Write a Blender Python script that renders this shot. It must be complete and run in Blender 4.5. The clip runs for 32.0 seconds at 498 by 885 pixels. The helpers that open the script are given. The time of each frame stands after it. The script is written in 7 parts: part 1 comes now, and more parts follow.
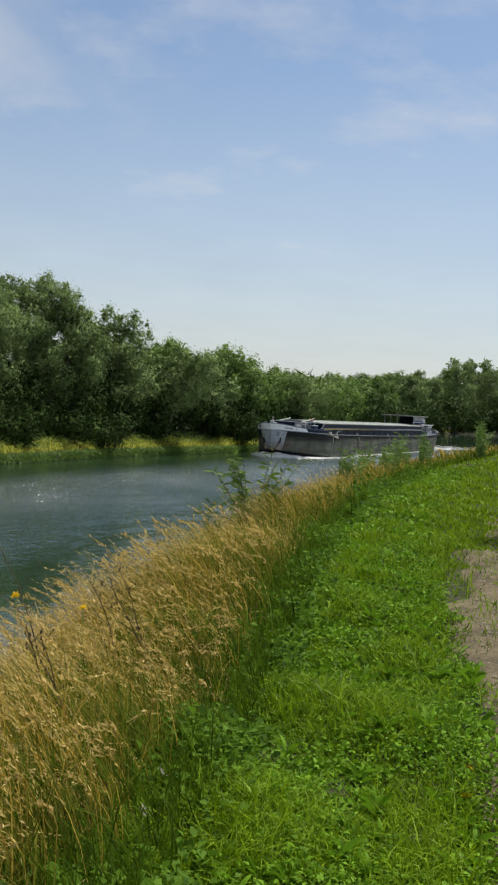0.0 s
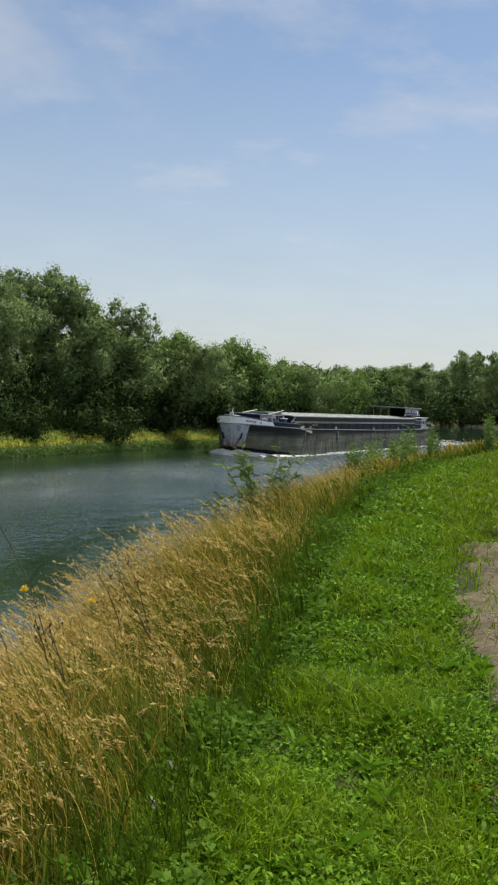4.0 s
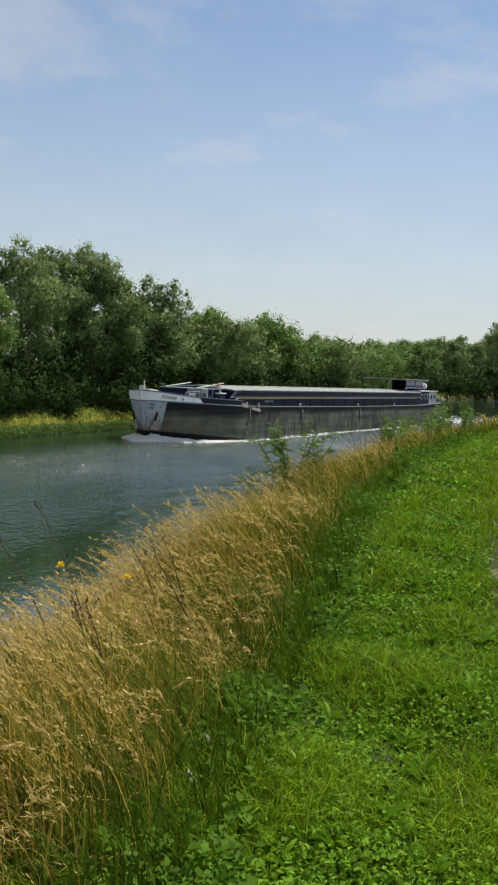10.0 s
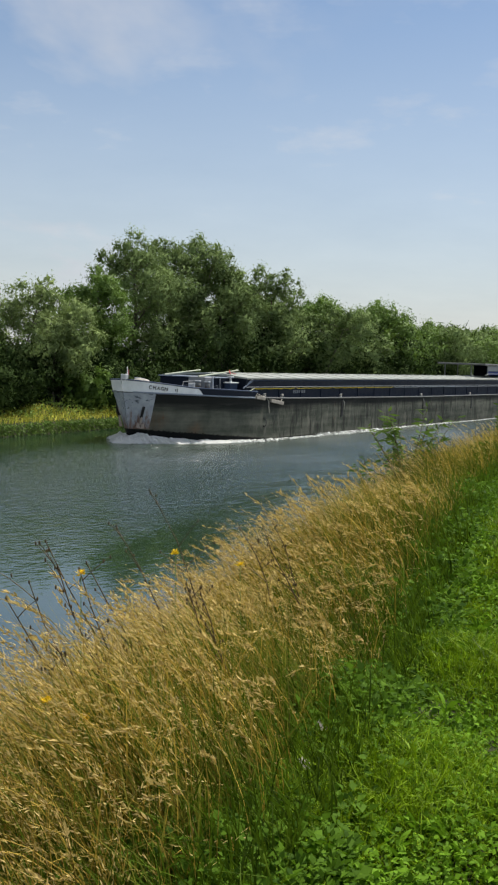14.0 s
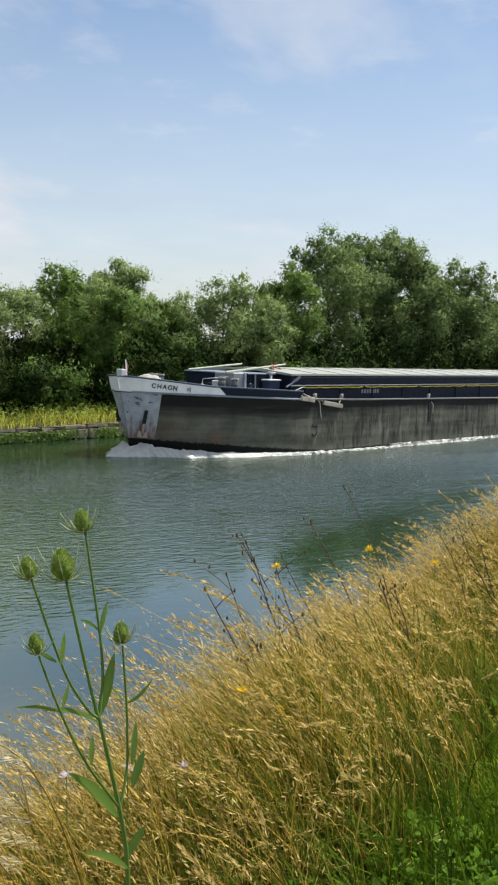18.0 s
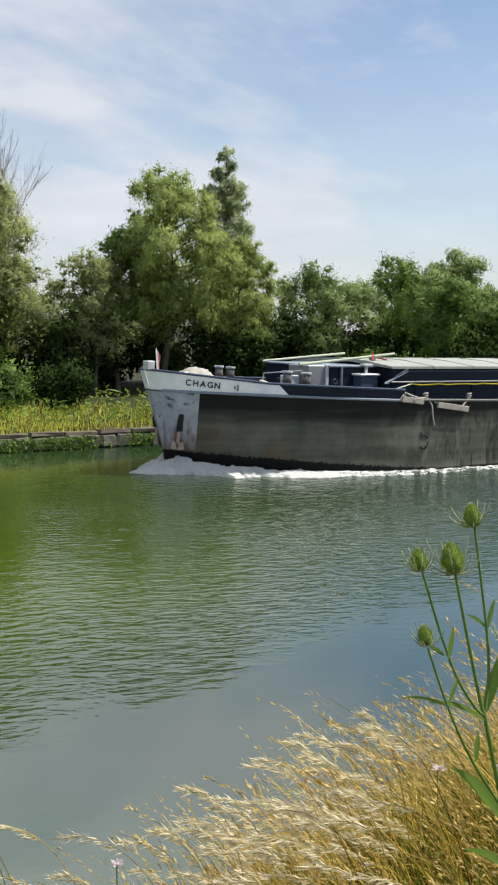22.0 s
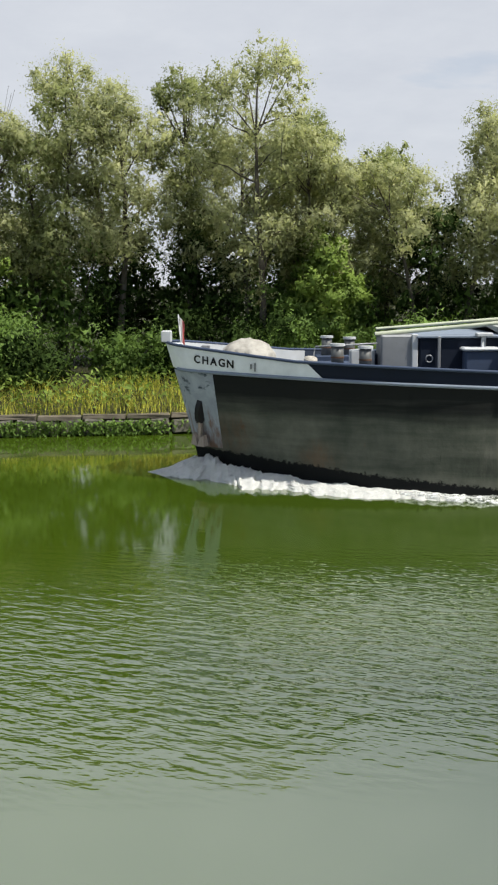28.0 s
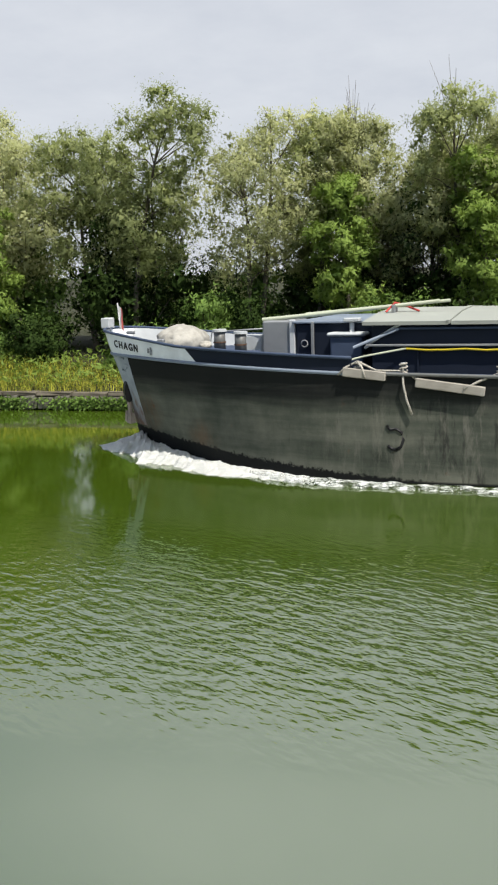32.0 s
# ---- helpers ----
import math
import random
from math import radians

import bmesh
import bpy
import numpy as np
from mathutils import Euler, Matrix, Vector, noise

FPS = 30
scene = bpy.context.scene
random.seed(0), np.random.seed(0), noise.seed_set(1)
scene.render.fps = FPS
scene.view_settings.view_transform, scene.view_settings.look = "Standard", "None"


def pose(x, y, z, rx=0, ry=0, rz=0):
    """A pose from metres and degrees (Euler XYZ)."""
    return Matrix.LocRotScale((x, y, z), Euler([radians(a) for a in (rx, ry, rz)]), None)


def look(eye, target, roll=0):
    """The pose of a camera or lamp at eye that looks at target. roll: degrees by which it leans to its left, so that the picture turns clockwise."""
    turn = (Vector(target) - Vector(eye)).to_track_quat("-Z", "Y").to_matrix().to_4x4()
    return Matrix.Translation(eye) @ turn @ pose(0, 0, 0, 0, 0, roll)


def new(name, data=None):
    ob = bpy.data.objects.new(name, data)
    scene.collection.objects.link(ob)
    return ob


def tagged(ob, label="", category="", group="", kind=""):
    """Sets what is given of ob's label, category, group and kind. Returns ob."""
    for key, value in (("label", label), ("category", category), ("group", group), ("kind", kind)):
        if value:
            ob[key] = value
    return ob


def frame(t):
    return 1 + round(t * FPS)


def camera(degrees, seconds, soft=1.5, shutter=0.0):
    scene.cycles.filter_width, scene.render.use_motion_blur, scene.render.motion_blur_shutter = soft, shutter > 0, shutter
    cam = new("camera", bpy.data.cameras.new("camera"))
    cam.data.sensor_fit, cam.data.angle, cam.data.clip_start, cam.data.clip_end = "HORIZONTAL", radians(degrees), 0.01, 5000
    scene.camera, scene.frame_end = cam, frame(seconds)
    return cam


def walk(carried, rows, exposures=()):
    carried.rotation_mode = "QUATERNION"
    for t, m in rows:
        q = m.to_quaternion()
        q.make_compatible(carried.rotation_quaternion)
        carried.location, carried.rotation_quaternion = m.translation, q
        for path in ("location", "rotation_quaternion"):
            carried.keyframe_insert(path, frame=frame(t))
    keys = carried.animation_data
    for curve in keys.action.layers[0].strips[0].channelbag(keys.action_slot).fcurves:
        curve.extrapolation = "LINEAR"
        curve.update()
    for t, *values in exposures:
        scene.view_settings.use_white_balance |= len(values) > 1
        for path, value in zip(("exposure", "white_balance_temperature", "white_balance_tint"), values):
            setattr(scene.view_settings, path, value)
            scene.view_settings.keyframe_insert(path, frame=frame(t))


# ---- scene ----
cam = camera(26.05, 32.0, soft=2.2)
EYE = (0.0, 0.0, 4.0)
TURNS = [
    (0, 88.14, -3.50, 0.03),
    (0.5, 88.15, -3.50, 0.05),
    (1, 88.14, -3.50, 0.10),
    (1.5, 87.97, -3.46, 0.25),
    (2, 87.79, -3.40, 0.35),
    (2.5, 87.74, -3.38, 0.39),
    (3, 87.75, -3.40, 0.40),
    (3.5, 87.75, -3.34, 0.43),
    (5.5, 87.78, -3.36, 0.50),
    (6, 87.60, -3.35, 0.60),
    (6.5, 87.25, -3.19, 0.82),
    (7, 87.12, -3.16, 0.93),
    (7.5, 87.03, -3.10, 1.04),
    (8, 86.90, -3.08, 1.19),
    (8.5, 86.79, -3.03, 1.33),
    (9, 86.68, -2.93, 1.53),
    (9.5, 86.53, -2.80, 1.85),
    (10, 86.35, -2.72, 2.19),
    (10.5, 86.12, -2.59, 2.63),
    (11, 85.90, -2.48, 3.22),
    (11.5, 85.85, -2.47, 3.66),
    (12, 85.77, -2.38, 4.30),
    (12.5, 85.72, -2.36, 5.12),
    (13, 85.68, -2.31, 5.86),
    (13.5, 85.61, -2.19, 6.93),
    (15.5, 85.21, -1.89, 12.04),
    (16, 85.24, -1.85, 13.50),
    (16.5, 85.17, -1.94, 15.05),
    (17, 85.09, -2.00, 16.15),
    (17.5, 85.02, -1.99, 17.22),
    (18, 84.93, -1.96, 18.32),
    (18.5, 84.97, -1.86, 19.92),
    (19, 85.15, -1.95, 21.53),
    (19.5, 85.24, -1.91, 23.54),
    (20, 85.07, -1.96, 25.56),
    (20.5, 84.85, -2.01, 27.69),
    (21, 84.63, -2.07, 29.82),
    (21.5, 84.24, -1.79, 32.61),
    (22, 83.99, -1.37, 36.05),
    (22.5, 83.75, -1.01, 39.18),
    (23, 83.54, -0.83, 42.09),
    (23.5, 83.36, -0.65, 45.11),
    (24, 83.10, -0.38, 47.85),
    (24.5, 82.86, -0.12, 50.82),
    (25, 82.74, 0.04, 54.35),
    (25.5, 82.65, -0.14, 58.00),
    (26, 82.42, -0.32, 62.40),
    (26.5, 82.12, -0.36, 66.26),
    (28.5, 81.30, 0.71, 81.69),
    (29, 80.69, 1.03, 85.68),
    (29.5, 80.79, 0.99, 88.98),
    (30, 80.84, 1.14, 92.05),
    (30.5, 80.71, 1.33, 95.70),
    (31, 80.85, 1.43, 99.58),
    (31.5, 81.07, 1.63, 103.02),
    (32, 81.10, 1.73, 104.60),
]
# turning the body carries the eye a little to the left while the near plants pass by
SHIFT = (-0.151, -0.074)


def eye_pose(t, a, b, c):
    k = min(1.0, max(0.0, (c - 15.0) / 21.5))
    dx, dy = SHIFT[0] * k, SHIFT[1] * k
    side = -dx * math.cos(radians(c)) - dy * math.sin(radians(c))
    return pose(EYE[0] + dx, EYE[1] + dy, EYE[2], a, b, c - math.degrees(side / 30.0))


walk(cam, [(t, eye_pose(t, a, b, c)) for t, a, b, c in TURNS], [(0.0, -0.05), (13.0, -0.05), (16.0, 0.10), (20.0, 0.30), (22.0, 0.24), (24.0, 0.12), (27.0, 0.10), (32.0, 0.14)])

# ---- world and sun ----
SUN_AZ, SUN_EL = -39.0, 60.0        # degrees to the left of +y, and above the horizon
sun_dir = Vector((-math.sin(radians(SUN_AZ)) * math.cos(radians(SUN_EL)), math.cos(radians(SUN_AZ)) * math.cos(radians(SUN_EL)), math.sin(radians(SUN_EL))))
sun = new("sun", bpy.data.lights.new("sun", "SUN"))
sun.data.energy, sun.data.angle, sun.data.color = 5.4, radians(0.6), (1.0, 0.95, 0.86)
sun.matrix_basis = look(sun_dir * 100, (0, 0, 0))


class Nodes:
    """A short hand for node trees."""

    def __init__(self, tree):
        self.t = tree
        tree.nodes.clear()

    def n(self, kind, **values):
        node = self.t.nodes.new(kind)
        for key, v in values.items():
            if key in node.inputs:
                node.inputs[key].default_value = v
        return node

    def link(self, a, b):
        self.t.links.new(a, b)

    def math(self, op, a, b=0.5, clamp=False):
        m = self.t.nodes.new("ShaderNodeMath")
        m.operation, m.use_clamp = op, clamp
        for i, v in enumerate((a, b)):
            if isinstance(v, (int, float)):
                m.inputs[i].default_value = v
            else:
                self.link(v, m.inputs[i])
        return m.outputs[0]

    def noise(self, vec, scale, detail=4.0, rough=0.55, stretch=None):
        if stretch:
            mp = self.t.nodes.new("ShaderNodeMapping")
            mp.inputs["Scale"].default_value = stretch
            self.link(vec, mp.inputs["Vector"])
            vec = mp.outputs[0]
        nz = self.n("ShaderNodeTexNoise", Scale=scale, Detail=detail, Roughness=rough)
        self.link(vec, nz.inputs["Vector"])
        return nz.outputs["Fac"]

    def ramp(self, fac, stops):
        r = self.t.nodes.new("ShaderNodeValToRGB")
        el = r.color_ramp.elements
        while len(el) < len(stops):
            el.new(0.5)
        for e, (pos, col) in zip(el, stops):
            e.position, e.color = pos, (*col, 1.0) if len(col) == 3 else col
        self.link(fac, r.inputs[0])
        return r.outputs[0]

    def mix(self, fac, a, b):
        m = self.t.nodes.new("ShaderNodeMix")
        m.data_type = "RGBA"
        for sock, v in ((m.inputs[0], fac), (m.inputs[6], a), (m.inputs[7], b)):
            if isinstance(v, (int, float)):
                sock.default_value = v
            elif isinstance(v, tuple):
                sock.default_value = (*v, 1.0)
            else:
                self.link(v, sock)
        return m.outputs[2]

    def bump(self, height, strength, distance):
        b = self.n("ShaderNodeBump", Strength=strength, Distance=distance)
        self.link(height, b.inputs["Height"])
        return b.outputs[0]


world = bpy.data.worlds.new("sky")
scene.world = world
world.use_nodes = True
W = Nodes(world.node_tree)
tc = W.n("ShaderNodeTexCoord")
skytex = W.n("ShaderNodeTexSky")
skytex.sky_type, skytex.sun_disc = "NISHITA", False
skytex.sun_elevation, skytex.sun_rotation = radians(SUN_EL), radians(-SUN_AZ)
skytex.air_density, skytex.dust_density, skytex.ozone_density = 1.0, 0.7, 1.7
sep = W.n("ShaderNodeSeparateXYZ")
W.link(tc.outputs["Generated"], sep.inputs[0])
up = W.math("MAXIMUM", sep.outputs[2], 0.03)
# flat cloud layer seen in perspective
lay = W.n("ShaderNodeCombineXYZ")
W.link(W.math("DIVIDE", sep.outputs[0], W.math("ADD", up, 0.18)), lay.inputs[0])
W.link(W.math("DIVIDE", sep.outputs[1], W.math("ADD", up, 0.18)), lay.inputs[1])
big = W.noise(lay.outputs[0], 1.1, 6.0, 0.55, (1.0, 0.55, 1.0))
west = W.math("MULTIPLY", sep.outputs[0], -1.0)
cover = W.math("ADD", W.math("MULTIPLY", west, 0.95), W.math("MULTIPLY", W.math("SUBTRACT", big, 0.5), 1.2))
cover = W.math("MULTIPLY", W.math("SUBTRACT", cover, 0.52), 5.0, True)
haze = W.math("MULTIPLY", W.math("SUBTRACT", 0.30, sep.outputs[2]), 2.3, True)
cover = W.math("MAXIMUM", W.math("MULTIPLY", cover, 0.93), W.math("MULTIPLY", haze, 0.95))
fine = W.noise(lay.outputs[0], 2.6, 5.0, 0.6)
high = W.math("MULTIPLY", W.math("MULTIPLY", W.math("SUBTRACT", sep.outputs[2], 0.25), 5.0, True), W.math("MULTIPLY", W.math("SUBTRACT", west, 0.60), 4.5, True))
patch = W.math("MULTIPLY", W.math("MULTIPLY", W.math("SUBTRACT", big, 0.44), 6.5, True), W.math("MULTIPLY", west, 3.2, True))
high = W.math("MAXIMUM", high, W.math("MULTIPLY", W.math("MULTIPLY", W.math("SUBTRACT", sep.outputs[2], 0.36), 4.0, True), 0.65))
cover = W.math("MAXIMUM", cover, W.math("MAXIMUM", high, W.math("MULTIPLY", patch, 0.9)))
cover = W.math("MAXIMUM", W.math("MAXIMUM", cover, W.math("MULTIPLY", W.math("SUBTRACT", west, 0.40), 1.45, True)), W.math("MULTIPLY", W.math("SUBTRACT", fine, 0.46), 2.0, True))
cloudcol = W.mix(fine, (0.505, 0.535, 0.60), (0.715, 0.735, 0.77))
# the cloud layer is thinner and brighter overhead
thin = W.math("ADD", W.math("MULTIPLY", W.math("SUBTRACT", sep.outputs[2], 0.33), 1.6, True), 1.0)
thin = W.math("MINIMUM", thin, 1.22)
bg1, bg2 = W.n("ShaderNodeBackground", Strength=0.110), W.n("ShaderNodeBackground", Strength=1.03)
W.link(skytex.outputs[0], bg1.inputs[0])
W.link(cloudcol, bg2.inputs[0])
W.link(W.math("MULTIPLY", thin, 1.04), bg2.inputs[1])
ms = W.n("ShaderNodeMixShader")
W.link(cover, ms.inputs[0])
W.link(bg1.outputs[0], ms.inputs[1])
W.link(bg2.outputs[0], ms.inputs[2])
wo = W.n("ShaderNodeOutputWorld")
W.link(ms.outputs[0], wo.inputs[0])


# ---- materials ----
def material(name):
    m = bpy.data.materials.new(name)
    m.use_nodes = True
    return m, Nodes(m.node_tree)


def finish(N, shader):
    out = N.n("ShaderNodeOutputMaterial")
    N.link(shader, out.inputs[0])


def principled(N, color, rough=0.6, metal=0.0, normal=None, spec=0.5):
    p = N.n("ShaderNodeBsdfPrincipled", Metallic=metal)
    p.inputs["Specular IOR Level"].default_value = spec
    for sock, v in ((p.inputs["Base Color"], color), (p.inputs["Roughness"], rough)):
        if isinstance(v, tuple):
            sock.default_value = (*v, 1.0)
        elif isinstance(v, (int, float)):
            sock.default_value = v
        else:
            N.link(v, sock)
    if normal:
        N.link(normal, p.inputs["Normal"])
    return p.outputs[0]


def paint(name, color, wear=(0.10, 0.06, 0.04), amount=0.25, rough=0.45, metal=0.0, scale=3.0, spec=0.25):
    """Painted or bare metal, with stains and worn patches at two scales."""
    m, N = material(name)
    tcn = N.n("ShaderNodeTexCoord")
    o = tcn.outputs["Object"]
    a, b = N.noise(o, scale, 5.0, 0.6), N.noise(o, scale * 9, 3.0, 0.6)
    streak = N.noise(o, 1.0, 4.0, 0.6, (scale * 5, scale * 5, scale * 0.5))
    tone = N.mix(a, tuple(c * 0.75 for c in color), tuple(min(1, c * 1.18) for c in color))
    w = N.math("MULTIPLY", N.math("SUBTRACT", N.math("ADD", N.math("MULTIPLY", streak, 0.6), N.math("MULTIPLY", b, 0.5)), 0.72 - amount * 0.4), 4.0, True)
    finish(N, principled(N, N.mix(N.math("MULTIPLY", w, amount * 2.2, True), tone, wear), N.ramp(a, [(0.3, (rough - 0.05,) * 3), (0.7, (rough + 0.2,) * 3)]), metal, N.bump(b, 0.15, 0.01), spec))
    return m


def plain(name, dark, light, rough=0.8, scale=6.0, bumps=0.3, stretch=None, distance=0.02):
    """A matt natural surface with grain and blotches."""
    m, N = material(name)
    o = N.n("ShaderNodeTexCoord").outputs["Object"]
    a, b = N.noise(o, scale * 0.2, 4.0, 0.6), N.noise(o, scale, 6.0, 0.65, stretch)
    fac = N.math("ADD", N.math("MULTIPLY", a, 0.5), N.math("MULTIPLY", b, 0.5))
    finish(N, principled(N, N.ramp(fac, [(0.33, dark), (0.66, light)]), rough, 0.0, N.bump(b, bumps, distance), 0.3))
    return m


def foliage(name, dark, light, glow=0.45, gloss=0.25, rough=0.5, spread=0.55):
    """Leaves and grass: each piece has its own tone, and light passes through."""
    m, N = material(name)
    g = N.n("ShaderNodeNewGeometry")
    pos = N.noise(g.outputs["Position"], 0.35, 2.0, 0.5)
    fac = N.math("ADD", N.math("MULTIPLY", g.outputs["Random Per Island"], spread), N.math("MULTIPLY", pos, 1.15 - spread))
    col = N.ramp(fac, [(0.08, dark), (0.85, light)])
    p = principled(N, col, rough, 0.0, None, gloss)
    tr = N.n("ShaderNodeBsdfTranslucent")
    N.link(N.mix(0.35, col, (light[0] * 1.12, light[1] * 1.22, light[2] * 0.7)), tr.inputs[0])
    mx = N.n("ShaderNodeMixShader", Fac=glow)
    N.link(p, mx.inputs[1])
    N.link(tr.outputs[0], mx.inputs[2])
    finish(N, mx.outputs[0])
    return m


M_WILLOW = foliage("willow_leaf", (0.068, 0.098, 0.036), (0.40, 0.435, 0.19), 0.42, 0.12, 0.6, 0.25)
M_WILLOW2 = foliage("pale_willow_leaf", (0.095, 0.122, 0.052), (0.58, 0.59, 0.31), 0.46, 0.12, 0.6, 0.25)
# darker copy of the willow leaf: backlit shade put into its colour
M_WILLOW_DIM = foliage("willow_leaf_baked_shade", (0.026, 0.048, 0.015), (0.22, 0.30, 0.11), 0.20, 0.04, 0.7, 0.22)
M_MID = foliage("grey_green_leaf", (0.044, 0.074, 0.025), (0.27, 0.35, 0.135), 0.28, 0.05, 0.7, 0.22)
M_GREEN = foliage("green_leaf", (0.028, 0.058, 0.012), (0.18, 0.285, 0.062), 0.28, 0.15, 0.6, 0.3)
M_BRIGHT = foliage("bright_leaf", (0.10, 0.16, 0.020), (0.27, 0.37, 0.085), 0.34, 0.15, 0.6, 0.35)
M_BIRCH = foliage("light_birch_leaf", (0.085, 0.125, 0.034), (0.40, 0.47, 0.155), 0.42, 0.12, 0.6, 0.25)
M_GREYBIRCH = foliage("grey_birch_leaf", (0.12, 0.155, 0.085), (0.44, 0.49, 0.30), 0.50, 0.08, 0.6, 0.25)
# near-black leaf: the deep shade under the trees is put into its colour
M_LEAF_SHADE = foliage("leaf_baked_shade", (0.010, 0.022, 0.006), (0.045, 0.075, 0.018), 0.12, 0.04, 0.7)
M_LAWN = foliage("lawn_blade", (0.006, 0.022, 0.001), (0.24, 0.37, 0.012), 0.26, 0.10, 0.5, 0.75)
M_CLOVER = foliage("clover_leaf", (0.012, 0.042, 0.003), (0.17, 0.32, 0.020), 0.25, 0.06, 0.6, 0.75)
M_HERB = foliage("herb_leaf", (0.012, 0.038, 0.006), (0.115, 0.215, 0.020), 0.32, 0.04, 0.6, 0.7)
M_DRY = foliage("dry_grass", (0.028, 0.020, 0.004), (0.60, 0.415, 0.080), 0.25, 0.08, 0.6, 0.8)
M_DRYHEAD = foliage("seed_head", (0.17, 0.100, 0.026), (0.76, 0.58, 0.235), 0.35, 0.10, 0.6, 0.8)
M_BENT = foliage("bent_grass", (0.19, 0.115, 0.04), (0.76, 0.57, 0.28), 0.35, 0.08, 0.65, 0.7)
M_PLUME = foliage("pale_plume", (0.48, 0.40, 0.26), (0.85, 0.76, 0.56), 0.35, 0.12, 0.65)
M_BANKGRASS = foliage("bank_grass", (0.066, 0.100, 0.010), (0.50, 0.49, 0.075), 0.30, 0.1, 0.7, 0.7)
M_OLIVE = foliage("olive_blade", (0.020, 0.026, 0.003), (0.26, 0.25, 0.042), 0.30, 0.08, 0.7, 0.8)
# dark green blades, deepened further: shade between the stalks put into the colour
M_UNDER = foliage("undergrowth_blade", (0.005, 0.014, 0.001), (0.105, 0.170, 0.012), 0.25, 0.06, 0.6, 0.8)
M_STALK = foliage("dark_stalk", (0.05, 0.038, 0.02), (0.14, 0.10, 0.055), 0.15, 0.2)
M_TEASEL = foliage("teasel_green", (0.10, 0.18, 0.035), (0.20, 0.31, 0.08), 0.3, 0.3)
M_TEASELHEAD = foliage("teasel_head", (0.16, 0.24, 0.04), (0.34, 0.44, 0.12), 0.3, 0.2)
M_SPIKE = foliage("teasel_spike", (0.35, 0.42, 0.22), (0.6, 0.64, 0.42), 0.3, 0.2)
M_YELLOW = foliage("yellow_petal", (0.7, 0.42, 0.01), (0.85, 0.6, 0.02), 0.3, 0.2)
M_PINK = foliage("pale_petal", (0.55, 0.40, 0.50), (0.8, 0.72, 0.75), 0.3, 0.2)
M_BARK = plain("bark", (0.05, 0.042, 0.032), (0.17, 0.145, 0.115), 0.9, 8.0, 0.6, (1, 1, 0.25), 0.04)
M_SOIL = plain("soil_and_thatch", (0.013, 0.015, 0.005), (0.042, 0.045, 0.015), 0.95, 9.0, 0.6)
M_GRAVEL = plain("path_gravel", (0.034, 0.027, 0.014), (0.18, 0.142, 0.080), 0.95, 22.0, 0.8)
M_PEBBLE = plain("pebble", (0.13, 0.10, 0.065), (0.34, 0.28, 0.20), 0.9, 30.0, 0.4)
M_DEADWOOD = plain("grey_deadwood", (0.13, 0.105, 0.08), (0.32, 0.275, 0.22), 0.9, 8.0, 0.4)
M_STONE = plain("quay_stone", (0.055, 0.055, 0.042), (0.19, 0.18, 0.145), 0.9, 7.0, 0.6)
M_COPING = plain("coping_concrete", (0.065, 0.056, 0.042), (0.185, 0.160, 0.122), 0.9, 6.0, 0.5)

# water: murky green body, mirror surface with wind ripples
M_WATER, N = material("canal_water")
g = N.n("ShaderNodeNewGeometry").outputs["Position"]
turned = N.n("ShaderNodeVectorRotate")
turned.rotation_type = "Z_AXIS"
turned.inputs["Angle"].default_value = radians(35)
N.link(g, turned.inputs["Vector"])
wv_ = turned.outputs[0]
swell = N.noise(wv_, 1.0, 1.5, 0.5, (3.0, 1.45, 1.0))
chop = N.noise(wv_, 4.2, 2.0, 0.5, (2.0, 0.85, 1.0))
calm = N.noise(g, 0.13, 2.0, 0.5, (0.8, 0.35, 1.0))
gx = N.n("ShaderNodeSeparateXYZ")
N.link(g, gx.inputs[0])
# metres from the near bank's edge, by a smooth curve along the canal
curve = N.math("MULTIPLY", gx.outputs[1], N.math("ADD", N.math("MULTIPLY", gx.outputs[1], 0.0019), 0.08))
off = N.math("SUBTRACT", N.math("SUBTRACT", N.math("MAXIMUM", curve, -1.5), 1.0), gx.outputs[0])
band = N.math("MULTIPLY", N.math("MULTIPLY", N.math("SUBTRACT", off, 7.0), 0.5, True), N.math("MULTIPLY", N.math("SUBTRACT", 15.6, off), 0.28, True))
band = N.math("MULTIPLY", band, N.math("MAXIMUM", N.math("MULTIPLY", N.math("SUBTRACT", 17.0, gx.outputs[1]), 0.1, True), 0.35))
amp = N.math("ADD", N.math("MULTIPLY", band, N.math("ADD", N.math("MULTIPLY", N.math("SUBTRACT", calm, 0.38), 3.0, True), 0.36)), 0.012)
openw = N.math("MULTIPLY", N.math("SUBTRACT", gx.outputs[1], 9.0), 0.05, True)
# the open reach is ruffled in midstream and calmer along the near bank
mids = N.math("MULTIPLY", N.math("SUBTRACT", off, 7.0), 0.10, True)
amp = N.math("ADD", amp, N.math("MULTIPLY", N.math("MULTIPLY", openw, N.math("ADD", mids, 0.16)), N.math("ADD", N.math("MULTIPLY", calm, 0.95), 0.30)))
# wind ruffles the long reach beyond
farw = N.math("MULTIPLY", N.math("SUBTRACT", gx.outputs[1], 20.0), 0.05, True)
amp = N.math("MULTIPLY", amp, N.math("ADD", N.math("MULTIPLY", farw, 1.0), 1.0))
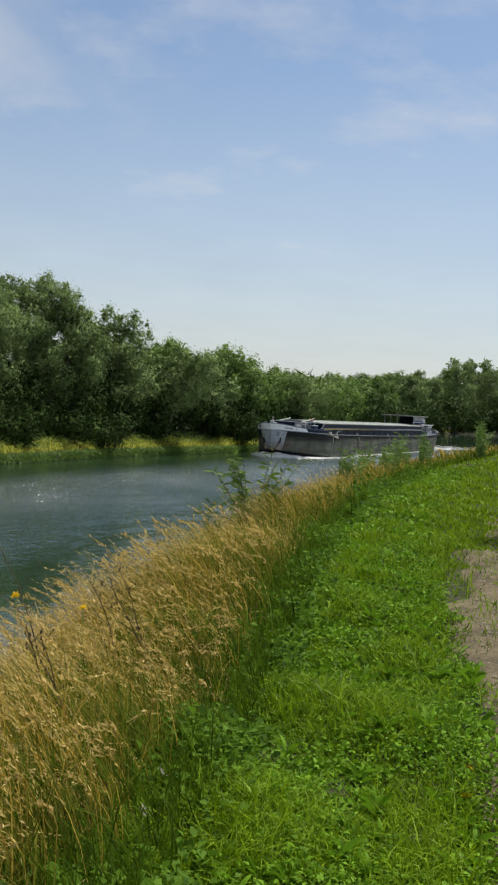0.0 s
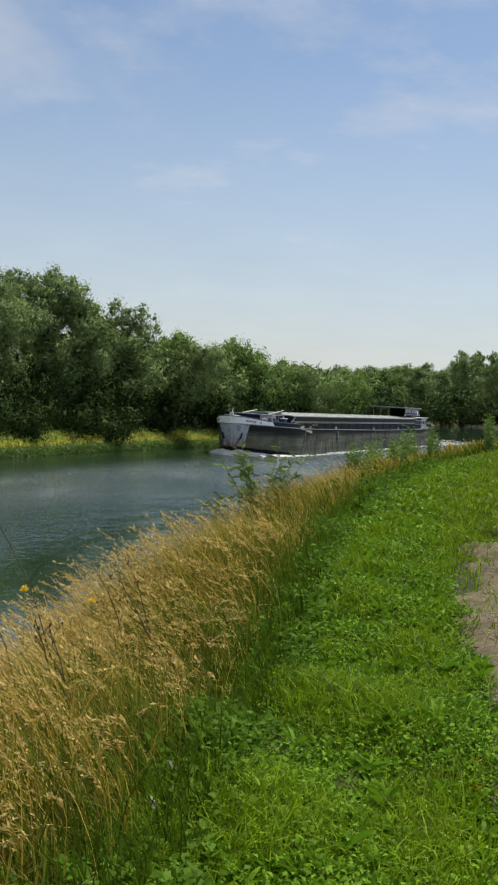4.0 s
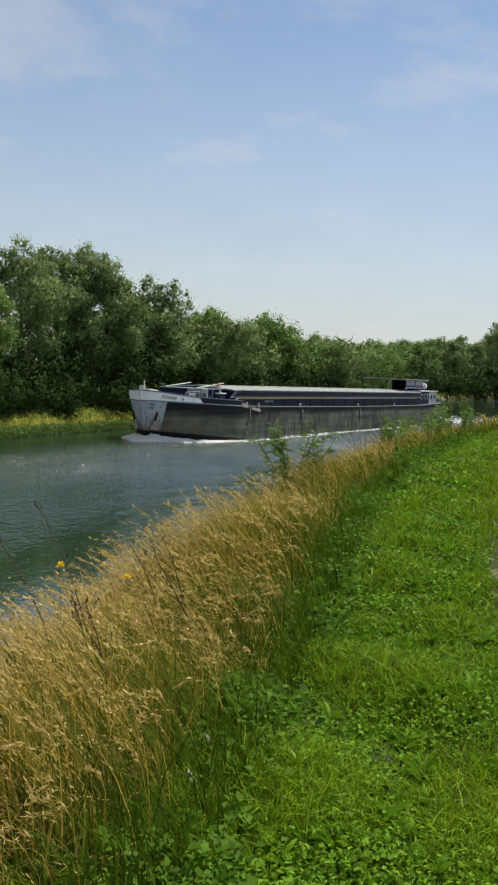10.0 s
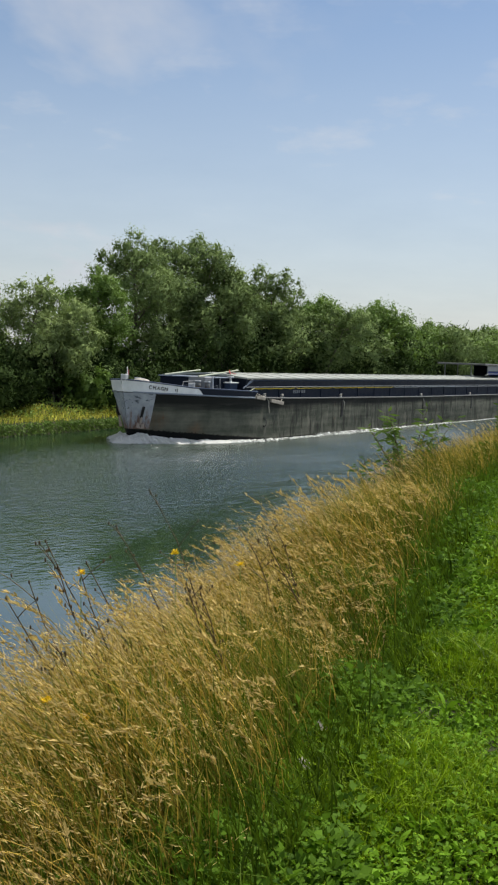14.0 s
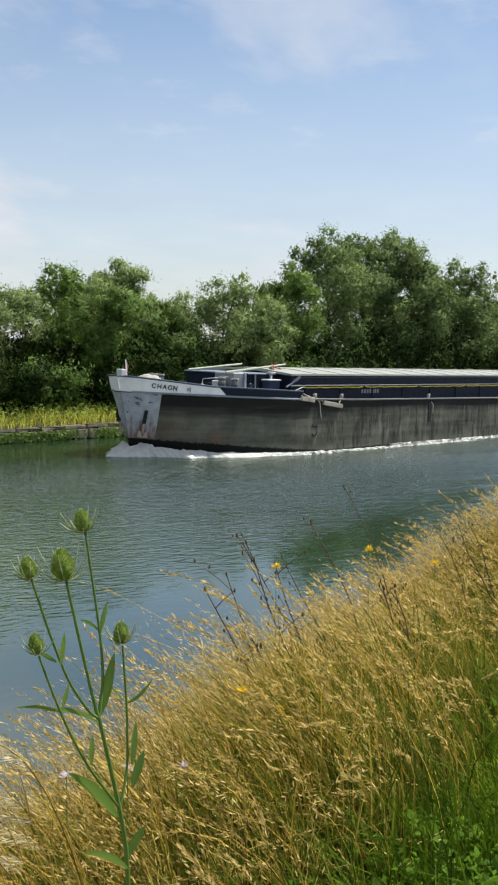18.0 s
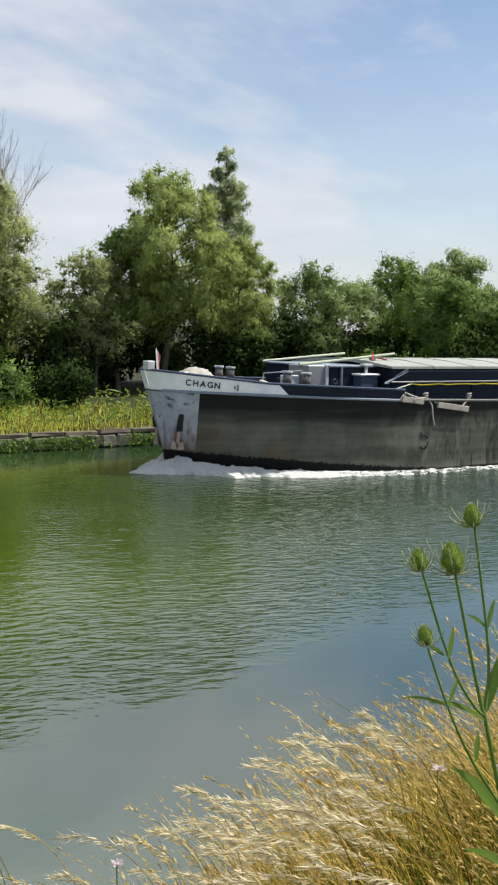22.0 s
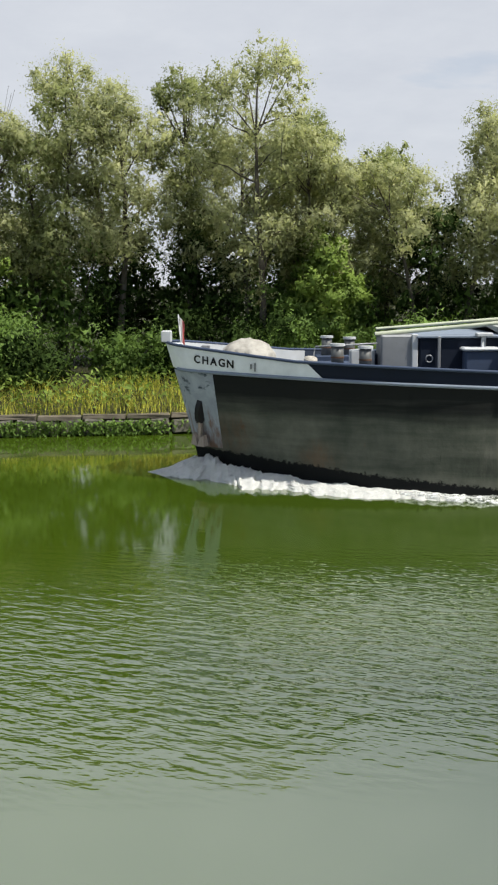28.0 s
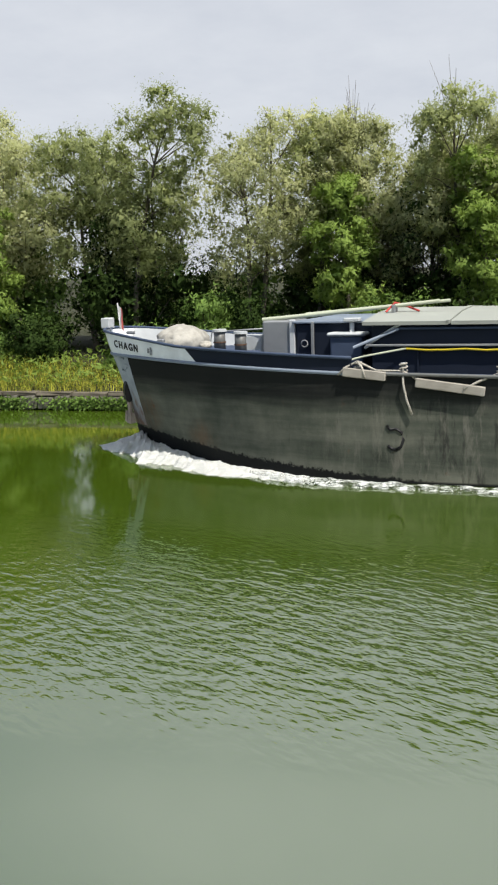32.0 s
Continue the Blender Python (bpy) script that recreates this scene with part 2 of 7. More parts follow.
# still water in the lee of the far bank
lee = N.math("SUBTRACT", gx.outputs[0], N.math("SUBTRACT", N.math("MULTIPLY", gx.outputs[1], N.math("ADD", N.math("MULTIPLY", gx.outputs[1], 0.0019), 0.12)), 29.9))
amp = N.math("MULTIPLY", amp, N.math("ADD", N.math("MULTIPLY", N.math("SUBTRACT", lee, 3.0), 0.13, True), 0.05))
hgt = N.math("MULTIPLY", N.math("SUBTRACT", N.math("ADD", N.math("MULTIPLY", swell, 0.9), chop), 0.95), amp)
long_ = N.noise(wv_, 0.55, 2.0, 0.55, (1.0, 0.42, 1.0))
hgt = N.math("ADD", hgt, N.math("MULTIPLY", N.math("MULTIPLY", N.math("MULTIPLY", farw, N.math("MULTIPLY", N.math("SUBTRACT", lee, 5.0), 0.12, True)), N.math("ADD", calm, 0.3)), N.math("MULTIPLY", N.math("SUBTRACT", long_, 0.5), 2.6)))
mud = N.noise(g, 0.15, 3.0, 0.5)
# dimmer light upstream is put into the colour: darker body there, brighter green downstream
lit_reach = N.math("MULTIPLY", N.math("SUBTRACT", 7.5, gx.outputs[1]), 0.14, True)
lit_tint = N.math("MAXIMUM", lit_reach, N.math("MULTIPLY", N.math("MULTIPLY", N.math("SUBTRACT", off, 6.5), 0.2, True), N.math("MULTIPLY", N.math("SUBTRACT", 26.0, gx.outputs[1]), 0.07, True)))
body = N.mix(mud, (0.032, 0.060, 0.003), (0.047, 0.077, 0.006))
finish(N, principled(N, N.mix(lit_tint, N.mix(mud, (0.010, 0.027, 0.012), (0.016, 0.035, 0.018)), body), N.math("ADD", N.math("MULTIPLY", N.math("MULTIPLY", farw, N.math("MULTIPLY", N.math("SUBTRACT", lee, 6.0), 0.1, True)), N.math("ADD", N.math("MULTIPLY", N.math("SUBTRACT", calm, 0.42), 0.5, True), 0.03)), N.math("ADD", N.math("MULTIPLY", N.math("MULTIPLY", N.math("MULTIPLY", openw, mids), N.math("MULTIPLY", N.math("SUBTRACT", lee, 7.5), 0.12, True)), 0.22), 0.06)), 0.0, N.bump(hgt, 1.0, 0.050), 0.5))
# mirror strength also varies along y, to raise or dim the reflected sky
N.link(N.math("ADD", N.math("MULTIPLY", lit_reach, 0.65), N.math("ADD", N.math("MULTIPLY", N.math("MULTIPLY", N.math("SUBTRACT", gx.outputs[1], 9.0), 0.1, True), 1.3), 2.6)), M_WATER.node_tree.nodes["Principled BSDF"].inputs["IOR"])

M_FOAM, N = material("foam")
o = N.n("ShaderNodeTexCoord").outputs["Object"]
f1, f2 = N.noise(o, 3.5, 6.0, 0.7), N.noise(o, 20.0, 5.0, 0.75, (0.5, 1.4, 1.0))
ff = N.math("ADD", N.math("MULTIPLY", f1, 0.55), N.math("MULTIPLY", f2, 0.45))
fp = principled(N, N.ramp(ff, [(0.36, (0.16, 0.21, 0.14)), (0.46, (0.45, 0.48, 0.45)), (0.60, (0.80, 0.82, 0.80))]), 0.5, 0.0, N.bump(ff, 0.9, 0.06))
tb = N.n("ShaderNodeBsdfTransparent")
mxs = N.n("ShaderNodeMixShader")
N.link(N.math("MULTIPLY", N.math("SUBTRACT", ff, 0.45), 8.0, True), mxs.inputs[0])
N.link(tb.outputs[0], mxs.inputs[1])
N.link(fp, mxs.inputs[2])
finish(N, mxs.outputs[0])
M_FROTH, N = material("froth")
o = N.n("ShaderNodeTexCoord").outputs["Object"]
f1, f2 = N.noise(o, 9.0, 5.0, 0.7), N.noise(o, 34.0, 4.0, 0.7)
fp = principled(N, N.ramp(f1, [(0.30, (0.74, 0.77, 0.74)), (0.62, (0.95, 0.95, 0.93))]), 0.85, 0.0, N.bump(N.math("ADD", f1, f2), 0.8, 0.03), 0.2)
tr = N.n("ShaderNodeBsdfTranslucent", Color=(0.93, 0.94, 0.92, 1.0))
mxs = N.n("ShaderNodeMixShader", Fac=0.42)
N.link(fp, mxs.inputs[1])
N.link(tr.outputs[0], mxs.inputs[2])
finish(N, mxs.outputs[0])

# hull plating: black paint gone grey and green, with rust, streaks and a dark waterline band
M_HULL, N = material("hull_plating")
o = N.n("ShaderNodeTexCoord").outputs["Object"]
xyz = N.n("ShaderNodeSeparateXYZ")
N.link(o, xyz.inputs[0])
wob = N.n("ShaderNodeTexNoise", Scale=1.3, Detail=3.0)
N.link(o, wob.inputs["Vector"])
vadd = N.t.nodes.new("ShaderNodeVectorMath")
vadd.operation = "MULTIPLY_ADD"
N.link(wob.outputs["Color"], vadd.inputs[0])
vadd.inputs[1].default_value = (0.16, 0.16, 0.10)
N.link(o, vadd.inputs[2])
ow = vadd.outputs[0]
blot = N.noise(ow, 0.7, 7.0, 0.66)
fine_ = N.noise(o, 11.0, 4.0, 0.65)
streak = N.noise(ow, 1.0, 5.0, 0.62, (2.2, 2.2, 0.35))
scrape = N.noise(ow, 1.0, 5.0, 0.55, (0.16, 0.16, 2.6))
aft = N.math("MULTIPLY", N.math("SUBTRACT", xyz.outputs[0], 4.6), 0.35, True)
tone = N.math("ADD", N.math("MULTIPLY", blot, 0.44), N.math("ADD", N.math("MULTIPLY", streak, 0.14), N.math("MULTIPLY", scrape, 0.44)))
col = N.ramp(tone, [(0.36, (0.024, 0.029, 0.023)), (0.47, (0.066, 0.074, 0.059)), (0.57, (0.118, 0.123, 0.099)), (0.72, (0.21, 0.205, 0.165))])
# pale scoured streaks amidships
pale = N.math("MULTIPLY", N.math("SUBTRACT", N.noise(ow, 1.0, 5.0, 0.7, (3.4, 3.4, 0.7)), 0.53), 8.0, True)
col = N.mix(N.math("MULTIPLY", N.math("MULTIPLY", pale, aft), 0.55), col, (0.20, 0.19, 0.16))
# dark runs below the deck edge, more of them aft
runs = N.math("MULTIPLY", N.math("SUBTRACT", N.noise(ow, 1.0, 5.0, 0.65, (4.2, 4.2, 0.75)), N.math("SUBTRACT", 0.64, N.math("MULTIPLY", N.math("MULTIPLY", N.math("SUBTRACT", xyz.outputs[0], 5.0), 0.25, True), 0.13))), 9.0, True)
col = N.mix(N.math("MULTIPLY", runs, 0.75), col, (0.022, 0.023, 0.021))


def stain(x0, z0, rx, rz):
    a = N.math("POWER", N.math("ABSOLUTE", N.math("DIVIDE", N.math("SUBTRACT", xyz.outputs[0], x0), rx)), 2.0)
    b = N.math("POWER", N.math("ABSOLUTE", N.math("DIVIDE", N.math("SUBTRACT", xyz.outputs[2], z0), rz)), 2.0)
    return N.math("SUBTRACT", 1.0, N.math("ADD", a, b), True)


rusty = N.math("ADD", stain(0.70, 0.95, 0.60, 0.55), stain(2.5, 0.55, 0.55, 0.50), True)
rusty = N.math("MULTIPLY", N.math("MULTIPLY", rusty, N.math("SUBTRACT", N.noise(o, 5.0, 6.0, 0.75, (1, 1, 0.45)), 0.34)), 4.5, True)
col = N.mix(N.math("MULTIPLY", rusty, N.math("MULTIPLY", streak, 0.7)), col, (0.155, 0.085, 0.045))
rust = N.math("MULTIPLY", N.math("SUBTRACT", N.math("MULTIPLY", N.noise(o, 1.7, 5.0, 0.65), N.math("ADD", streak, 0.5)), 0.66), 5.0, True)
col = N.mix(N.math("MULTIPLY", rust, 0.7), col, (0.15, 0.062, 0.028))
belt = N.math("MULTIPLY", N.math("SUBTRACT", xyz.outputs[2], N.math("ADD", N.math("MULTIPLY", scrape, 0.9), 0.86)), 2.0, True)
col = N.mix(N.math("MULTIPLY", belt, 0.94), col, (0.013, 0.014, 0.014))
edge = N.math("SUBTRACT", N.math("ADD", 0.50, N.math("MULTIPLY", fine_, 0.26)), N.math("MULTIPLY", xyz.outputs[0], 0.075))
low = N.math("MULTIPLY", N.math("SUBTRACT", N.math("MAXIMUM", edge, 0.07), xyz.outputs[2]), 25.0, True)
col = N.mix(low, col, (0.012, 0.013, 0.013))
finish(N, principled(N, col, N.ramp(blot, [(0.3, (0.62,) * 3), (0.7, (0.82,) * 3)]), 0.0, N.bump(N.math("ADD", fine_, N.math("MULTIPLY", scrape, 1.5)), 0.25, 0.02), 0.06))

# grey stem paint with rust running from the anchor
M_STEM, N = material("stem_paint")
o = N.n("ShaderNodeTexCoord").outputs["Object"]
xyz = N.n("ShaderNodeSeparateXYZ")
N.link(o, xyz.inputs[0])
n1, n2 = N.noise(o, 2.2, 5.0, 0.65), N.noise(o, 1.0, 5.0, 0.6, (7, 7, 0.6))
col = N.ramp(n1, [(0.3, (0.24, 0.27, 0.31)), (0.7, (0.40, 0.44, 0.48))])
chip = N.math("MULTIPLY", N.math("SUBTRACT", N.noise(o, 1.0, 5.0, 0.65, (2.2, 2.2, 5.0)), 0.56), 14.0, True)
col = N.mix(N.math("MULTIPLY", chip, N.math("MULTIPLY", N.math("SUBTRACT", xyz.outputs[2], 1.7), 6.0, True)), col, (0.05, 0.07, 0.09))
rr = N.math("MULTIPLY", N.math("SUBTRACT", N.math("ADD", n2, N.math("MULTIPLY", N.math("SUBTRACT", 1.35, xyz.outputs[2]), 0.38)), 0.55), 4.5, True)
col = N.mix(N.math("MULTIPLY", rr, 0.85), col, (0.17, 0.085, 0.045))
finish(N, principled(N, col, 0.6, 0.0, N.bump(n1, 0.2, 0.01), 0.15))

M_WHITE = paint("white_paint", (0.80, 0.83, 0.85), (0.30, 0.26, 0.22), 0.10, 0.4)
M_NAVY = paint("navy_paint", (0.015, 0.020, 0.033), (0.09, 0.08, 0.07), 0.12, 0.5, 0.0, 3.0, 0.1)
M_NAVYLIGHT = paint("worn_blue_paint", (0.055, 0.075, 0.12), (0.2, 0.2, 0.2), 0.15, 0.55, 0.0, 3.0, 0.12)
M_INSIDE = paint("bulwark_inside_paint", (0.028, 0.038, 0.062), (0.10, 0.10, 0.10), 0.15, 0.5)
M_STRAKE = paint("strake_paint", (0.20, 0.24, 0.30), (0.08, 0.06, 0.05), 0.2, 0.45)
M_HATCH = paint("hatch_cover", (0.32, 0.335, 0.30), (0.22, 0.20, 0.17), 0.16, 0.5, 0.0, 1.2)
M_STEEL = paint("grey_steel", (0.26, 0.27, 0.28), (0.15, 0.09, 0.06), 0.18, 0.4, 0.3)
M_BOLLARD = paint("bollard_steel", (0.15, 0.155, 0.15), (0.10, 0.06, 0.04), 0.3, 0.5, 0.3)
M_PALEPAINT = paint("pale_paint", (0.50, 0.52, 0.53), (0.22, 0.17, 0.13), 0.14, 0.45)
M_POLE = paint("pole_paint", (0.40, 0.43, 0.33), (0.22, 0.2, 0.15), 0.2, 0.5)
M_RUST = paint("rusty_iron", (0.13, 0.075, 0.05), (0.24, 0.2, 0.17), 0.3, 0.8)
M_BLACK = paint("black_paint", (0.012, 0.012, 0.013), (0.06, 0.05, 0.045), 0.12, 0.4)
M_WOOD = plain("weathered_board", (0.16, 0.145, 0.12), (0.42, 0.39, 0.34), 0.85, 5.0, 0.4, (0.2, 1, 1))
M_ROPE = plain("rope", (0.26, 0.24, 0.20), (0.55, 0.52, 0.46), 0.95, 40.0, 0.8)
M_TARP = plain("canvas_tarp", (0.20, 0.19, 0.165), (0.47, 0.45, 0.40), 0.9, 5.0, 0.5)
M_HOSE = paint("yellow_hose", (0.62, 0.48, 0.03), (0.3, 0.2, 0.05), 0.1, 0.45)
M_RED = paint("red_cloth", (0.42, 0.06, 0.05), (0.3, 0.1, 0.08), 0.1, 0.8)
M_FLAG, N = material("faded_flag")
xyz = N.n("ShaderNodeSeparateXYZ")
N.link(N.n("ShaderNodeTexCoord").outputs["Object"], xyz.inputs[0])
finish(N, principled(N, N.mix(N.math("MULTIPLY", N.math("SUBTRACT", xyz.outputs[0], -0.345), 60.0, True), (0.60, 0.57, 0.55), (0.45, 0.10, 0.09)), 0.9))
M_BLUECLOTH = paint("blue_cloth", (0.035, 0.055, 0.20), (0.03, 0.03, 0.1), 0.1, 0.8)
M_GLASS, N = material("window_glass")
finish(N, principled(N, (0.02, 0.025, 0.03), 0.06, 0.0, None, 0.8))


# ---- mesh helpers ----
def mesh_np(name, verts, quads, mat, smooth=False):
    """A mesh from arrays of vertices and of four-cornered faces."""
    me = bpy.data.meshes.new(name)
    verts, quads = np.ascontiguousarray(verts, dtype=np.float32), np.ascontiguousarray(quads, dtype=np.int32)
    n, k = quads.shape
    me.vertices.add(len(verts))
    me.vertices.foreach_set("co", verts.ravel())
    me.loops.add(n * k)
    me.loops.foreach_set("vertex_index", quads.ravel())
    me.polygons.add(n)
    me.polygons.foreach_set("loop_start", np.arange(0, n * k, k, dtype=np.int32))
    me.polygons.foreach_set("loop_total", np.full(n, k, dtype=np.int32))
    if smooth:
        me.polygons.foreach_set("use_smooth", np.ones(n, dtype=bool))
    me.update(calc_edges=True)
    me.validate()
    me.materials.append(mat)
    return me


def crown_mesh(name, verts, quads, normals, mat):
    """Leaves whose shading follows the roundness of their crown."""
    p = verts[quads]
    g = np.cross(p[:, 1] - p[:, 0], p[:, 2] - p[:, 0])
    flip = (g * normals[quads[:, 0]]).sum(1) < 0
    quads = np.where(flip[:, None], quads[:, ::-1], quads)
    me = mesh_np(name, verts, quads, mat, True)
    a = me.attributes.new("custom_normal", "FLOAT_VECTOR", "POINT")
    a.data.foreach_set("vector", np.ascontiguousarray(normals, dtype=np.float32).ravel())
    return me


def part_np(name, verts, quads, mat, parent=None, label="", smooth=False):
    ob = new(name, mesh_np(name, verts, quads, mat, smooth))
    ob.parent = parent
    if label:
        tagged(ob, label)
    return ob


def part(name, bm, mat, parent=None, label="", smooth=False):
    """Links a bmesh as one mesh object under a thing or a part."""
    me = bpy.data.meshes.new(name)
    bmesh.ops.recalc_face_normals(bm, faces=bm.faces)
    if smooth:
        for fc in bm.faces:
            fc.smooth = True
    bm.to_mesh(me)
    bm.free()
    me.materials.append(mat)
    ob = new(name, me)
    ob.parent = parent
    if label:
        tagged(ob, label)
    return ob


def box(x0, x1, y0, y1, z0, z1, bevel=0.012):
    bm = bmesh.new()
    bmesh.ops.create_cube(bm, size=1.0, matrix=Matrix.LocRotScale(((x0 + x1) / 2, (y0 + y1) / 2, (z0 + z1) / 2), None, (abs(x1 - x0), abs(y1 - y0), abs(z1 - z0))))
    if bevel:
        bmesh.ops.bevel(bm, geom=list(bm.edges), offset=bevel, segments=1, affect="EDGES")
    return bm


def tube_arrays(path, radii, sides=8):
    """Rings round a polyline, as vertices and quads."""
    path = np.asarray(path, dtype=float)
    n = len(path)
    radii = np.full(n, radii) if np.isscalar(radii) else np.asarray(radii, dtype=float)
    tan = np.gradient(path, axis=0)
    tan /= np.maximum(np.linalg.norm(tan, axis=1, keepdims=True), 1e-9)
    ref = np.array([0.0, 0.0, 1.0]) if abs(tan[:, 2]).mean() < 0.8 else np.array([1.0, 0.0, 0.0])
    a = np.cross(tan, ref)
    a /= np.maximum(np.linalg.norm(a, axis=1, keepdims=True), 1e-9)
    b = np.cross(tan, a)
    ang = np.linspace(0, 2 * np.pi, sides, endpoint=False)
    v = path[:, None] + radii[:, None, None] * (a[:, None] * np.cos(ang)[None, :, None] + b[:, None] * np.sin(ang)[None, :, None])
    v = v.reshape(-1, 3)
    i, j = np.meshgrid(np.arange(n - 1), np.arange(sides), indexing="ij")
    k = (j + 1) % sides
    q = np.stack([i * sides + j, i * sides + k, (i + 1) * sides + k, (i + 1) * sides + j], -1).reshape(-1, 4)
    return v, q


def join_arrays(items):
    vs, qs, base = [], [], 0
    for v, q in items:
        vs.append(v)
        qs.append(q + base)
        base += len(v)
    return np.concatenate(vs), np.concatenate(qs)


def tube(name, path, radius, mat, parent=None, label="", sides=8):
    v, q = tube_arrays(path, radius, sides)
    # caps: close the ends with small end rings
    path = np.asarray(path, dtype=float)
    ends = []
    for c, ring in ((path[0], np.arange(sides)), (path[-1], np.arange(sides) + (len(path) - 1) * sides)):
        ends.append(c)
    v = np.concatenate([v, np.array(ends)])
    cap = []
    for e in range(2):
        off = 0 if e == 0 else (len(path) - 1) * sides
        for j in range(0, sides, 2):
            cap.append([len(v) - 2 + e, off + j, off + (j + 1) % sides, off + (j + 2) % sides])
    return part_np(name, v, np.concatenate([q, np.array(cap)]), mat, parent, label, True)


def ribbons(base, height, lean, curl, width, segs=4, rng=None, taper=1.0):
    """Blades: base (n,3), height (n), lean (n,2) sideways run per height, curl (n) drop at the tip, width (n)."""
    n = len(base)
    t = np.linspace(0, 1, segs + 1)
    ang = rng.uniform(0, np.pi, n)
    side = np.stack([np.cos(ang), np.sin(ang), np.zeros(n)], 1)
    run = np.concatenate([lean, np.zeros((n, 1))], 1)
    c = base[:, None] + height[:, None, None] * (run[:, None] * (t ** 1.8)[None, :, None] + np.array([0, 0, 1.0])[None, None] * (t[None, :, None] - curl[:, None, None] * (t ** 2.6)[None, :, None]))
    w = width[:, None] * (1 - taper * t[None] ** 2 * 0.92)
    v = np.stack([c - side[:, None] * w[..., None] / 2, c + side[:, None] * w[..., None] / 2], 2)
    v = v.reshape(-1, 3)
    b0 = (np.arange(n) * (segs + 1) * 2)[:, None]
    s = (np.arange(segs) * 2)[None]
    q = np.stack([b0 + s, b0 + s + 1, b0 + s + 3, b0 + s + 2], -1).reshape(-1, 4)
    return v, q, c


def leaves(points, direction, length, width, rng, fold=0.25, normal=None):
    """Diamond leaves folded along the midrib: points (n,3), direction (n,3) unit, length and width (n)."""
    n = len(points)
    r = rng.normal(size=(n, 3)) if normal is None else normal
    s = np.cross(direction, r)
    s /= np.maximum(np.linalg.norm(s, axis=1, keepdims=True), 1e-9)
    u = np.cross(s, direction)
    mid = points + direction * (length * 0.45)[:, None]
    lift = u * (width * fold)[:, None]
    v = np.stack([points, mid - s * (width / 2)[:, None] + lift, points + direction * length[:, None], mid + s * (width / 2)[:, None] + lift], 1).reshape(-1, 3)
    q = (np.arange(n) * 4)[:, None] + np.array([[0, 1, 2, 3]])
    return v, q


# ---- the ground: canal, banks and the land to the horizon ----
FAR_Y = np.array([-700, -120, -30, -16, -5, 0, 7.5, 12, 19, 23.4, 34, 40, 51, 60, 75, 94, 115, 146, 200, 256, 285, 312])
FAR_X = np.array([-34, -33.5, -32, -31, -30.6, -29.9, -29.0, -28.2, -26.9, -25.5, -22.4, -20.4, -16.6, -14.0, -9.5, -1.8, 5.5, 12.5, 24.5, 37.5, 48.0, 60])
EDGE_Y = np.array([-700, -60, -20, -5, 0, 2, 3.6, 5.9, 8.4, 14, 21.6, 35.7, 60, 100, 146, 200, 312])
EDGE_X = np.array([-6, -4.5, -2.6, -1.5, -1.05, -0.75, -0.5, -0.15, 0.15, 0.85, 2.3, 6.1, 14.2, 30, 48, 67, 104])


def far_x(y):
    return np.interp(y, FAR_Y, FAR_X)


def edge_x(y):
    """The line between the mown verge and the tall dry grass on the near bank."""
    return np.interp(y, EDGE_Y, EDGE_X)


NEAR_U = np.array([-12, -5.2, -4.2, -3.5, -2.7, -1.9, -1.2, -0.6, 0, 1.4, 3.4, 8, 40, 3000])
NEAR_Z = np.array([-1.4, -1.3, -0.5, 0.0, 0.62, 1.28, 1.85, 2.18, 2.31, 2.35, 2.35, 2.42, 2.6, 3.0])
FARB_U = np.array([-3000, -150, -40, -12, -6, -3, -1.5, -0.6, -0.12, 0.0, 0.02, 2.0, 12])
FARB_Z = np.array([6.0, 2.4, 2.0, 1.75, 1.6, 1.35, 0.95, 0.64, 0.52, 0.50, -1.0, -1.3, -1.4])


def lump(x, y):
    return 0.05 * np.sin(x * 1.7 + 0.8 * np.sin(y * 0.9)) * np.sin(y * 1.3 + 1.1 * np.sin(x * 0.7)) + 0.03 * np.sin(x * 4.3 + y * 3.1)


def near_z(x, y):
    u = x - edge_x(y)
    return np.interp(u, NEAR_U, NEAR_Z) + lump(x, y) * np.clip((u + 3.6) / 2, 0, 1)


def far_z(x, y):
    u = x - far_x(y)
    return np.interp(u, FARB_U, FARB_Z) + lump(x * 0.6, y * 0.6) * np.clip(-u / 2, 0, 1) * 1.5


rows_y = np.concatenate([[-3000, -1500, -700, -300, -120, -60], np.arange(-40, 60, 0.5), np.arange(60, 312, 4), [312]])
cu_f = np.array([-3000, -1200, -500, -150, -80, -40, -25, -12, -9, -6, -4.5, -3, -2.2, -1.5, -1, -0.6, -0.3, -0.12, 0.0, 0.02, 2.0, 5.0])
cu_n = np.array([-8, -5.2, -4.2, -3.8, -3.5, -3.1, -2.7, -2.3, -1.9, -1.5, -1.2, -0.9, -0.6, -0.3, 0, 0.3, 0.7, 1.0, 1.4, 1.9, 2.4, 2.9, 3.4, 4.5, 6, 8, 14, 40, 120, 500, 1300, 3000])
yy = np.repeat(rows_y[:, None], len(cu_f) + len(cu_n), 1)
xx = np.concatenate([far_x(rows_y)[:, None] + cu_f[None], edge_x(rows_y)[:, None] + cu_n[None]], 1)
zz = np.concatenate([far_z(xx[:, :len(cu_f)], yy[:, :len(cu_f)]), near_z(xx[:, len(cu_f):], yy[:, len(cu_f):])], 1)
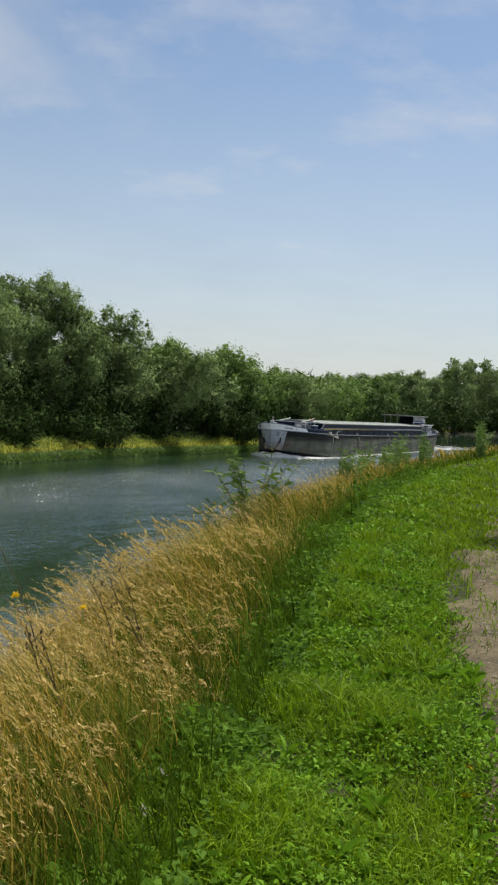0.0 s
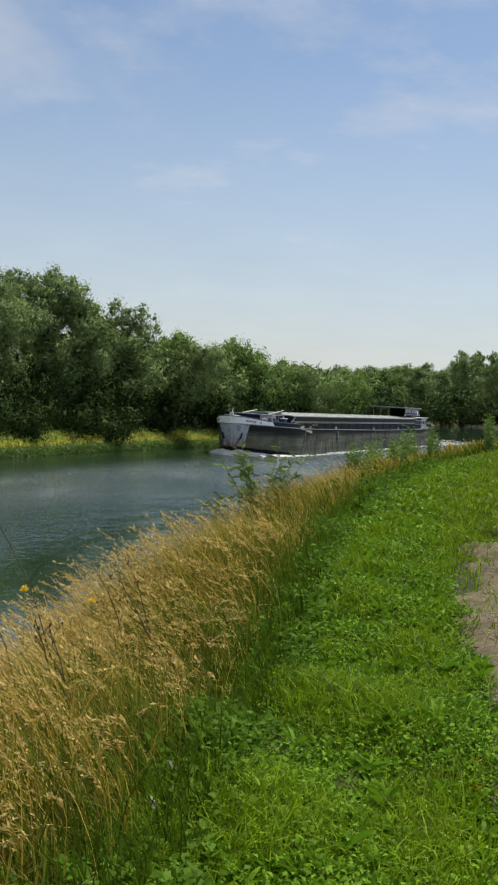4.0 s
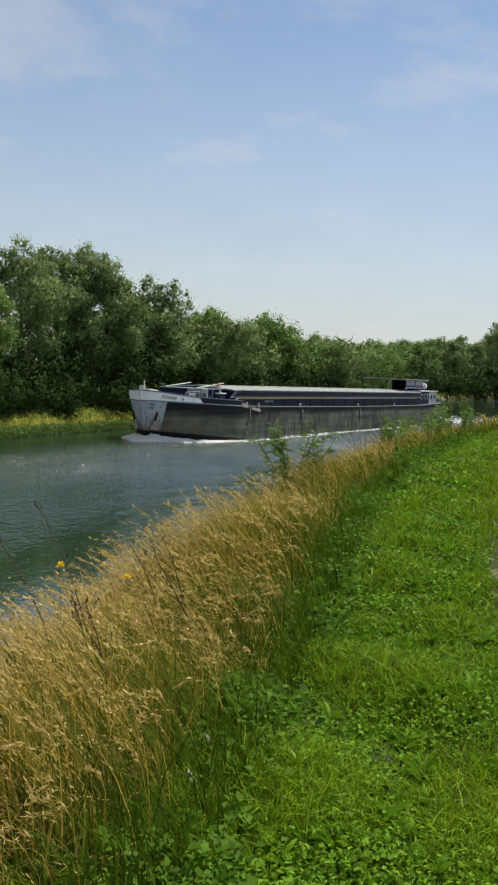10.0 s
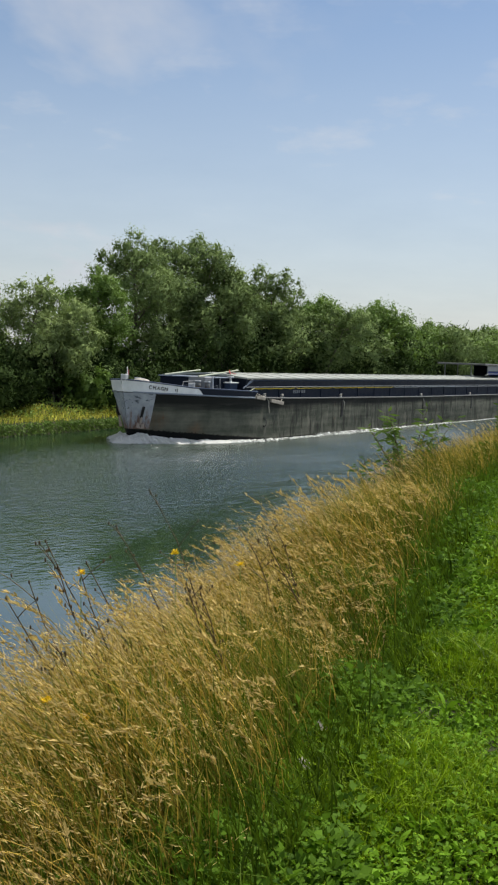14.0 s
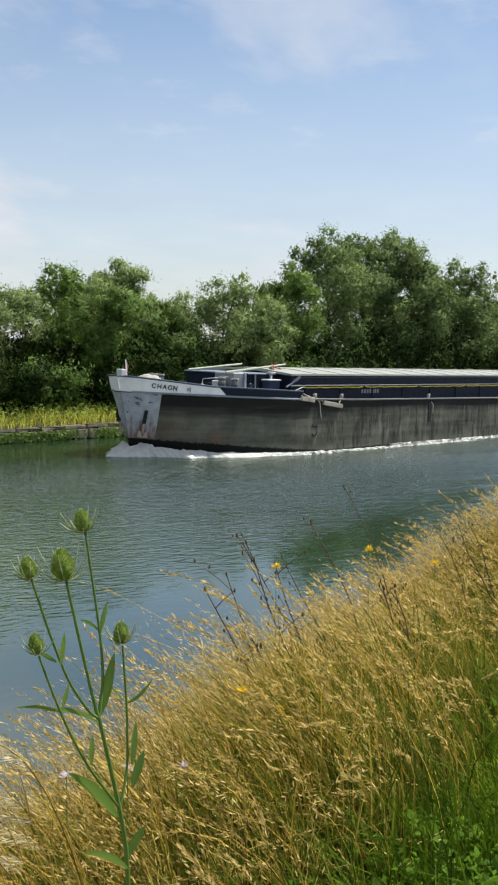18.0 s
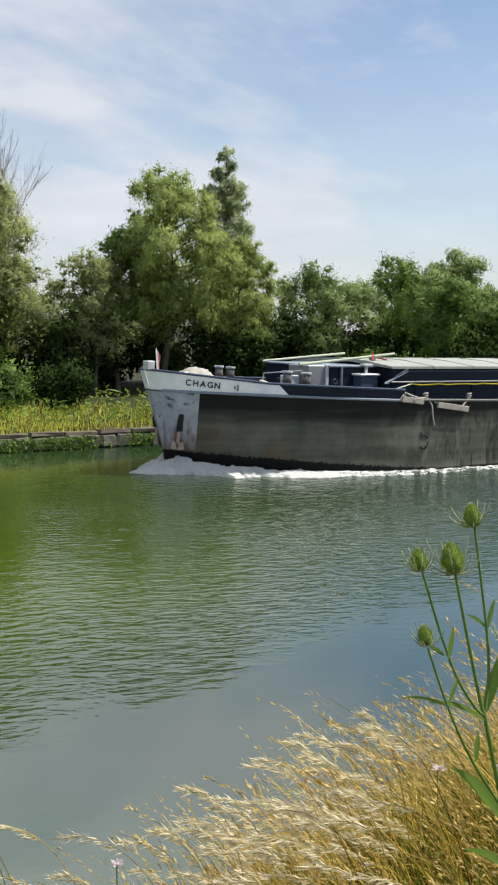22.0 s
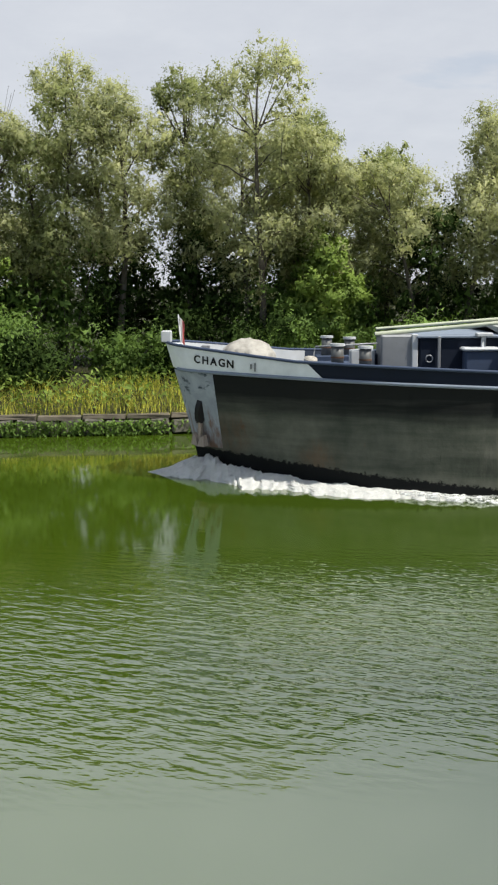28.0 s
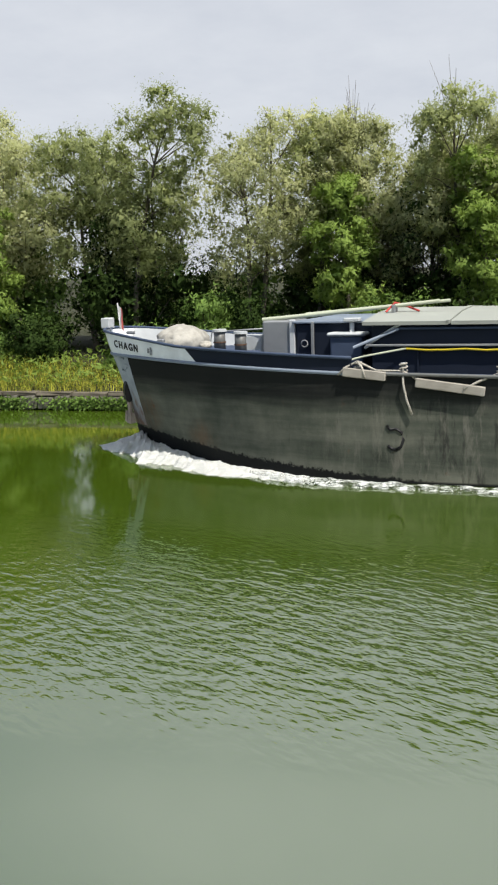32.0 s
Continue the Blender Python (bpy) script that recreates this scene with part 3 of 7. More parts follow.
# beyond the bend the canal is closed by land
far_rows = np.array([314, 318, 330, 400, 700, 1500, 3000.0])
yy = np.concatenate([yy, np.repeat(far_rows[:, None], xx.shape[1], 1)])
xx = np.concatenate([xx, np.repeat(xx[-1:], len(far_rows), 0)])
zz = np.concatenate([zz, np.repeat(np.maximum(zz[-1:], 0.0), len(far_rows), 0)])
zz[-7:] = np.maximum(zz[-7:], np.array([0.4, 0.9, 1.5, 2, 2.5, 4, 6])[:, None])
nr, nc = xx.shape
ii, jj = np.meshgrid(np.arange(nr - 1), np.arange(nc - 1), indexing="ij")
ground = new("ground", mesh_np("ground", np.stack([xx, yy, zz], -1).reshape(-1, 3), np.stack([ii * nc + jj, ii * nc + jj + 1, (ii + 1) * nc + jj + 1, (ii + 1) * nc + jj], -1).reshape(-1, 4), M_SOIL, True))
tagged(ground, "canal banks of dark soil and thatch, grown over with grass", "ground", kind="structure")

wv = np.array([(far_x(y) - 0.4 * k, y, 0.0) if k else (edge_x(y) - 2.6, y, 0.0) for y in np.concatenate([[-1500, -300], np.arange(-60, 313, 6.0), [316]]) for k in (1, 0)])
m = len(wv) // 2
wq = np.array([(2 * i, 2 * i + 1, 2 * i + 3, 2 * i + 2) for i in range(m - 1)])
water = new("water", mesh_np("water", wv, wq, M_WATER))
tagged(water, "green murky canal water, rippled by wind and wake", "water", kind="structure")

py = np.arange(-6, 19, 0.2)
lft, rgt = edge_x(py) + np.interp(py, [6, 9, 14, 19], [1.34, 1.46, 1.98, 2.7]) + 0.12 * np.sin(py * 1.3) + 0.07 * np.sin(py * 3.1 + 1), edge_x(py) + 3.9 + 0.15 * np.sin(py * 0.9 + 1)
pv = np.concatenate([np.stack([a, py, near_z(a, py) + dz], 1)[:, None] for a, dz in ((lft + (rgt - lft) * w / 9, 0.044 if 0 < w < 9 else -0.03) for w in range(10))], 1).reshape(-1, 3)
i, j = np.meshgrid(np.arange(len(py) - 1), np.arange(9), indexing="ij")
pathway = new("path", mesh_np("path", pv, np.stack([i * 10 + j, i * 10 + j + 1, (i + 1) * 10 + j + 1, (i + 1) * 10 + j], -1).reshape(-1, 4), M_GRAVEL, True))
tagged(pathway, "narrow gravel towpath beside the mown verge", "path", kind="structure")


# ---- trees ----
def polar(az, d):
    return -d * math.sin(radians(az)), d * math.cos(radians(az))


FAR_AZ = np.degrees(np.arctan2(-far_x(np.arange(-60, 300, 1.0)), np.arange(-60, 300, 1.0)))
FAR_D = np.hypot(far_x(np.arange(-60, 300, 1.0)), np.arange(-60, 300, 1.0))


def bank_distance(az):
    order = np.argsort(FAR_AZ)
    return float(np.interp(az, FAR_AZ[order], FAR_D[order]))


def unit(a):
    return a / np.maximum(np.linalg.norm(a, axis=-1, keepdims=True), 1e-6)


def leaf_tips(points, direction, length, width, normal):
    """Pointed three-cornered leaves for crowns seen from afar."""
    s = unit(np.cross(direction, normal)) * (width / 2)[:, None]
    v = np.stack([points - s, points + direction * length[:, None], points + s], 1).reshape(-1, 3)
    return v, np.arange(len(v)).reshape(-1, 3)


def crown_leaves(rng, lobes, n, size, droop, shell=0.55, clumps=14):
    """Leaves of a crown made of lobes (centre, radius, centre of the bough that carries it): tufts sit on each lobe's skin.
    Gives vertices, triangles and normals."""
    cen = np.array([l[0] for l in lobes])
    rad = np.array([l[1] for l in lobes])
    bough = np.array([l[2] if len(l) > 2 else l[0] for l in lobes])
    mid = cen.mean(0) - np.array([0, 0, 0.15 * np.ptp(cen[:, 2])])
    prob = rad ** 2 / (rad ** 2).sum()
    dirs = rng.normal(size=(len(lobes), clumps, 3))
    dirs[..., 2] += 0.25
    dirs = unit(dirs)
    depth = shell + (1 - shell) * rng.uniform(0, 1, (len(lobes), clumps, 1)) ** 0.5
    heart = cen[:, None] + dirs * rad[:, None, None] * depth * np.array([1, 1, 0.85])
    tuft_r = rng.uniform(0.26, 0.50, (len(lobes), clumps)) * rad[:, None]
    k = rng.choice(len(lobes), n, p=prob)
    c = rng.integers(0, clumps, n)
    w = unit(rng.normal(size=(n, 3)) + np.array([0, 0, 0.2]))
    # hanging foliage is drawn out downwards
    p = heart[k, c] + w * (tuft_r[k, c] * (0.35 + 0.75 * rng.uniform(0, 1, n) + 0.5 * (rng.uniform(0, 1, n) < 0.12)))[:, None] * np.array([1 - 0.3 * droop, 1 - 0.3 * droop, 0.8 + 0.8 * droop])
    # some leaves sit on thin sprays that stick out of the tufts
    spray = rng.uniform(0, 1, n) < 0.12
    out = heart[k, c] + w * (tuft_r[k, c] * 0.22)[:, None] + unit(dirs[k, c] + np.array([0, 0, 0.3])) * (rad[k] * rng.uniform(0.1, 0.85, n))[:, None]
    p = np.where(spray[:, None], out, p)
    p[:, 2] -= np.abs(rng.normal(size=n)) * droop * rad[k] * 0.35
    soft = unit(w * 0.50 + dirs[k, c] * 0.65 + unit(p - cen[k]) * 0.4 + unit(p - bough[k]) * 0.75 + unit(p - mid) * 0.35 + np.array([0, 0, 0.10]))
    nrm = unit(soft + rng.normal(size=(n, 3)) * 0.45)
    d = rng.normal(size=(n, 3)) * 0.7 + dirs[k, c] * 0.5 + np.array([0, 0, -1.0]) * droop * 2.2 + np.array([0, 0, 0.15])
    d = unit(d - nrm * (d * nrm).sum(1, keepdims=True) * 0.85)
    ln = size * rng.uniform(0.7, 1.5, n)
    outer = leaf_tips(p, d, ln, ln * rng.uniform(0.40, 0.58, n) * (1 - 0.35 * min(1.0, droop)), nrm)
    # larger leaves deep inside fill the crown
    m_ = max(60, n // 5)
    k = rng.choice(len(lobes), m_, p=prob)
    w = unit(rng.normal(size=(m_, 3)))
    p = cen[k] + w * (rad[k] * rng.uniform(0.05, 0.62, m_))[:, None]
    ln = np.minimum(size * 2.2, 0.26 + size * 0.6) * rng.uniform(0.7, 1.3, m_)
    v, q = join_arrays([outer, leaf_tips(p, unit(rng.normal(size=(m_, 3))), ln, ln * 0.7, rng.normal(size=(m_, 3)))])
    soft = np.concatenate([unit(soft + (nrm - soft) * 0.25), unit(w + unit(p - bough[k]) + unit(p - mid) * 0.5)])
    return v, q, np.repeat(soft, 3, axis=0)


def crown_part(parent, arrays, mat):
    v, q, nr_ = arrays
    ob = new("crown", crown_mesh("crown", v, q, nr_, mat))
    ob.parent = parent


def tree(x, y, z, height, width, seed, mat, label, n=7000, size=0.2, droop=0.3, stems=1, low=0.18, open_=0.0, name="tree", category="tree", boughs=1.0, bare=0.0):
    """A tapered trunk with limbs that each carry a rounded bough: a cluster of leafy lobes, with gaps between the boughs."""
    rng = np.random.default_rng(seed)
    thing = tagged(new(name), label, category)
    thing.matrix_basis = pose(x, y, z)
    wood, lobes = [], []
    nb = max(6, int(boughs * (9.0 + 0.9 * height) / stems ** 0.5))
    for s in range(stems):
        sx, sy = (rng.normal(size=2) * width * 0.10) if stems > 1 else (0, 0)
        lean = np.clip(rng.normal(size=2), -1, 1) * (0.02 if stems == 1 else 0.05) * height + np.array([sx, sy]) * 1.8
        top = height * rng.uniform(0.78, 0.95) if s else height
        t = np.linspace(0, 1, 9)
        big = (0.165 * width + 0.040 * height) / boughs ** 0.3
        axis = np.stack([sx + lean[0] * t ** 1.4 + 0.02 * height * np.sin(t * 5 + seed), sy + lean[1] * t ** 1.4 + 0.02 * height * np.cos(t * 4 + seed), -0.3 + t * (top - 0.35 * big + 0.3)], 1)
        r0 = height * (0.020 if stems == 1 else 0.014)
        wood.append(tube_arrays(axis, r0 * (1 - t * 0.92), 7))
        ends = [(axis[-1] - np.array([0, 0, 0.40 * big]), big * rng.uniform(0.66, 0.85))]
        # the top is a cluster of boughs, so that the crown ends broad and round
        for k in range(0 if boughs > 2 else 4):
            a = k * 1.57 + rng.uniform(-0.5, 0.5) + seed
            ends.append((axis[-1] + np.array([math.cos(a) * big * rng.uniform(0.5, 1.0), math.sin(a) * big * rng.uniform(0.5, 1.0), -big * rng.uniform(0.55, 1.15)]), big * rng.uniform(0.62, 0.9)))
            wood.append(tube_arrays(np.array([axis[-3], (axis[-3] + ends[-1][0]) / 2, ends[-1][0]]), np.array([0.22, 0.16, 0.06]) * r0, 4))
        for i in range(nb):
            h = low + ((0.90 if boughs < 2 else 1.0) - low) * (i + rng.uniform(0.15, 0.85)) / nb
            start = np.array([np.interp(h * 0.9, t, axis[:, q]) for q in range(3)])
            prof = math.sin(math.pi * min(1, max(0.10, (h - low) / (1.10 - low))) ** 0.72) ** 0.65
            r_b = big * rng.uniform(0.70, 1.25) * (0.72 + 0.40 * prof) * (1.12 - 0.35 * h)
            reach = max(0.1, width * 0.5 * prof * rng.uniform(0.75, 1.10) - r_b * 0.75)
            ang = i * 2.4 + rng.uniform(-0.45, 0.45) + seed
            rise = height * rng.uniform(0.05, 0.13) * (1.2 - h * 0.6)
            u = np.linspace(0, 1, 5)
            limb = start + np.stack([np.cos(ang) * reach * u, np.sin(ang) * reach * u, rise * u ** 0.8 * 1.2 - 0.05 * height * droop * u ** 2], 1)
            limb[1:-1] += rng.normal(size=(3, 3)) * 0.03 * reach
            wood.append(tube_arrays(limb, r0 * 0.38 * (1 - h * 0.5) * (1 - 0.85 * u), 5))
            over = limb[-1][2] + r_b - height * 0.985
            limb[-1][2] -= max(0.0, over)
            if rng.uniform() > open_:
                ends.append((limb[-1], r_b))
        for c, r_b in ends:
            c = np.array(c)
            lobes.append((c, r_b * 0.62, c))
            for j in range(7):
                w = rng.normal(size=3) + np.array([0, 0, 0.45])
                w = w / np.linalg.norm(w)
                lobes.append((c + w * r_b * rng.uniform(0.55, 0.85) * np.array([1, 1, 0.9]), r_b * rng.uniform(0.32, 0.52), c))
                if j < 3:
                    wood.append(tube_arrays(np.array([c - np.array([0, 0, 0.3 * r_b]), c + w * r_b * 0.35, c + w * r_b * 0.9]), np.array([0.10, 0.07, 0.03]) * r0, 3))
        for _ in range(int(bare * 9)):
            tw = axis[-2] + np.outer(np.linspace(0, 1, 4), (rng.normal(size=3) * 0.22 + np.array([0, 0, 1.0])) * height * 0.22 * rng.uniform(0.7, 1.1))
            wood.append(tube_arrays(tw, np.linspace(0.014, 0.005, 4), 3))
    v, q = join_arrays(wood)
    part_np("trunk", v, q, M_BARK, thing, "", True)
    crown_part(thing, crown_leaves(rng, lobes, n, size, droop), mat)
    return thing


def bush(x, y, z, height, width, seed, mat, label, n=2500, size=0.16, droop=0.1):
    rng = np.random.default_rng(seed)
    thing = tagged(new("bush"), label, "bush")
    thing.matrix_basis = pose(x, y, z)
    wood, lobes = [], []
    for i in range(9):
        a = i * 2.4 + rng.uniform(-0.4, 0.4)
        r, h = width * 0.42 * rng.uniform(0.1, 1.0), height * rng.uniform(0.3, 0.85)
        u = np.linspace(0, 1, 4)
        st = np.stack([np.cos(a) * r * u, np.sin(a) * r * u, -0.2 + (h + 0.2) * u ** 0.8], 1)
        wood.append(tube_arrays(st, np.linspace(0.035, 0.01, 4), 4))
        lobes.append((st[-1], (width * 0.17 + height * 0.08) * rng.uniform(0.7, 1.2)))
        lobes.append((st[2] * np.array([1, 1, 0.7]), width * 0.2 * rng.uniform(0.8, 1.2)))
    v, q = join_arrays(wood)
    part_np("stem", v, q, M_BARK, thing, "", True)
    crown_part(thing, crown_leaves(rng, lobes, n, size, droop, 0.45), mat)
    return thing


L_WILLOW = "grey-green willow with drooping leafy branches above the far bank"
L_PALE = "tall pale willow, its silvery crown lit from above"
L_GREEN = "broad green deciduous tree on the far bank"
L_BRIGHT = "light green leafy tree in full sun"
# bearing, elevation of the top, metres behind the bank, width, kind, stems, leaves
TREES = [
    (121, 9.0, 6, 6.0, "p", 2, 7000), (115.5, 9.5, 5, 5.2, "p", 2, 9000), (112.0, 9.2, 5.5, 4.6, "w", 2, 8000), (109.4, 7.0, 7, 3.4, "w", 2, 4500), (104.2, 8.7, 5, 3.8, "p", 2, 4200), (101.0, 8.2, 5.5, 3.4, "w", 1, 5000), (98.6, 7.6, 6, 3.2, "p", 2, 5000),
    (96.0, 8.4, 5.5, 3.8, "p", 2, 6500), (93.2, 8.5, 6.5, 3.6, "w", 2, 6000), (90.8, 8.8, 5, 3.6, "p", 1, 5000), (87.4, 10.0, 5.5, 3.8, "w", 2, 6500), (84.2, 12.0, 5.5, 4.2, "p", 2, 7500), (80.9, 11.2, 6, 2.8, "w", 1, 3800), (78.0, 11.8, 5, 4.4, "p", 2, 7000),
    (75.0, 9.7, 5.5, 3.2, "w", 2, 5000), (72.6, 8.2, 5, 3.2, "p", 2, 4800), (70.0, 7.8, 6, 3.4, "w", 2, 4800), (67.0, 8.6, 5, 3.6, "p", 2, 5600), (63.4, 9.8, 5, 4.0, "p", 2, 7000), (60.2, 9.2, 6, 3.6, "w", 2, 6000), (57.6, 8.8, 6.5, 3.0, "p", 2, 4500), (54.6, 10.1, 5, 4.4, "w", 2, 8500),
    (51.8, 9.3, 5.5, 3.8, "w", 2, 7500), (49.2, 7.4, 5, 3.6, "w", 2, 6000),
    (40.3, 8.2, 5, 4.6, "b", 1, 14000), (44.2, 4.9, 5, 3.0, "w", 2, 4500), (37.1, 9.8, 8, 2.3, "v", 1, 8000), (36.2, 5.0, 5, 3.2, "b", 1, 4600), (42.8, 5.2, 6, 2.8, "g", 1, 3800),
    (31.6, 3.7, 6, 4.0, "w", 2, 5200), (29.3, 4.2, 7, 4.2, "g", 2, 5600), (27.0, 3.8, 6, 3.6, "w", 2, 5000), (25.2, 4.4, 8, 3.4, "w", 1, 3800), (23.2, 3.2, 6, 3.6, "g", 2, 5000), (20.6, 3.9, 6, 4.4, "w", 2, 6500), (18.2, 3.1, 5, 3.8, "w", 2, 5200), (16.3, 4.6, 7, 4.0, "g", 1, 6500),
    (14.3, 6.6, 8, 5.2, "w", 1, 8000), (12.4, 6.3, 9, 5.0, "w", 1, 7500), (10.6, 6.5, 8, 5.6, "w", 1, 9500), (9.5, 5.2, 6, 5.0, "p", 1, 6500), (7.8, 4.6, 7, 6.0, "p", 2, 7500), (6.6, 4.8, 9, 5.0, "w", 2, 6500), (5.0, 3.7, 6, 6.0, "w", 2, 6500), (3.6, 3.5, 9, 6.0, "g", 2, 6000), (2.2, 3.4, 7, 6.0, "p", 2, 6000),
    (0.8, 3.4, 8, 6.5, "g", 2, 6000), (-0.4, 3.0, 9, 7.0, "g", 2, 5500), (-1.6, 2.3, 9, 8.0, "w", 2, 5000), (-2.6, 2.0, 8, 9.0, "g", 2, 5000),
]
KINDS = {"w": (M_WILLOW, L_WILLOW, 0.35), "p": (M_WILLOW2, L_PALE, 0.25), "g": (M_GREEN, L_GREEN, 0.1), "b": (M_BIRCH, L_BRIGHT, 0.55), "v": (M_GREYBIRCH, "slender grey-green birch with a narrow pointed crown", 0.9)}
for i, (az, el, behind, wid, kind, stems, n) in enumerate(TREES):
    d = bank_distance(az) + behind
    x, y = polar(az, d)
    z = float(far_z(np.array(x), np.array(y)))
    mat, lab, droop = KINDS[kind]
    # low bearings swap in the shade-darkened leaf, or the mid-tone one
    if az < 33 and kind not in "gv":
        mat = M_WILLOW_DIM if az < 18 else M_MID
    near = d < 55
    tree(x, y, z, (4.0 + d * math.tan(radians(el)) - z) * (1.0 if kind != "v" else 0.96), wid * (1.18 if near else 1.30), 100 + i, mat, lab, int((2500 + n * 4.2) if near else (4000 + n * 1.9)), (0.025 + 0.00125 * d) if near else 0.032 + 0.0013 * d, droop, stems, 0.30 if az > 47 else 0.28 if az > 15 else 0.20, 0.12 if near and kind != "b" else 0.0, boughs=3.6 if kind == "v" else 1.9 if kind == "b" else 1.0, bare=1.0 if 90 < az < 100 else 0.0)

# the half-dead tree with bare twigs at its top
d = bank_distance(49.9) + 5.5
x, y = polar(49.9, d)
top = 4.0 + d * math.tan(radians(9.5)) - 1.5
rd = np.random.default_rng(77)
twigs, tips = [], []


def branch(p, way, length, radius, depth):
    """A limb that forks upwards into ever finer bare twigs."""
    n_ = 5
    path, q_ = [p], way
    for _ in range(n_ - 1):
        q_ = q_ + rd.normal(size=3) * 0.05 + np.array([0, 0, 0.09])
        q_ = q_ / np.linalg.norm(q_)
        path.append(path[-1] + q_ * length / (n_ - 1))
    path = np.array(path)
    twigs.append(tube_arrays(path, np.linspace(radius, radius * 0.5, n_), 5 if depth > 2 else 3))
    if depth == 0:
        tips.append(path[-1])
        return
    for k_ in range(6 if depth > 1 else 7):
        s_ = rd.uniform(0.25, 1.0)
        at_ = np.array([np.interp(s_ * (n_ - 1), np.arange(n_), path[:, c_]) for c_ in range(3)])
        side_ = rd.normal(size=3) * np.array([1, 1, 0.35])
        way_ = q_ * 1.0 + side_ / np.linalg.norm(side_) * 0.40
        branch(at_, way_ / np.linalg.norm(way_), length * rd.uniform(0.42, 0.66), radius * 0.48, depth - 1)


dead_tree = tagged(new("tree"), "half-dead tree with bare grey twigs at its top", "tree")
dead_tree.matrix_basis = pose(x, y, 1.5)
for lean_, hh_ in (((-0.04, -0.02), 0.52), ((0.10, 0.05), 0.50), ((0.15, 0.06), 0.42), ((0.03, -0.06), 0.48)):
    b_ = np.array([lean_[0] * 2.2, lean_[1] * 2.2, top * 0.34])
    twigs.append(tube_arrays(np.array([(lean_[0] * 0.6, lean_[1] * 0.6, -0.3), b_ * np.array([0.7, 0.7, 0.5]), b_]), [0.12, 0.09, 0.06], 7))
    w_ = np.array([lean_[0] * 1.3, lean_[1] * 1.3, 1.0])
    branch(b_, w_ / np.linalg.norm(w_), top * hh_ * 0.84, 0.040, 3)
v, q = join_arrays(twigs)
part_np("trunk", v, q, M_DEADWOOD, dead_tree, "bare grey trunks and twigs", True)
lobes_ = [(np.array([rd.normal() * 0.9, rd.normal() * 0.7, top * rd.uniform(0.18, 0.55)]), rd.uniform(0.6, 0.95)) for _ in range(20)]
high_ = max(p_[2] for p_ in tips)
tufts = [p_ for p_ in tips if p_[2] > high_ * 0.86 and 0.64 * p_[0] + 0.77 * p_[1] < 0.35]
lv = crown_leaves(rd, lobes_, 15000, 0.095, 0.25)
crown_part(dead_tree, crown_leaves(rd, [(p_, 0.16) for p_ in tufts], 2600, 0.035, 0.25), M_MID)
crown_part(dead_tree, lv, M_WILLOW)

# shrubs under the trees, and dense rows behind them; the dark ones carry painted shade
rb = np.random.default_rng(11)
az = 124.0
while az > -3:
    d0 = bank_distance(az)
    gap = 33.6 < az < 36 or 45.4 < az < 47.2
    for row, (behind, hh, mats) in enumerate(((2.9, 2.0, (M_GREEN, M_LEAF_SHADE, M_GREEN)), (5.6, 5.0 if az > 48 else 3.4, (M_LEAF_SHADE, M_GREEN, M_GREEN, M_GREEN)), (8.5, 4.8, (M_LEAF_SHADE, M_LEAF_SHADE)), (13.0, 4.4, (M_LEAF_SHADE,)))):
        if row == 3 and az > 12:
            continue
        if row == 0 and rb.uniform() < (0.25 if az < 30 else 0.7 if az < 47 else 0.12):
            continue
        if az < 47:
            mats = (M_LEAF_SHADE,) if row or az < 14 else (M_GREEN, M_LEAF_SHADE, M_LEAF_SHADE)
        d = d0 + behind + rb.uniform(-0.5, 0.8)
        a = az + rb.uniform(-0.6, 0.6) * 60 / d
        x, y = polar(a, d)
        top = hh * rb.uniform(0.7, 1.15) * (1.0 if d0 < 45 else 1.35)
        if gap or 13 < az < 48:
            top = min(top, 3.6 if az > 32.5 else 3.0)
        if 100.5 < az < 107.5 or 63.8 < az < 66.2 or 70.0 < az < 72.0:
            top = min(top, 3.0)
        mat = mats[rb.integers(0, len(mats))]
        lab = {M_GREEN: "leafy green shrub at the foot of the trees", M_BRIGHT: "bright green sunlit shrub above the grassy bank", M_WILLOW: "grey-green willow shrub on the bank", M_LEAF_SHADE: "dark shrub under the trees, shade put into its leaf colour"}[mat]
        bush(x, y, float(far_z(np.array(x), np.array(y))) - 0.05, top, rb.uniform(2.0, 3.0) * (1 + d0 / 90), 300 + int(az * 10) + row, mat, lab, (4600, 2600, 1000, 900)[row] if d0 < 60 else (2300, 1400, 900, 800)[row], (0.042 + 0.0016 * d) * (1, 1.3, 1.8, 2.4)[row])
    az -= 150 / (d0 + 4) / (1.35 if d0 < 45 else 1.6)
for a, el in ((99.4, 5.1), (73.6, 3.2), (92.4, 6.2), (118, 4.5), (56.5, 3.0)):
    d = bank_distance(a) + 3.6
    x, y = polar(a, d)
    tree(x, y, 1.35, 4 + d * math.tan(radians(el)) - 1.35, 2.6, 900 + int(a), M_BRIGHT, "young bright green tree in front of the willows", 11000, 0.10, 0.05, 1, 0.1)

# woods on the far side of the bend
def wood_edge(a):
    return float(np.interp(a, [-20, -12, -8.4, -5.5, -3, -1.5], [328, 322, 268, 203, 138, 116]))


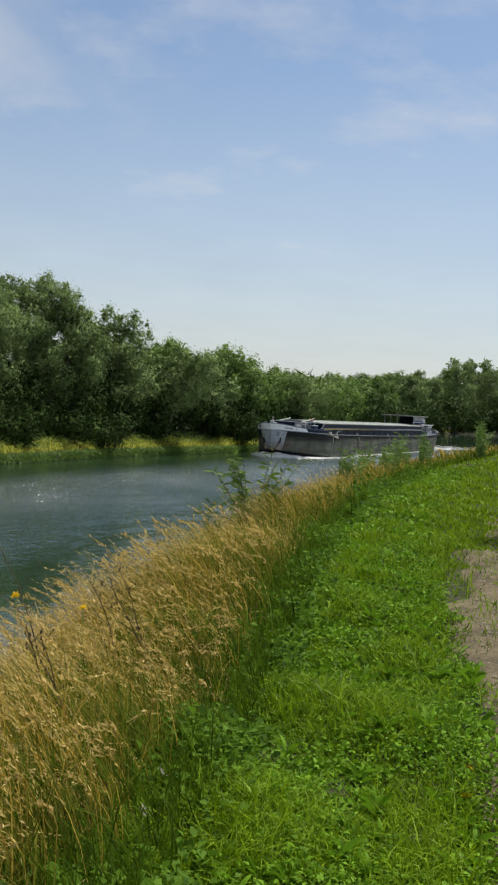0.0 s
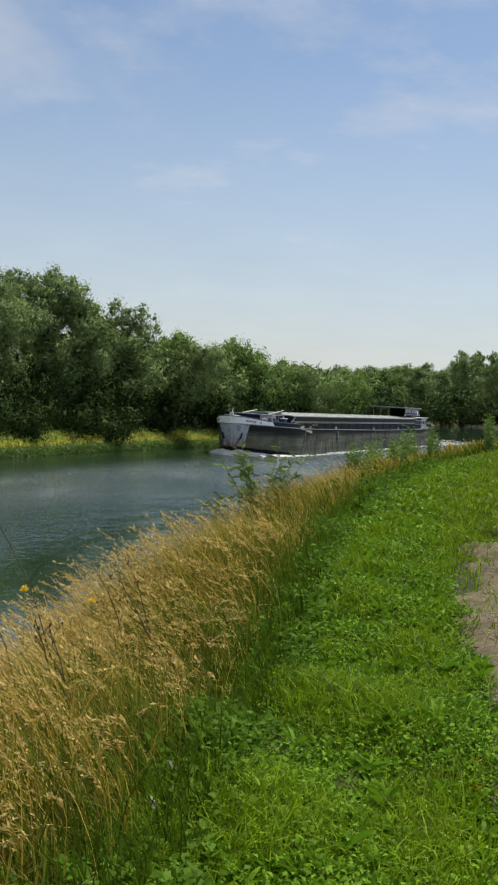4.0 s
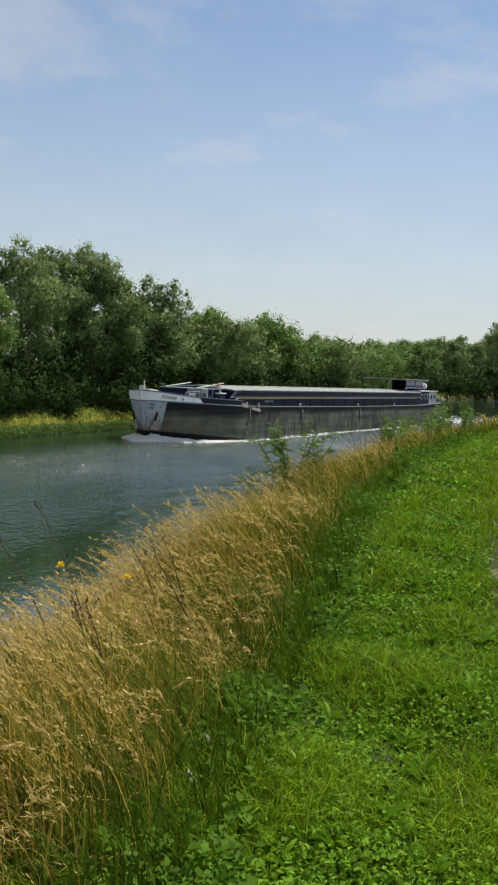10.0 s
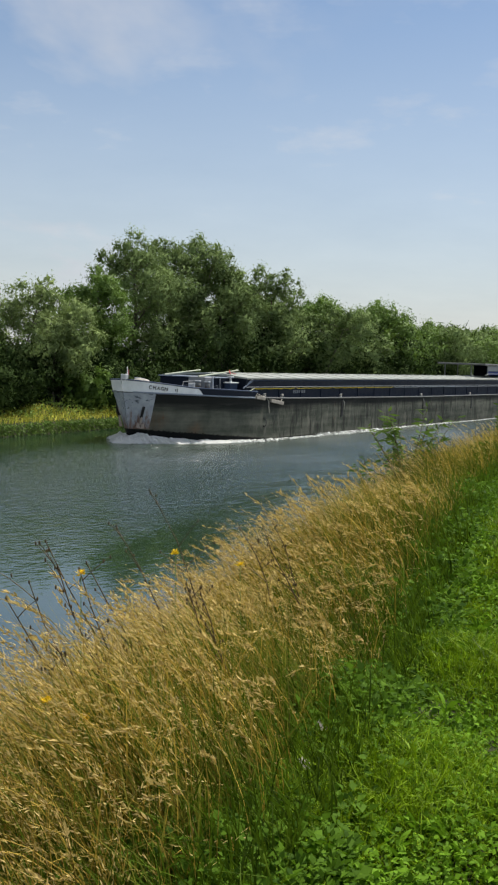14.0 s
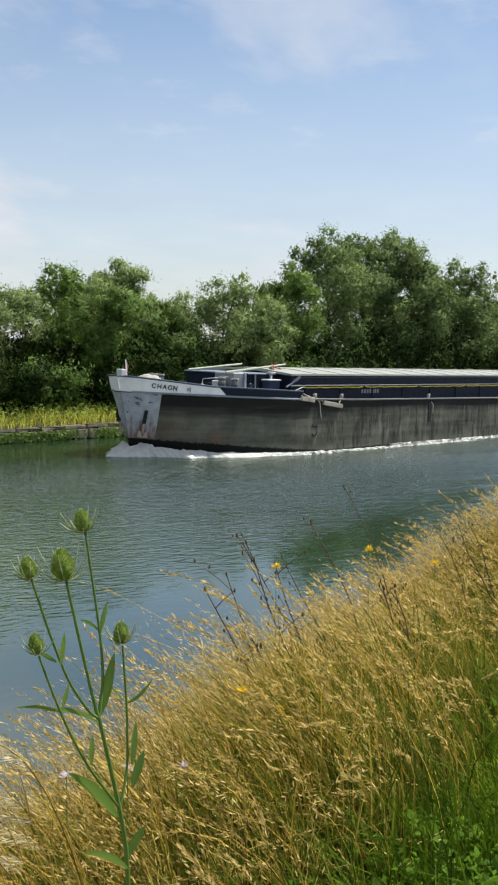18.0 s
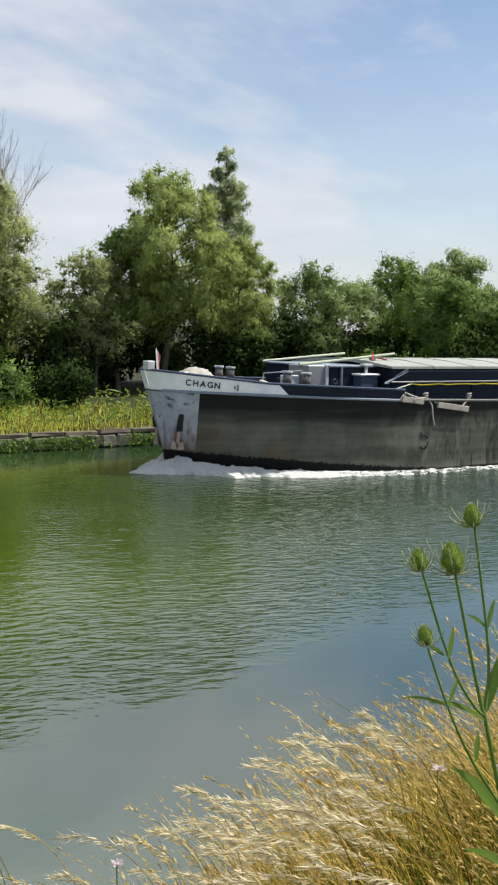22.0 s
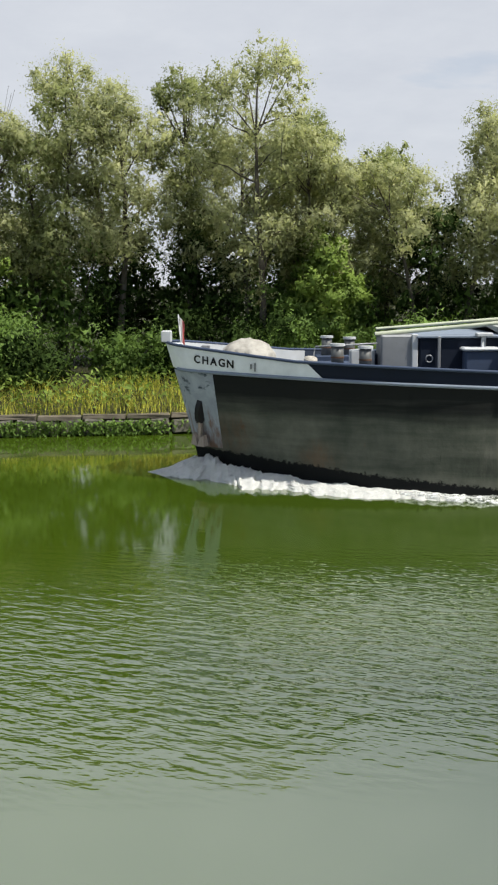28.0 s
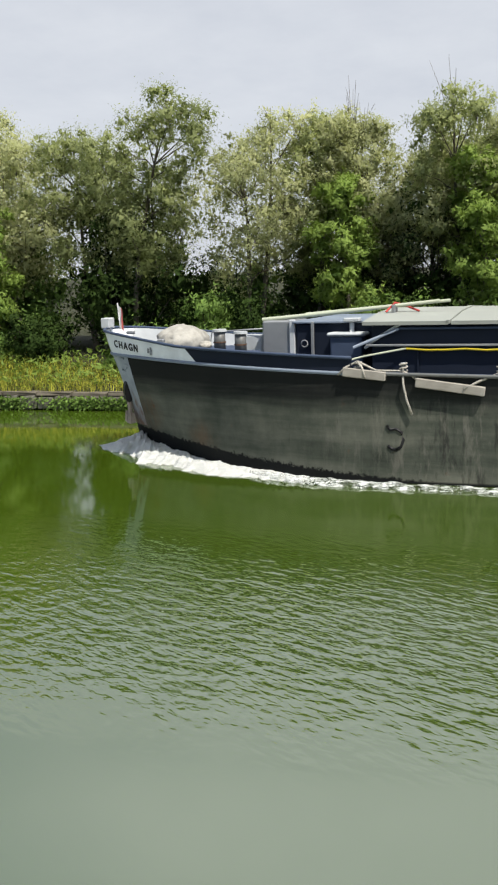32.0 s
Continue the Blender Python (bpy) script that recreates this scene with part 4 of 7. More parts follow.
rw = np.random.default_rng(23)
for i in range(44):
    a = -1.6 - i * 0.42
    d = wood_edge(a) + rw.uniform(12, 50)
    x, y = polar(a, d)
    el = np.interp(-a, [1.5, 3.4, 5.8, 8.1, 10, 10.5, 12.8, 20], [2.1, 2.1, 2.2, 2.5, 2.5, 3.0, 3.1, 3.2]) * rw.uniform(0.86, 1.04)
    tree(x, y, 1.6, 4 + d * math.tan(radians(el)) - 1.6, rw.uniform(8, 11), 500 + i, (M_GREEN, M_WILLOW_DIM, M_WILLOW_DIM)[i % 3], "tree of the distant wood beyond the bend", 6500, 0.42, 0.1, 1, 0.06)
for i in range(26):
    a = -2 - i * 0.7
    d = wood_edge(a) + 7
    x, y = polar(a, d)
    bush(x, y, 1.2, rw.uniform(5, 8), rw.uniform(9, 13), 560 + i, M_LEAF_SHADE, "leafy undergrowth of the distant wood", 1100, 0.9)
# poplars above the wood
for a in (-10.5, -11.4, -12.3, -13.3):
    x, y = polar(a, 360)
    tree(x, y, 2, 4 + 360 * math.tan(radians(3.25)) - 2, 5, 600 - int(a * 10), M_GREEN, "slender poplar above the distant wood", 1400, 0.9, 0.0, 1, 0.1)


# ---- the far quay wall and its grass ----
wall = tagged(new("quay_wall"), "low stone quay wall with mossy blocks at the water", "wall", kind="structure")
rs = np.random.default_rng(31)


def stone_mesh(name, lx, ly, lz, mat, jit, seed):
    bm = bmesh.new()
    bmesh.ops.create_cube(bm, size=1.0, matrix=Matrix.Diagonal((lx, ly, lz, 1)))
    bmesh.ops.bevel(bm, geom=list(bm.edges), offset=min(lx, ly, lz) * 0.12, segments=1, affect="EDGES")
    r = np.random.default_rng(seed)
    for v in bm.verts:
        v.co += Vector(r.normal(size=3) * jit)
    me = bpy.data.meshes.new(name)
    bm.to_mesh(me)
    bm.free()
    me.materials.append(mat)
    return me


COPING = [stone_mesh("coping_stone", 0.45, 1.16, 0.13, M_COPING, 0.012, s) for s in range(4)]
BLOCKS = [stone_mesh("stone", 0.32, 0.54, 0.40, M_STONE, 0.022, 10 + s) for s in range(5)]


def along(y):
    x0, x1 = float(far_x(y - 0.6)), float(far_x(y + 0.6))
    return float(far_x(y)), math.degrees(math.atan2(-(x1 - x0), 1.2))


y, k = -24.0, 0
while y < 44:
    x, turn = along(y)
    c = new("coping_stone", COPING[k % 4])
    c.parent, c.matrix_basis = wall, pose(x - 0.10 + rs.normal() * 0.012, y, 0.50 + rs.normal() * 0.012, 0, rs.normal() * 1.2, turn)
    for dy in (-0.3, 0.3):
        x2, turn2 = along(y + dy)
        b = new("stone", BLOCKS[rs.integers(0, 5)])
        b.parent, b.matrix_basis = wall, pose(x2 + 0.01 + rs.normal() * 0.02, y + dy, 0.23, 0, 0, turn2 + rs.normal() * 2)
    y += 1.2
    k += 1


def strip_points(rng, n, y0, y1, u0, u1, side, power=1.0):
    """Random points of a bank strip; more of them at small y when power is above 1."""
    y = y0 + (y1 - y0) * rng.uniform(0, 1, n) ** power
    u = rng.uniform(u0, u1, n)
    x = (far_x(y) if side == "far" else edge_x(y)) + u
    z = far_z(x, y) if side == "far" else near_z(x, y)
    return np.stack([x, y, z], 1), u


r = np.random.default_rng(41)
p, u = strip_points(r, 80000, -26, 112, -3.8, -0.05, "far", 1.5)
short = u > np.where(p[:, 1] < 30, -2.2, -1.6) + 0.25 * np.sin(p[:, 1] * 0.7)
p, u = p[short], u[short]
hgt = r.uniform(0.10, 0.34, len(p)) * (0.7 + 0.5 * np.sin(p[:, 1] * 0.5) * np.sin(p[:, 1] * 0.17 + 1) + 0.25)
v, q, _ = ribbons(p, np.abs(hgt) + 0.15, r.normal(size=(len(p), 2)) * 0.34, r.uniform(0, 0.4, len(p)), r.uniform(0.007, 0.016, len(p)) * (1 + np.clip(p[:, 1], 0, 100) / 40), 2, r)
upn = unit(np.array([0.15, 0, 1.0]) + np.repeat(r.normal(size=(len(p), 3)) * 0.4, 6, axis=0))
tagged(new("bank_grass", crown_mesh("bank_grass", v, q, upn, M_BANKGRASS)), "tall yellow-green grass along the far bank", "grass", kind="stuff")
p, u = strip_points(r, 16000, -26, 110, -2.6, -0.2, "far", 1.4)
v, q = leaves(p + np.array([0, 0, 1]) * r.uniform(0.05, 0.5, (len(p), 1)), np.stack([r.normal(size=len(p)), r.normal(size=len(p)), r.uniform(0.2, 1.2, len(p))], 1) / 1.5, r.uniform(0.1, 0.28, len(p)), r.uniform(0.05, 0.1, len(p)), r)
tagged(part_np("bank_weeds", v, q, M_BRIGHT), "low leafy weeds among the far bank grass", "weeds", kind="stuff")
# ivy and weeds that hang over the wall
yv = -26 + 138 * r.uniform(0, 1, 42000) ** 1.4
yv = yv[np.sin(yv * 0.9) + 0.7 * np.sin(yv * 2.3 + 1) + r.normal(size=len(yv)) * 0.5 > np.where(yv > 43, -1.6, -0.9)]
zv = np.where(yv < 43, r.uniform(0.05, 0.42, len(yv)), r.uniform(0.06, 0.6, len(yv)))
p = np.stack([far_x(yv) + 0.17 + r.uniform(-0.05, 0.14, len(yv)), yv, zv], 1)
dv = r.normal(size=(len(p), 3)) * 0.6 + np.array([0.5, 0, -0.5])
v, q = leaves(p, dv / np.linalg.norm(dv, axis=1, keepdims=True), r.uniform(0.07, 0.17, len(p)) * (1 + np.clip(yv - 30, 0, 80) / 60), r.uniform(0.04, 0.09, len(p)), r)
tagged(part_np("wall_ivy", v, q, M_GREEN), "green creepers that hang over the quay wall", "ivy", kind="stuff")

# reeds along the far reach of the canal
p, u = strip_points(r, 9000, 108, 311, -7, -0.1, "far", 0.8)
v, q, _ = ribbons(p, r.uniform(0.4, 1.1, len(p)), r.normal(size=(len(p), 2)) * 0.4, r.uniform(0, 0.4, len(p)), r.uniform(0.08, 0.2, len(p)), 2, r)
tagged(new("far_reeds", crown_mesh("far_reeds", v, q, unit(np.array([0.15, 0, 1.0]) + np.repeat(r.normal(size=(len(p), 3)) * 0.4, 6, axis=0)), M_OLIVE)), "yellow-green reeds along the distant bank", "reeds", kind="stuff")


# ---- the barge: x runs aft from the stem at the waterline, -y is the side towards the near bank ----
BEAM = 3.07


def deck_z(x):
    return np.interp(x, [-0.7, 2.35, 6, 10, 28, 45, 57, 61], [2.30, 2.20, 2.08, 2.0, 1.86, 1.84, 2.05, 2.2])


def rail_z(x):
    return np.interp(x, [-0.7, 2.0, 6.0], [2.84, 2.54, 2.38])


def half_beam(x, z):
    """Half the hull's breadth at x, at height z over the water."""
    k = np.clip(z / 2.2, 0, 1.3)
    xs = -0.70 * np.clip(z / 2.84, -0.1, 1.1) * np.abs(np.clip(z / 2.84, 0, 1.1)) ** 0.25
    length = 6.3 + 0.54 * k
    q = np.clip((x - xs) / length, 0, 1)
    bow = (1 - (1 - q) ** 2) ** 1.10
    nose = 0.68 * np.clip(k, 0, 1.1) ** 0.8 * (1 - np.exp(-np.clip(x - xs, 0, 50) / 0.15))
    xe = 56.6 + 0.85 * np.clip(z, 0, 3)
    s = np.clip((xe - x) / 6.0, 0, 1)
    return (BEAM * bow * (1 - nose / BEAM) + nose) * (1 - (1 - s) ** 2) ** 0.5


def stem_x(z):
    c = np.clip(z / 2.84, 0, 1.1)
    return -0.70 * c ** 1.25


def plating(stations, lo, hi, levels, offset=0.0, both=True):
    """Hull skin between the heights lo(x) and hi(x): one sheet per side, as vertices and quads."""
    items = []
    for side in ((-1, 1) if both else (-1,)):
        t = np.linspace(0, 1, levels)
        X = np.repeat(stations[:, None], levels, 1)
        Z = lo(stations)[:, None] * (1 - t) + hi(stations)[:, None] * t
        X = np.maximum(X, stem_x(Z))
        X = np.minimum(X, 56.6 + 0.85 * np.clip(Z, 0, 3))
        Y = half_beam(X, Z) + offset
        V = np.stack([X - offset * (X < 3), side * Y, Z], -1).reshape(-1, 3)
        i, j = np.meshgrid(np.arange(len(stations) - 1), np.arange(levels - 1), indexing="ij")
        a = i * levels + j
        Q = np.stack([a, a + levels, a + levels + 1, a + 1] if side < 0 else [a, a + 1, a + levels + 1, a + levels], -1).reshape(-1, 4)
        items.append((V, Q))
    return join_arrays(items)


def solid_band(name, x0, x1, lo, hi, offset, mat, parent, label="", levels=3, n=40, both=True):
    st = x0 + (x1 - x0) * np.linspace(0, 1, n) ** 1.6
    v, q = plating(st, lo, hi, levels, offset, both)
    return part_np(name, v, q, mat, parent, label, True)


barge = tagged(new("cargo_barge"), "long weathered cargo barge under way with a white bow band", "barge")
st = np.concatenate([-0.7 + 8.7 * np.linspace(0, 1, 46) ** 1.9, np.linspace(8.6, 53, 60), 53 + 8.7 * (1 - (1 - np.linspace(0.03, 1, 24)) ** 1.7)])
v, q = plating(st, lambda x: np.full_like(x, -0.7), deck_z, 14)
part_np("hull", v, q, M_HULL, barge, "grey-black weathered hull plating with rust streaks", True)
# deck
ds = np.concatenate([np.linspace(-0.4, 8, 24), np.linspace(8.5, 53, 30), np.linspace(53.5, 61, 14)])
hb = half_beam(ds, deck_z(ds)) * 0.995
v = np.stack([np.stack([ds, -hb, deck_z(ds) - 0.03], 1), np.stack([ds, hb, deck_z(ds) - 0.03], 1)], 1).reshape(-1, 3)
n = len(ds)
part_np("deck", v, np.array([(2 * i, 2 * i + 2, 2 * i + 3, 2 * i + 1) for i in range(n - 1)]), M_NAVYLIGHT, barge, "worn blue-grey steel deck")
# bulwark, white at the bow and navy behind it
v, q = plating(-0.7 + 2.92 * np.linspace(0, 1, 34) ** 1.5, deck_z, rail_z, 4, 0.012)
m = v[:, 0] > 1.7
v[m, 0] += np.clip((v[m, 0] - 1.7) / 0.52, 0, 1) * 0.36 * np.clip((2.54 - v[m, 2]) / 0.34, 0, 1)
v[:, 1] = np.sign(v[:, 1]) * (half_beam(np.maximum(v[:, 0], stem_x(v[:, 2])), v[:, 2]) + 0.012)
part_np("bow_bulwark", v, q, M_WHITE, barge, "white-painted bulwark at the bow", True)
for both in (1, -1):
    sb = solid_band("side_bulwark", 1.9, 6.1, deck_z, lambda x: rail_z(x) - 0.004, 0.0, M_NAVY, barge, "dark navy bulwark", 4, 24, False)
    sb.scale = (1, both, 1)
for both in (1, -1):
    sb = solid_band("bulwark_inside", 2.3, 6.1, deck_z, lambda x: rail_z(x) - 0.02, -0.07, M_INSIDE, barge, "", 3, 30, False)
    sb.scale = (1, both, 1)
solid_band("bow_inside", -0.45, 2.296, deck_z, lambda x: rail_z(x) - 0.02, -0.07, M_PALEPAINT, barge, "pale grey inner face of the bow bulwark", 3, 30)
solid_band("stern_bulwark", 52.2, 59.0, deck_z, lambda x: deck_z(x) + 0.32, 0.004, M_NAVY, barge, "", 3, 30)
for nm, f, rad, x0, x1, mat in (("bow_rail", rail_z, 0.032, -0.70, 6.1, M_NAVYLIGHT), ("strake", deck_z, 0.036, -0.42, 6.1, M_STRAKE), ("stern_rail", lambda x: deck_z(x) + 0.33, 0.035, 52.5, 58.4, M_STRAKE), ("gunwale", lambda x: deck_z(x) + 0.01, 0.035, 6.0, 58.2, M_BOLLARD)):
    for side in (-1, 1):
        s = x0 + (x1 - x0) * np.linspace(0, 1, 46) ** (1.8 if x0 < 0 else 1.0)
        z = f(s)
        yv = (half_beam(np.maximum(s, stem_x(z) + 0.004), z) + 0.02) * side
        tube(nm, np.stack([s, yv, z], 1), rad, mat, barge)
# grey paint round the stem
gs = -0.7 + 1.24 * np.linspace(0, 1, 26) ** 1.4
v, q = plating(gs, lambda x: 0.62 + 0 * x, lambda x: deck_z(x) - 0.035, 14, 0.006)
v[:, 0] -= np.clip((v[:, 0] + 0.1) / 0.76, 0, 1) * np.clip((v[:, 2] - 0.6) / 1.6, 0, 1) * 0.22
v[:, 1] = np.sign(v[:, 1]) * (half_beam(np.maximum(v[:, 0], stem_x(v[:, 2])), v[:, 2]) + 0.006)
part_np("stem_plating", v, q, M_STEM, barge, "pale grey stem plates with rust runs", True)
# the ship's name
for i, ch in enumerate("CHAGN"):
    cu = bpy.data.curves.new("letter", "FONT")
    cu.body, cu.size, cu.extrude, cu.align_x, cu.offset = ch, 0.228, 0.004, "CENTER", 0.005
    tmp = new("letter", cu)
    bpy.context.view_layer.update()
    me = bpy.data.meshes.new_from_object(tmp.evaluated_get(bpy.context.evaluated_depsgraph_get()))
    bpy.data.objects.remove(tmp)
    me.materials.append(M_BLACK)
    x = 0.04 + i * 0.172
    for side in (-1, 1):
        xi = x if side < 0 else 0.04 + (4 - i) * 0.172
        z = float(rail_z(xi)) - 0.30
        y = float(half_beam(np.array(xi), np.array(z)))
        y2 = float(half_beam(np.array(xi + 0.05), np.array(z)))
        t = Vector((0.05, y2 - y, float(rail_z(xi + 0.05)) - float(rail_z(xi)))).normalized()
        yt = float(half_beam(np.array(xi), np.array(z + 0.2)))
        upv = Vector((0, yt - y, 0.2)).normalized()
        nrm = t.cross(upv).normalized() * -1
        upv = nrm.cross(t).normalized() * -1
        if upv.z < 0:
            upv = -upv
        tt, uu, nn = (Vector((a.x, a.y * side, a.z)) for a in (t, upv, nrm))
        if side > 0:
            tt = -tt
        nn = tt.cross(uu)
        mt = Matrix((tt, uu, nn)).transposed().to_4x4()
        mt.translation = Vector((xi, y * side, z)) + nn * 0.022
        ob = new("letter", me)
        ob.parent, ob.matrix_basis = barge, mt
# unreadable marks behind the name, as bars
for side in (-1,):
    for x, hh in ((1.14, 0.10), (1.22, 0.17)):
        z = float(rail_z(x)) - 0.22
        y = float(half_beam(np.array(x), np.array(z)))
        part("name_bar", box(x - 0.02, x + 0.02, side * (y + 0.02) - 0.02, side * (y + 0.02) + 0.01, z - hh / 2, z + hh / 2, 0.0), M_STEEL, barge)

M_FLUKE = paint("rusty_pale_iron", (0.34, 0.29, 0.25), (0.17, 0.08, 0.045), 0.45, 0.7, 0.0, 6.0)
# anchor in its pocket, both sides
for side in (-1, 1):
    ax = 0.10
    ay = float(half_beam(np.array(ax), np.array(1.1)))
    anchor = part("anchor", box(-0.045, 0.045, -0.045, 0.045, -0.40, 0.36, 0.02), M_FLUKE, barge, "rust-stained pale stock anchor")
    slope_ = math.degrees(math.atan2(float(half_beam(np.array(ax + 0.2), np.array(1.1))) - ay, 0.2))
    anchor.matrix_basis = pose(ax - 0.05, side * (ay + 0.08), 1.18, side * -6, 6, side * slope_)
    bm = bmesh.new()
    for sgn in (-1, 1):
        vs = [bm.verts.new(c) for c in ((0, -0.10, -0.52), (sgn * 0.19, -0.09, -0.50), (sgn * 0.15, -0.06, -0.26), (sgn * 0.05, -0.08, -0.34), (0, 0.06, -0.52), (sgn * 0.19, 0.05, -0.50), (sgn * 0.15, 0.03, -0.26), (sgn * 0.05, 0.04, -0.34))]
        for fc in ((0, 1, 2, 3), (4, 5, 6, 7), (0, 1, 5, 4), (1, 2, 6, 5), (2, 3, 7, 6), (3, 0, 4, 7)):
            bm.faces.new([vs[k] for k in fc])
    part("fluke", bm, M_FLUKE, anchor, "rust-stained pale fluke")
    bm = bmesh.new()
    bmesh.ops.create_cone(bm, cap_ends=True, segments=14, radius1=0.13, radius2=0.11, depth=0.12)
    hawse = part("hawse_pipe", bm, M_BLACK, barge)
    hawse.matrix_basis = pose(ax - 0.02, side * (float(half_beam(np.array(ax - 0.02), np.array(1.42))) + 0.0), 1.42, 90 - side * 12, 0, side * -35) @ Matrix.Diagonal((1, 2.4, 1, 1))

# cargo hold: coaming, ledges and hatch covers
HX0, HX1, HY = 6.3, 47.5, 2.3
part("coaming", box(HX0, HX1, -HY, HY, 1.7, 2.96, 0.02), M_NAVY, barge, "dark navy hatch coaming")
for side in (-1, 1):
    part("ledge", box(HX0 - 0.1, HX1, side * (HY + 0.002), side * (HY + 0.10), 2.54, 2.58, 0.008), M_STEEL, barge)
    part("upper_ledge", box(HX0 + 0.5, HX1, side * (HY + 0.002), side * (HY + 0.07), 2.86, 2.90, 0.008), M_NAVYLIGHT, barge)
    k = HX0 + 0.9
    while k < HX1:
        part("coaming_stay", box(k, k + 0.03, side * (HY + 0.002), side * (HY + 0.035), 1.9, 2.54, 0.0), M_NAVY, barge)
        k += 2.4
    tube("brace", [(HX0 - 0.35, side * (HY + 0.06), 2.52), (HX0 + 0.55, side * (HY + 0.06), 2.88)], 0.03, M_STRAKE, barge)


def hatch_bm(x0, x1):
    """One roof-shaped hatch panel with turned-down eaves."""
    bm = bmesh.new()
    prof = [(-HY - 0.14, 2.95), (-HY - 0.14, 3.02), (-1.2, 3.15), (0, 3.20), (1.2, 3.15), (HY + 0.14, 3.02), (HY + 0.14, 2.95), (0, 3.13)]
    a = [bm.verts.new((x0, *p)) for p in prof]
    b = [bm.verts.new((x1, *p)) for p in prof]
    for i in range(len(prof)):
        j = (i + 1) % len(prof)
        bm.faces.new((a[i], a[j], b[j], b[i]))
    bm.faces.new(a)
    bm.faces.new(b[::-1])
    return bm


x = HX0 - 0.15
while x < HX1 - 0.5:
    hatch = part("hatch_cover", hatch_bm(x, x + 1.66), M_HATCH, barge)
    rb_ = part("hatch_rib", hatch_bm(x + 1.62, x + 1.70), M_HATCH, hatch)
    rb_.matrix_basis = Matrix.Translation((0, 0, 0.018))
    x += 1.72
# hoses along the coaming
for k in range(9):
    x0 = HX0 + 0.7 + k * 4.4
    u = np.linspace(0, 1, 12)
    tube("hose", np.stack([x0 + 4.2 * u, np.full(12, -HY - 0.07), 2.50 - 0.035 * np.abs(np.sin(u * np.pi * 4))], 1), 0.022, M_HOSE if k < 4 else M_PALEPAINT, barge, "yellow hose along the coaming" if k < 4 else "")
tube("hose_end", [(HX0 - 0.35, -2.75, 2.3), (HX0 - 0.1, -2.55, 2.36), (HX0 + 0.7, -HY - 0.07, 2.50)], 0.02, M_POLE, barge)
# painted capacity marks on the coaming that cannot be read
for k in range(7):
    part("mark_bar", box(11.2 + k * 0.2, 11.33 + k * 0.2, -HY - 0.012, -HY - 0.004, 2.22, 2.38, 0.0), M_STEEL, barge)

# foredeck
def bollard(x, y, z, hh=0.40, r=0.125):
    bm = bmesh.new()
    bmesh.ops.create_cone(bm, cap_ends=True, segments=20, radius1=r, radius2=r * 0.96, depth=hh, matrix=Matrix.Translation((0, 0, hh / 2)))
    b = part("bollard", bm, M_BOLLARD, barge, "", True)
    b.matrix_basis = pose(x, y, z)
    bm = bmesh.new()
    bmesh.ops.create_cone(bm, cap_ends=True, segments=20, radius1=r * 1.22, radius2=r * 1.18, depth=0.05, matrix=Matrix.Translation((0, 0, hh + 0.025)))
    part("cap", bm, M_PALEPAINT, b)
    bm = bmesh.new()
    bmesh.ops.create_cone(bm, cap_ends=True, segments=20, radius1=r * 1.07, radius2=r * 1.07, depth=0.03, matrix=Matrix.Translation((0, 0, hh * 0.45)))
    part("band", bm, M_RUST, b)


for side in (-1, 1):
    bollard(2.86, side * 1.75, 2.42)
    bollard(3.40, side * 1.92, 2.38)
    part("bollard_bed", box(2.6, 3.7, side * 1.84 - 0.3, side * 1.84 + 0.3, 2.1, 2.42, 0.02), M_NAVYLIGHT, barge)
part("fore_platform", box(0.9, 3.9, -0.7, 0.7, 2.1, 2.36, 0.02), M_NAVYLIGHT, barge)
# canvas heap over the anchor winch
bm = bmesh.new()
bmesh.ops.create_icosphere(bm, subdivisions=4, radius=1.0)
for vt in bm.verts:
    c = vt.co.copy()
    ridge = 1 - min(1.0, abs(noise.noise(Vector((c.x * 2.3, c.y * 2.3, c.z * 1.1 + 5)))) * 3.0)
    fold = 1 - min(1.0, abs(noise.noise(Vector((c.x * 4.2 + 3, c.y * 4.2, c.z * 1.8)))) * 3.0)
    ang = math.atan2(c.y, c.x)
    drape = abs(math.sin(ang * 5.5 + 2.2 * noise.noise(Vector((c.x, c.y, 3.0))) + c.z * 0.9)) ** 0.6 * (1 - max(0.0, c.z)) ** 0.8
    w = 0.90 + 0.12 * noise.noise(c * 1.3) + 0.08 * ridge ** 2 + 0.05 * fold ** 2 + 0.13 * drape
    flat = 0.40 * w if c.z > 0 else 0.43
    vt.co = Vector((c.x * 0.58 * w, c.y * 0.62 * w, max(-0.3, c.z * flat)))
tarp = part("winch_cover", bm, M_TARP, barge, "crumpled beige canvas over the anchor winch", True)
tarp.matrix_basis = pose(1.10, 0.25, 2.50)
bm = bmesh.new()
bmesh.ops.create_cone(bm, cap_ends=True, segments=16, radius1=0.14, radius2=0.13, depth=0.08)
coil = part("rope_coil", bm, M_ROPE, barge, "", True)
coil.matrix_basis = pose(2.35, -1.35, 2.52, 20, 0, 20)
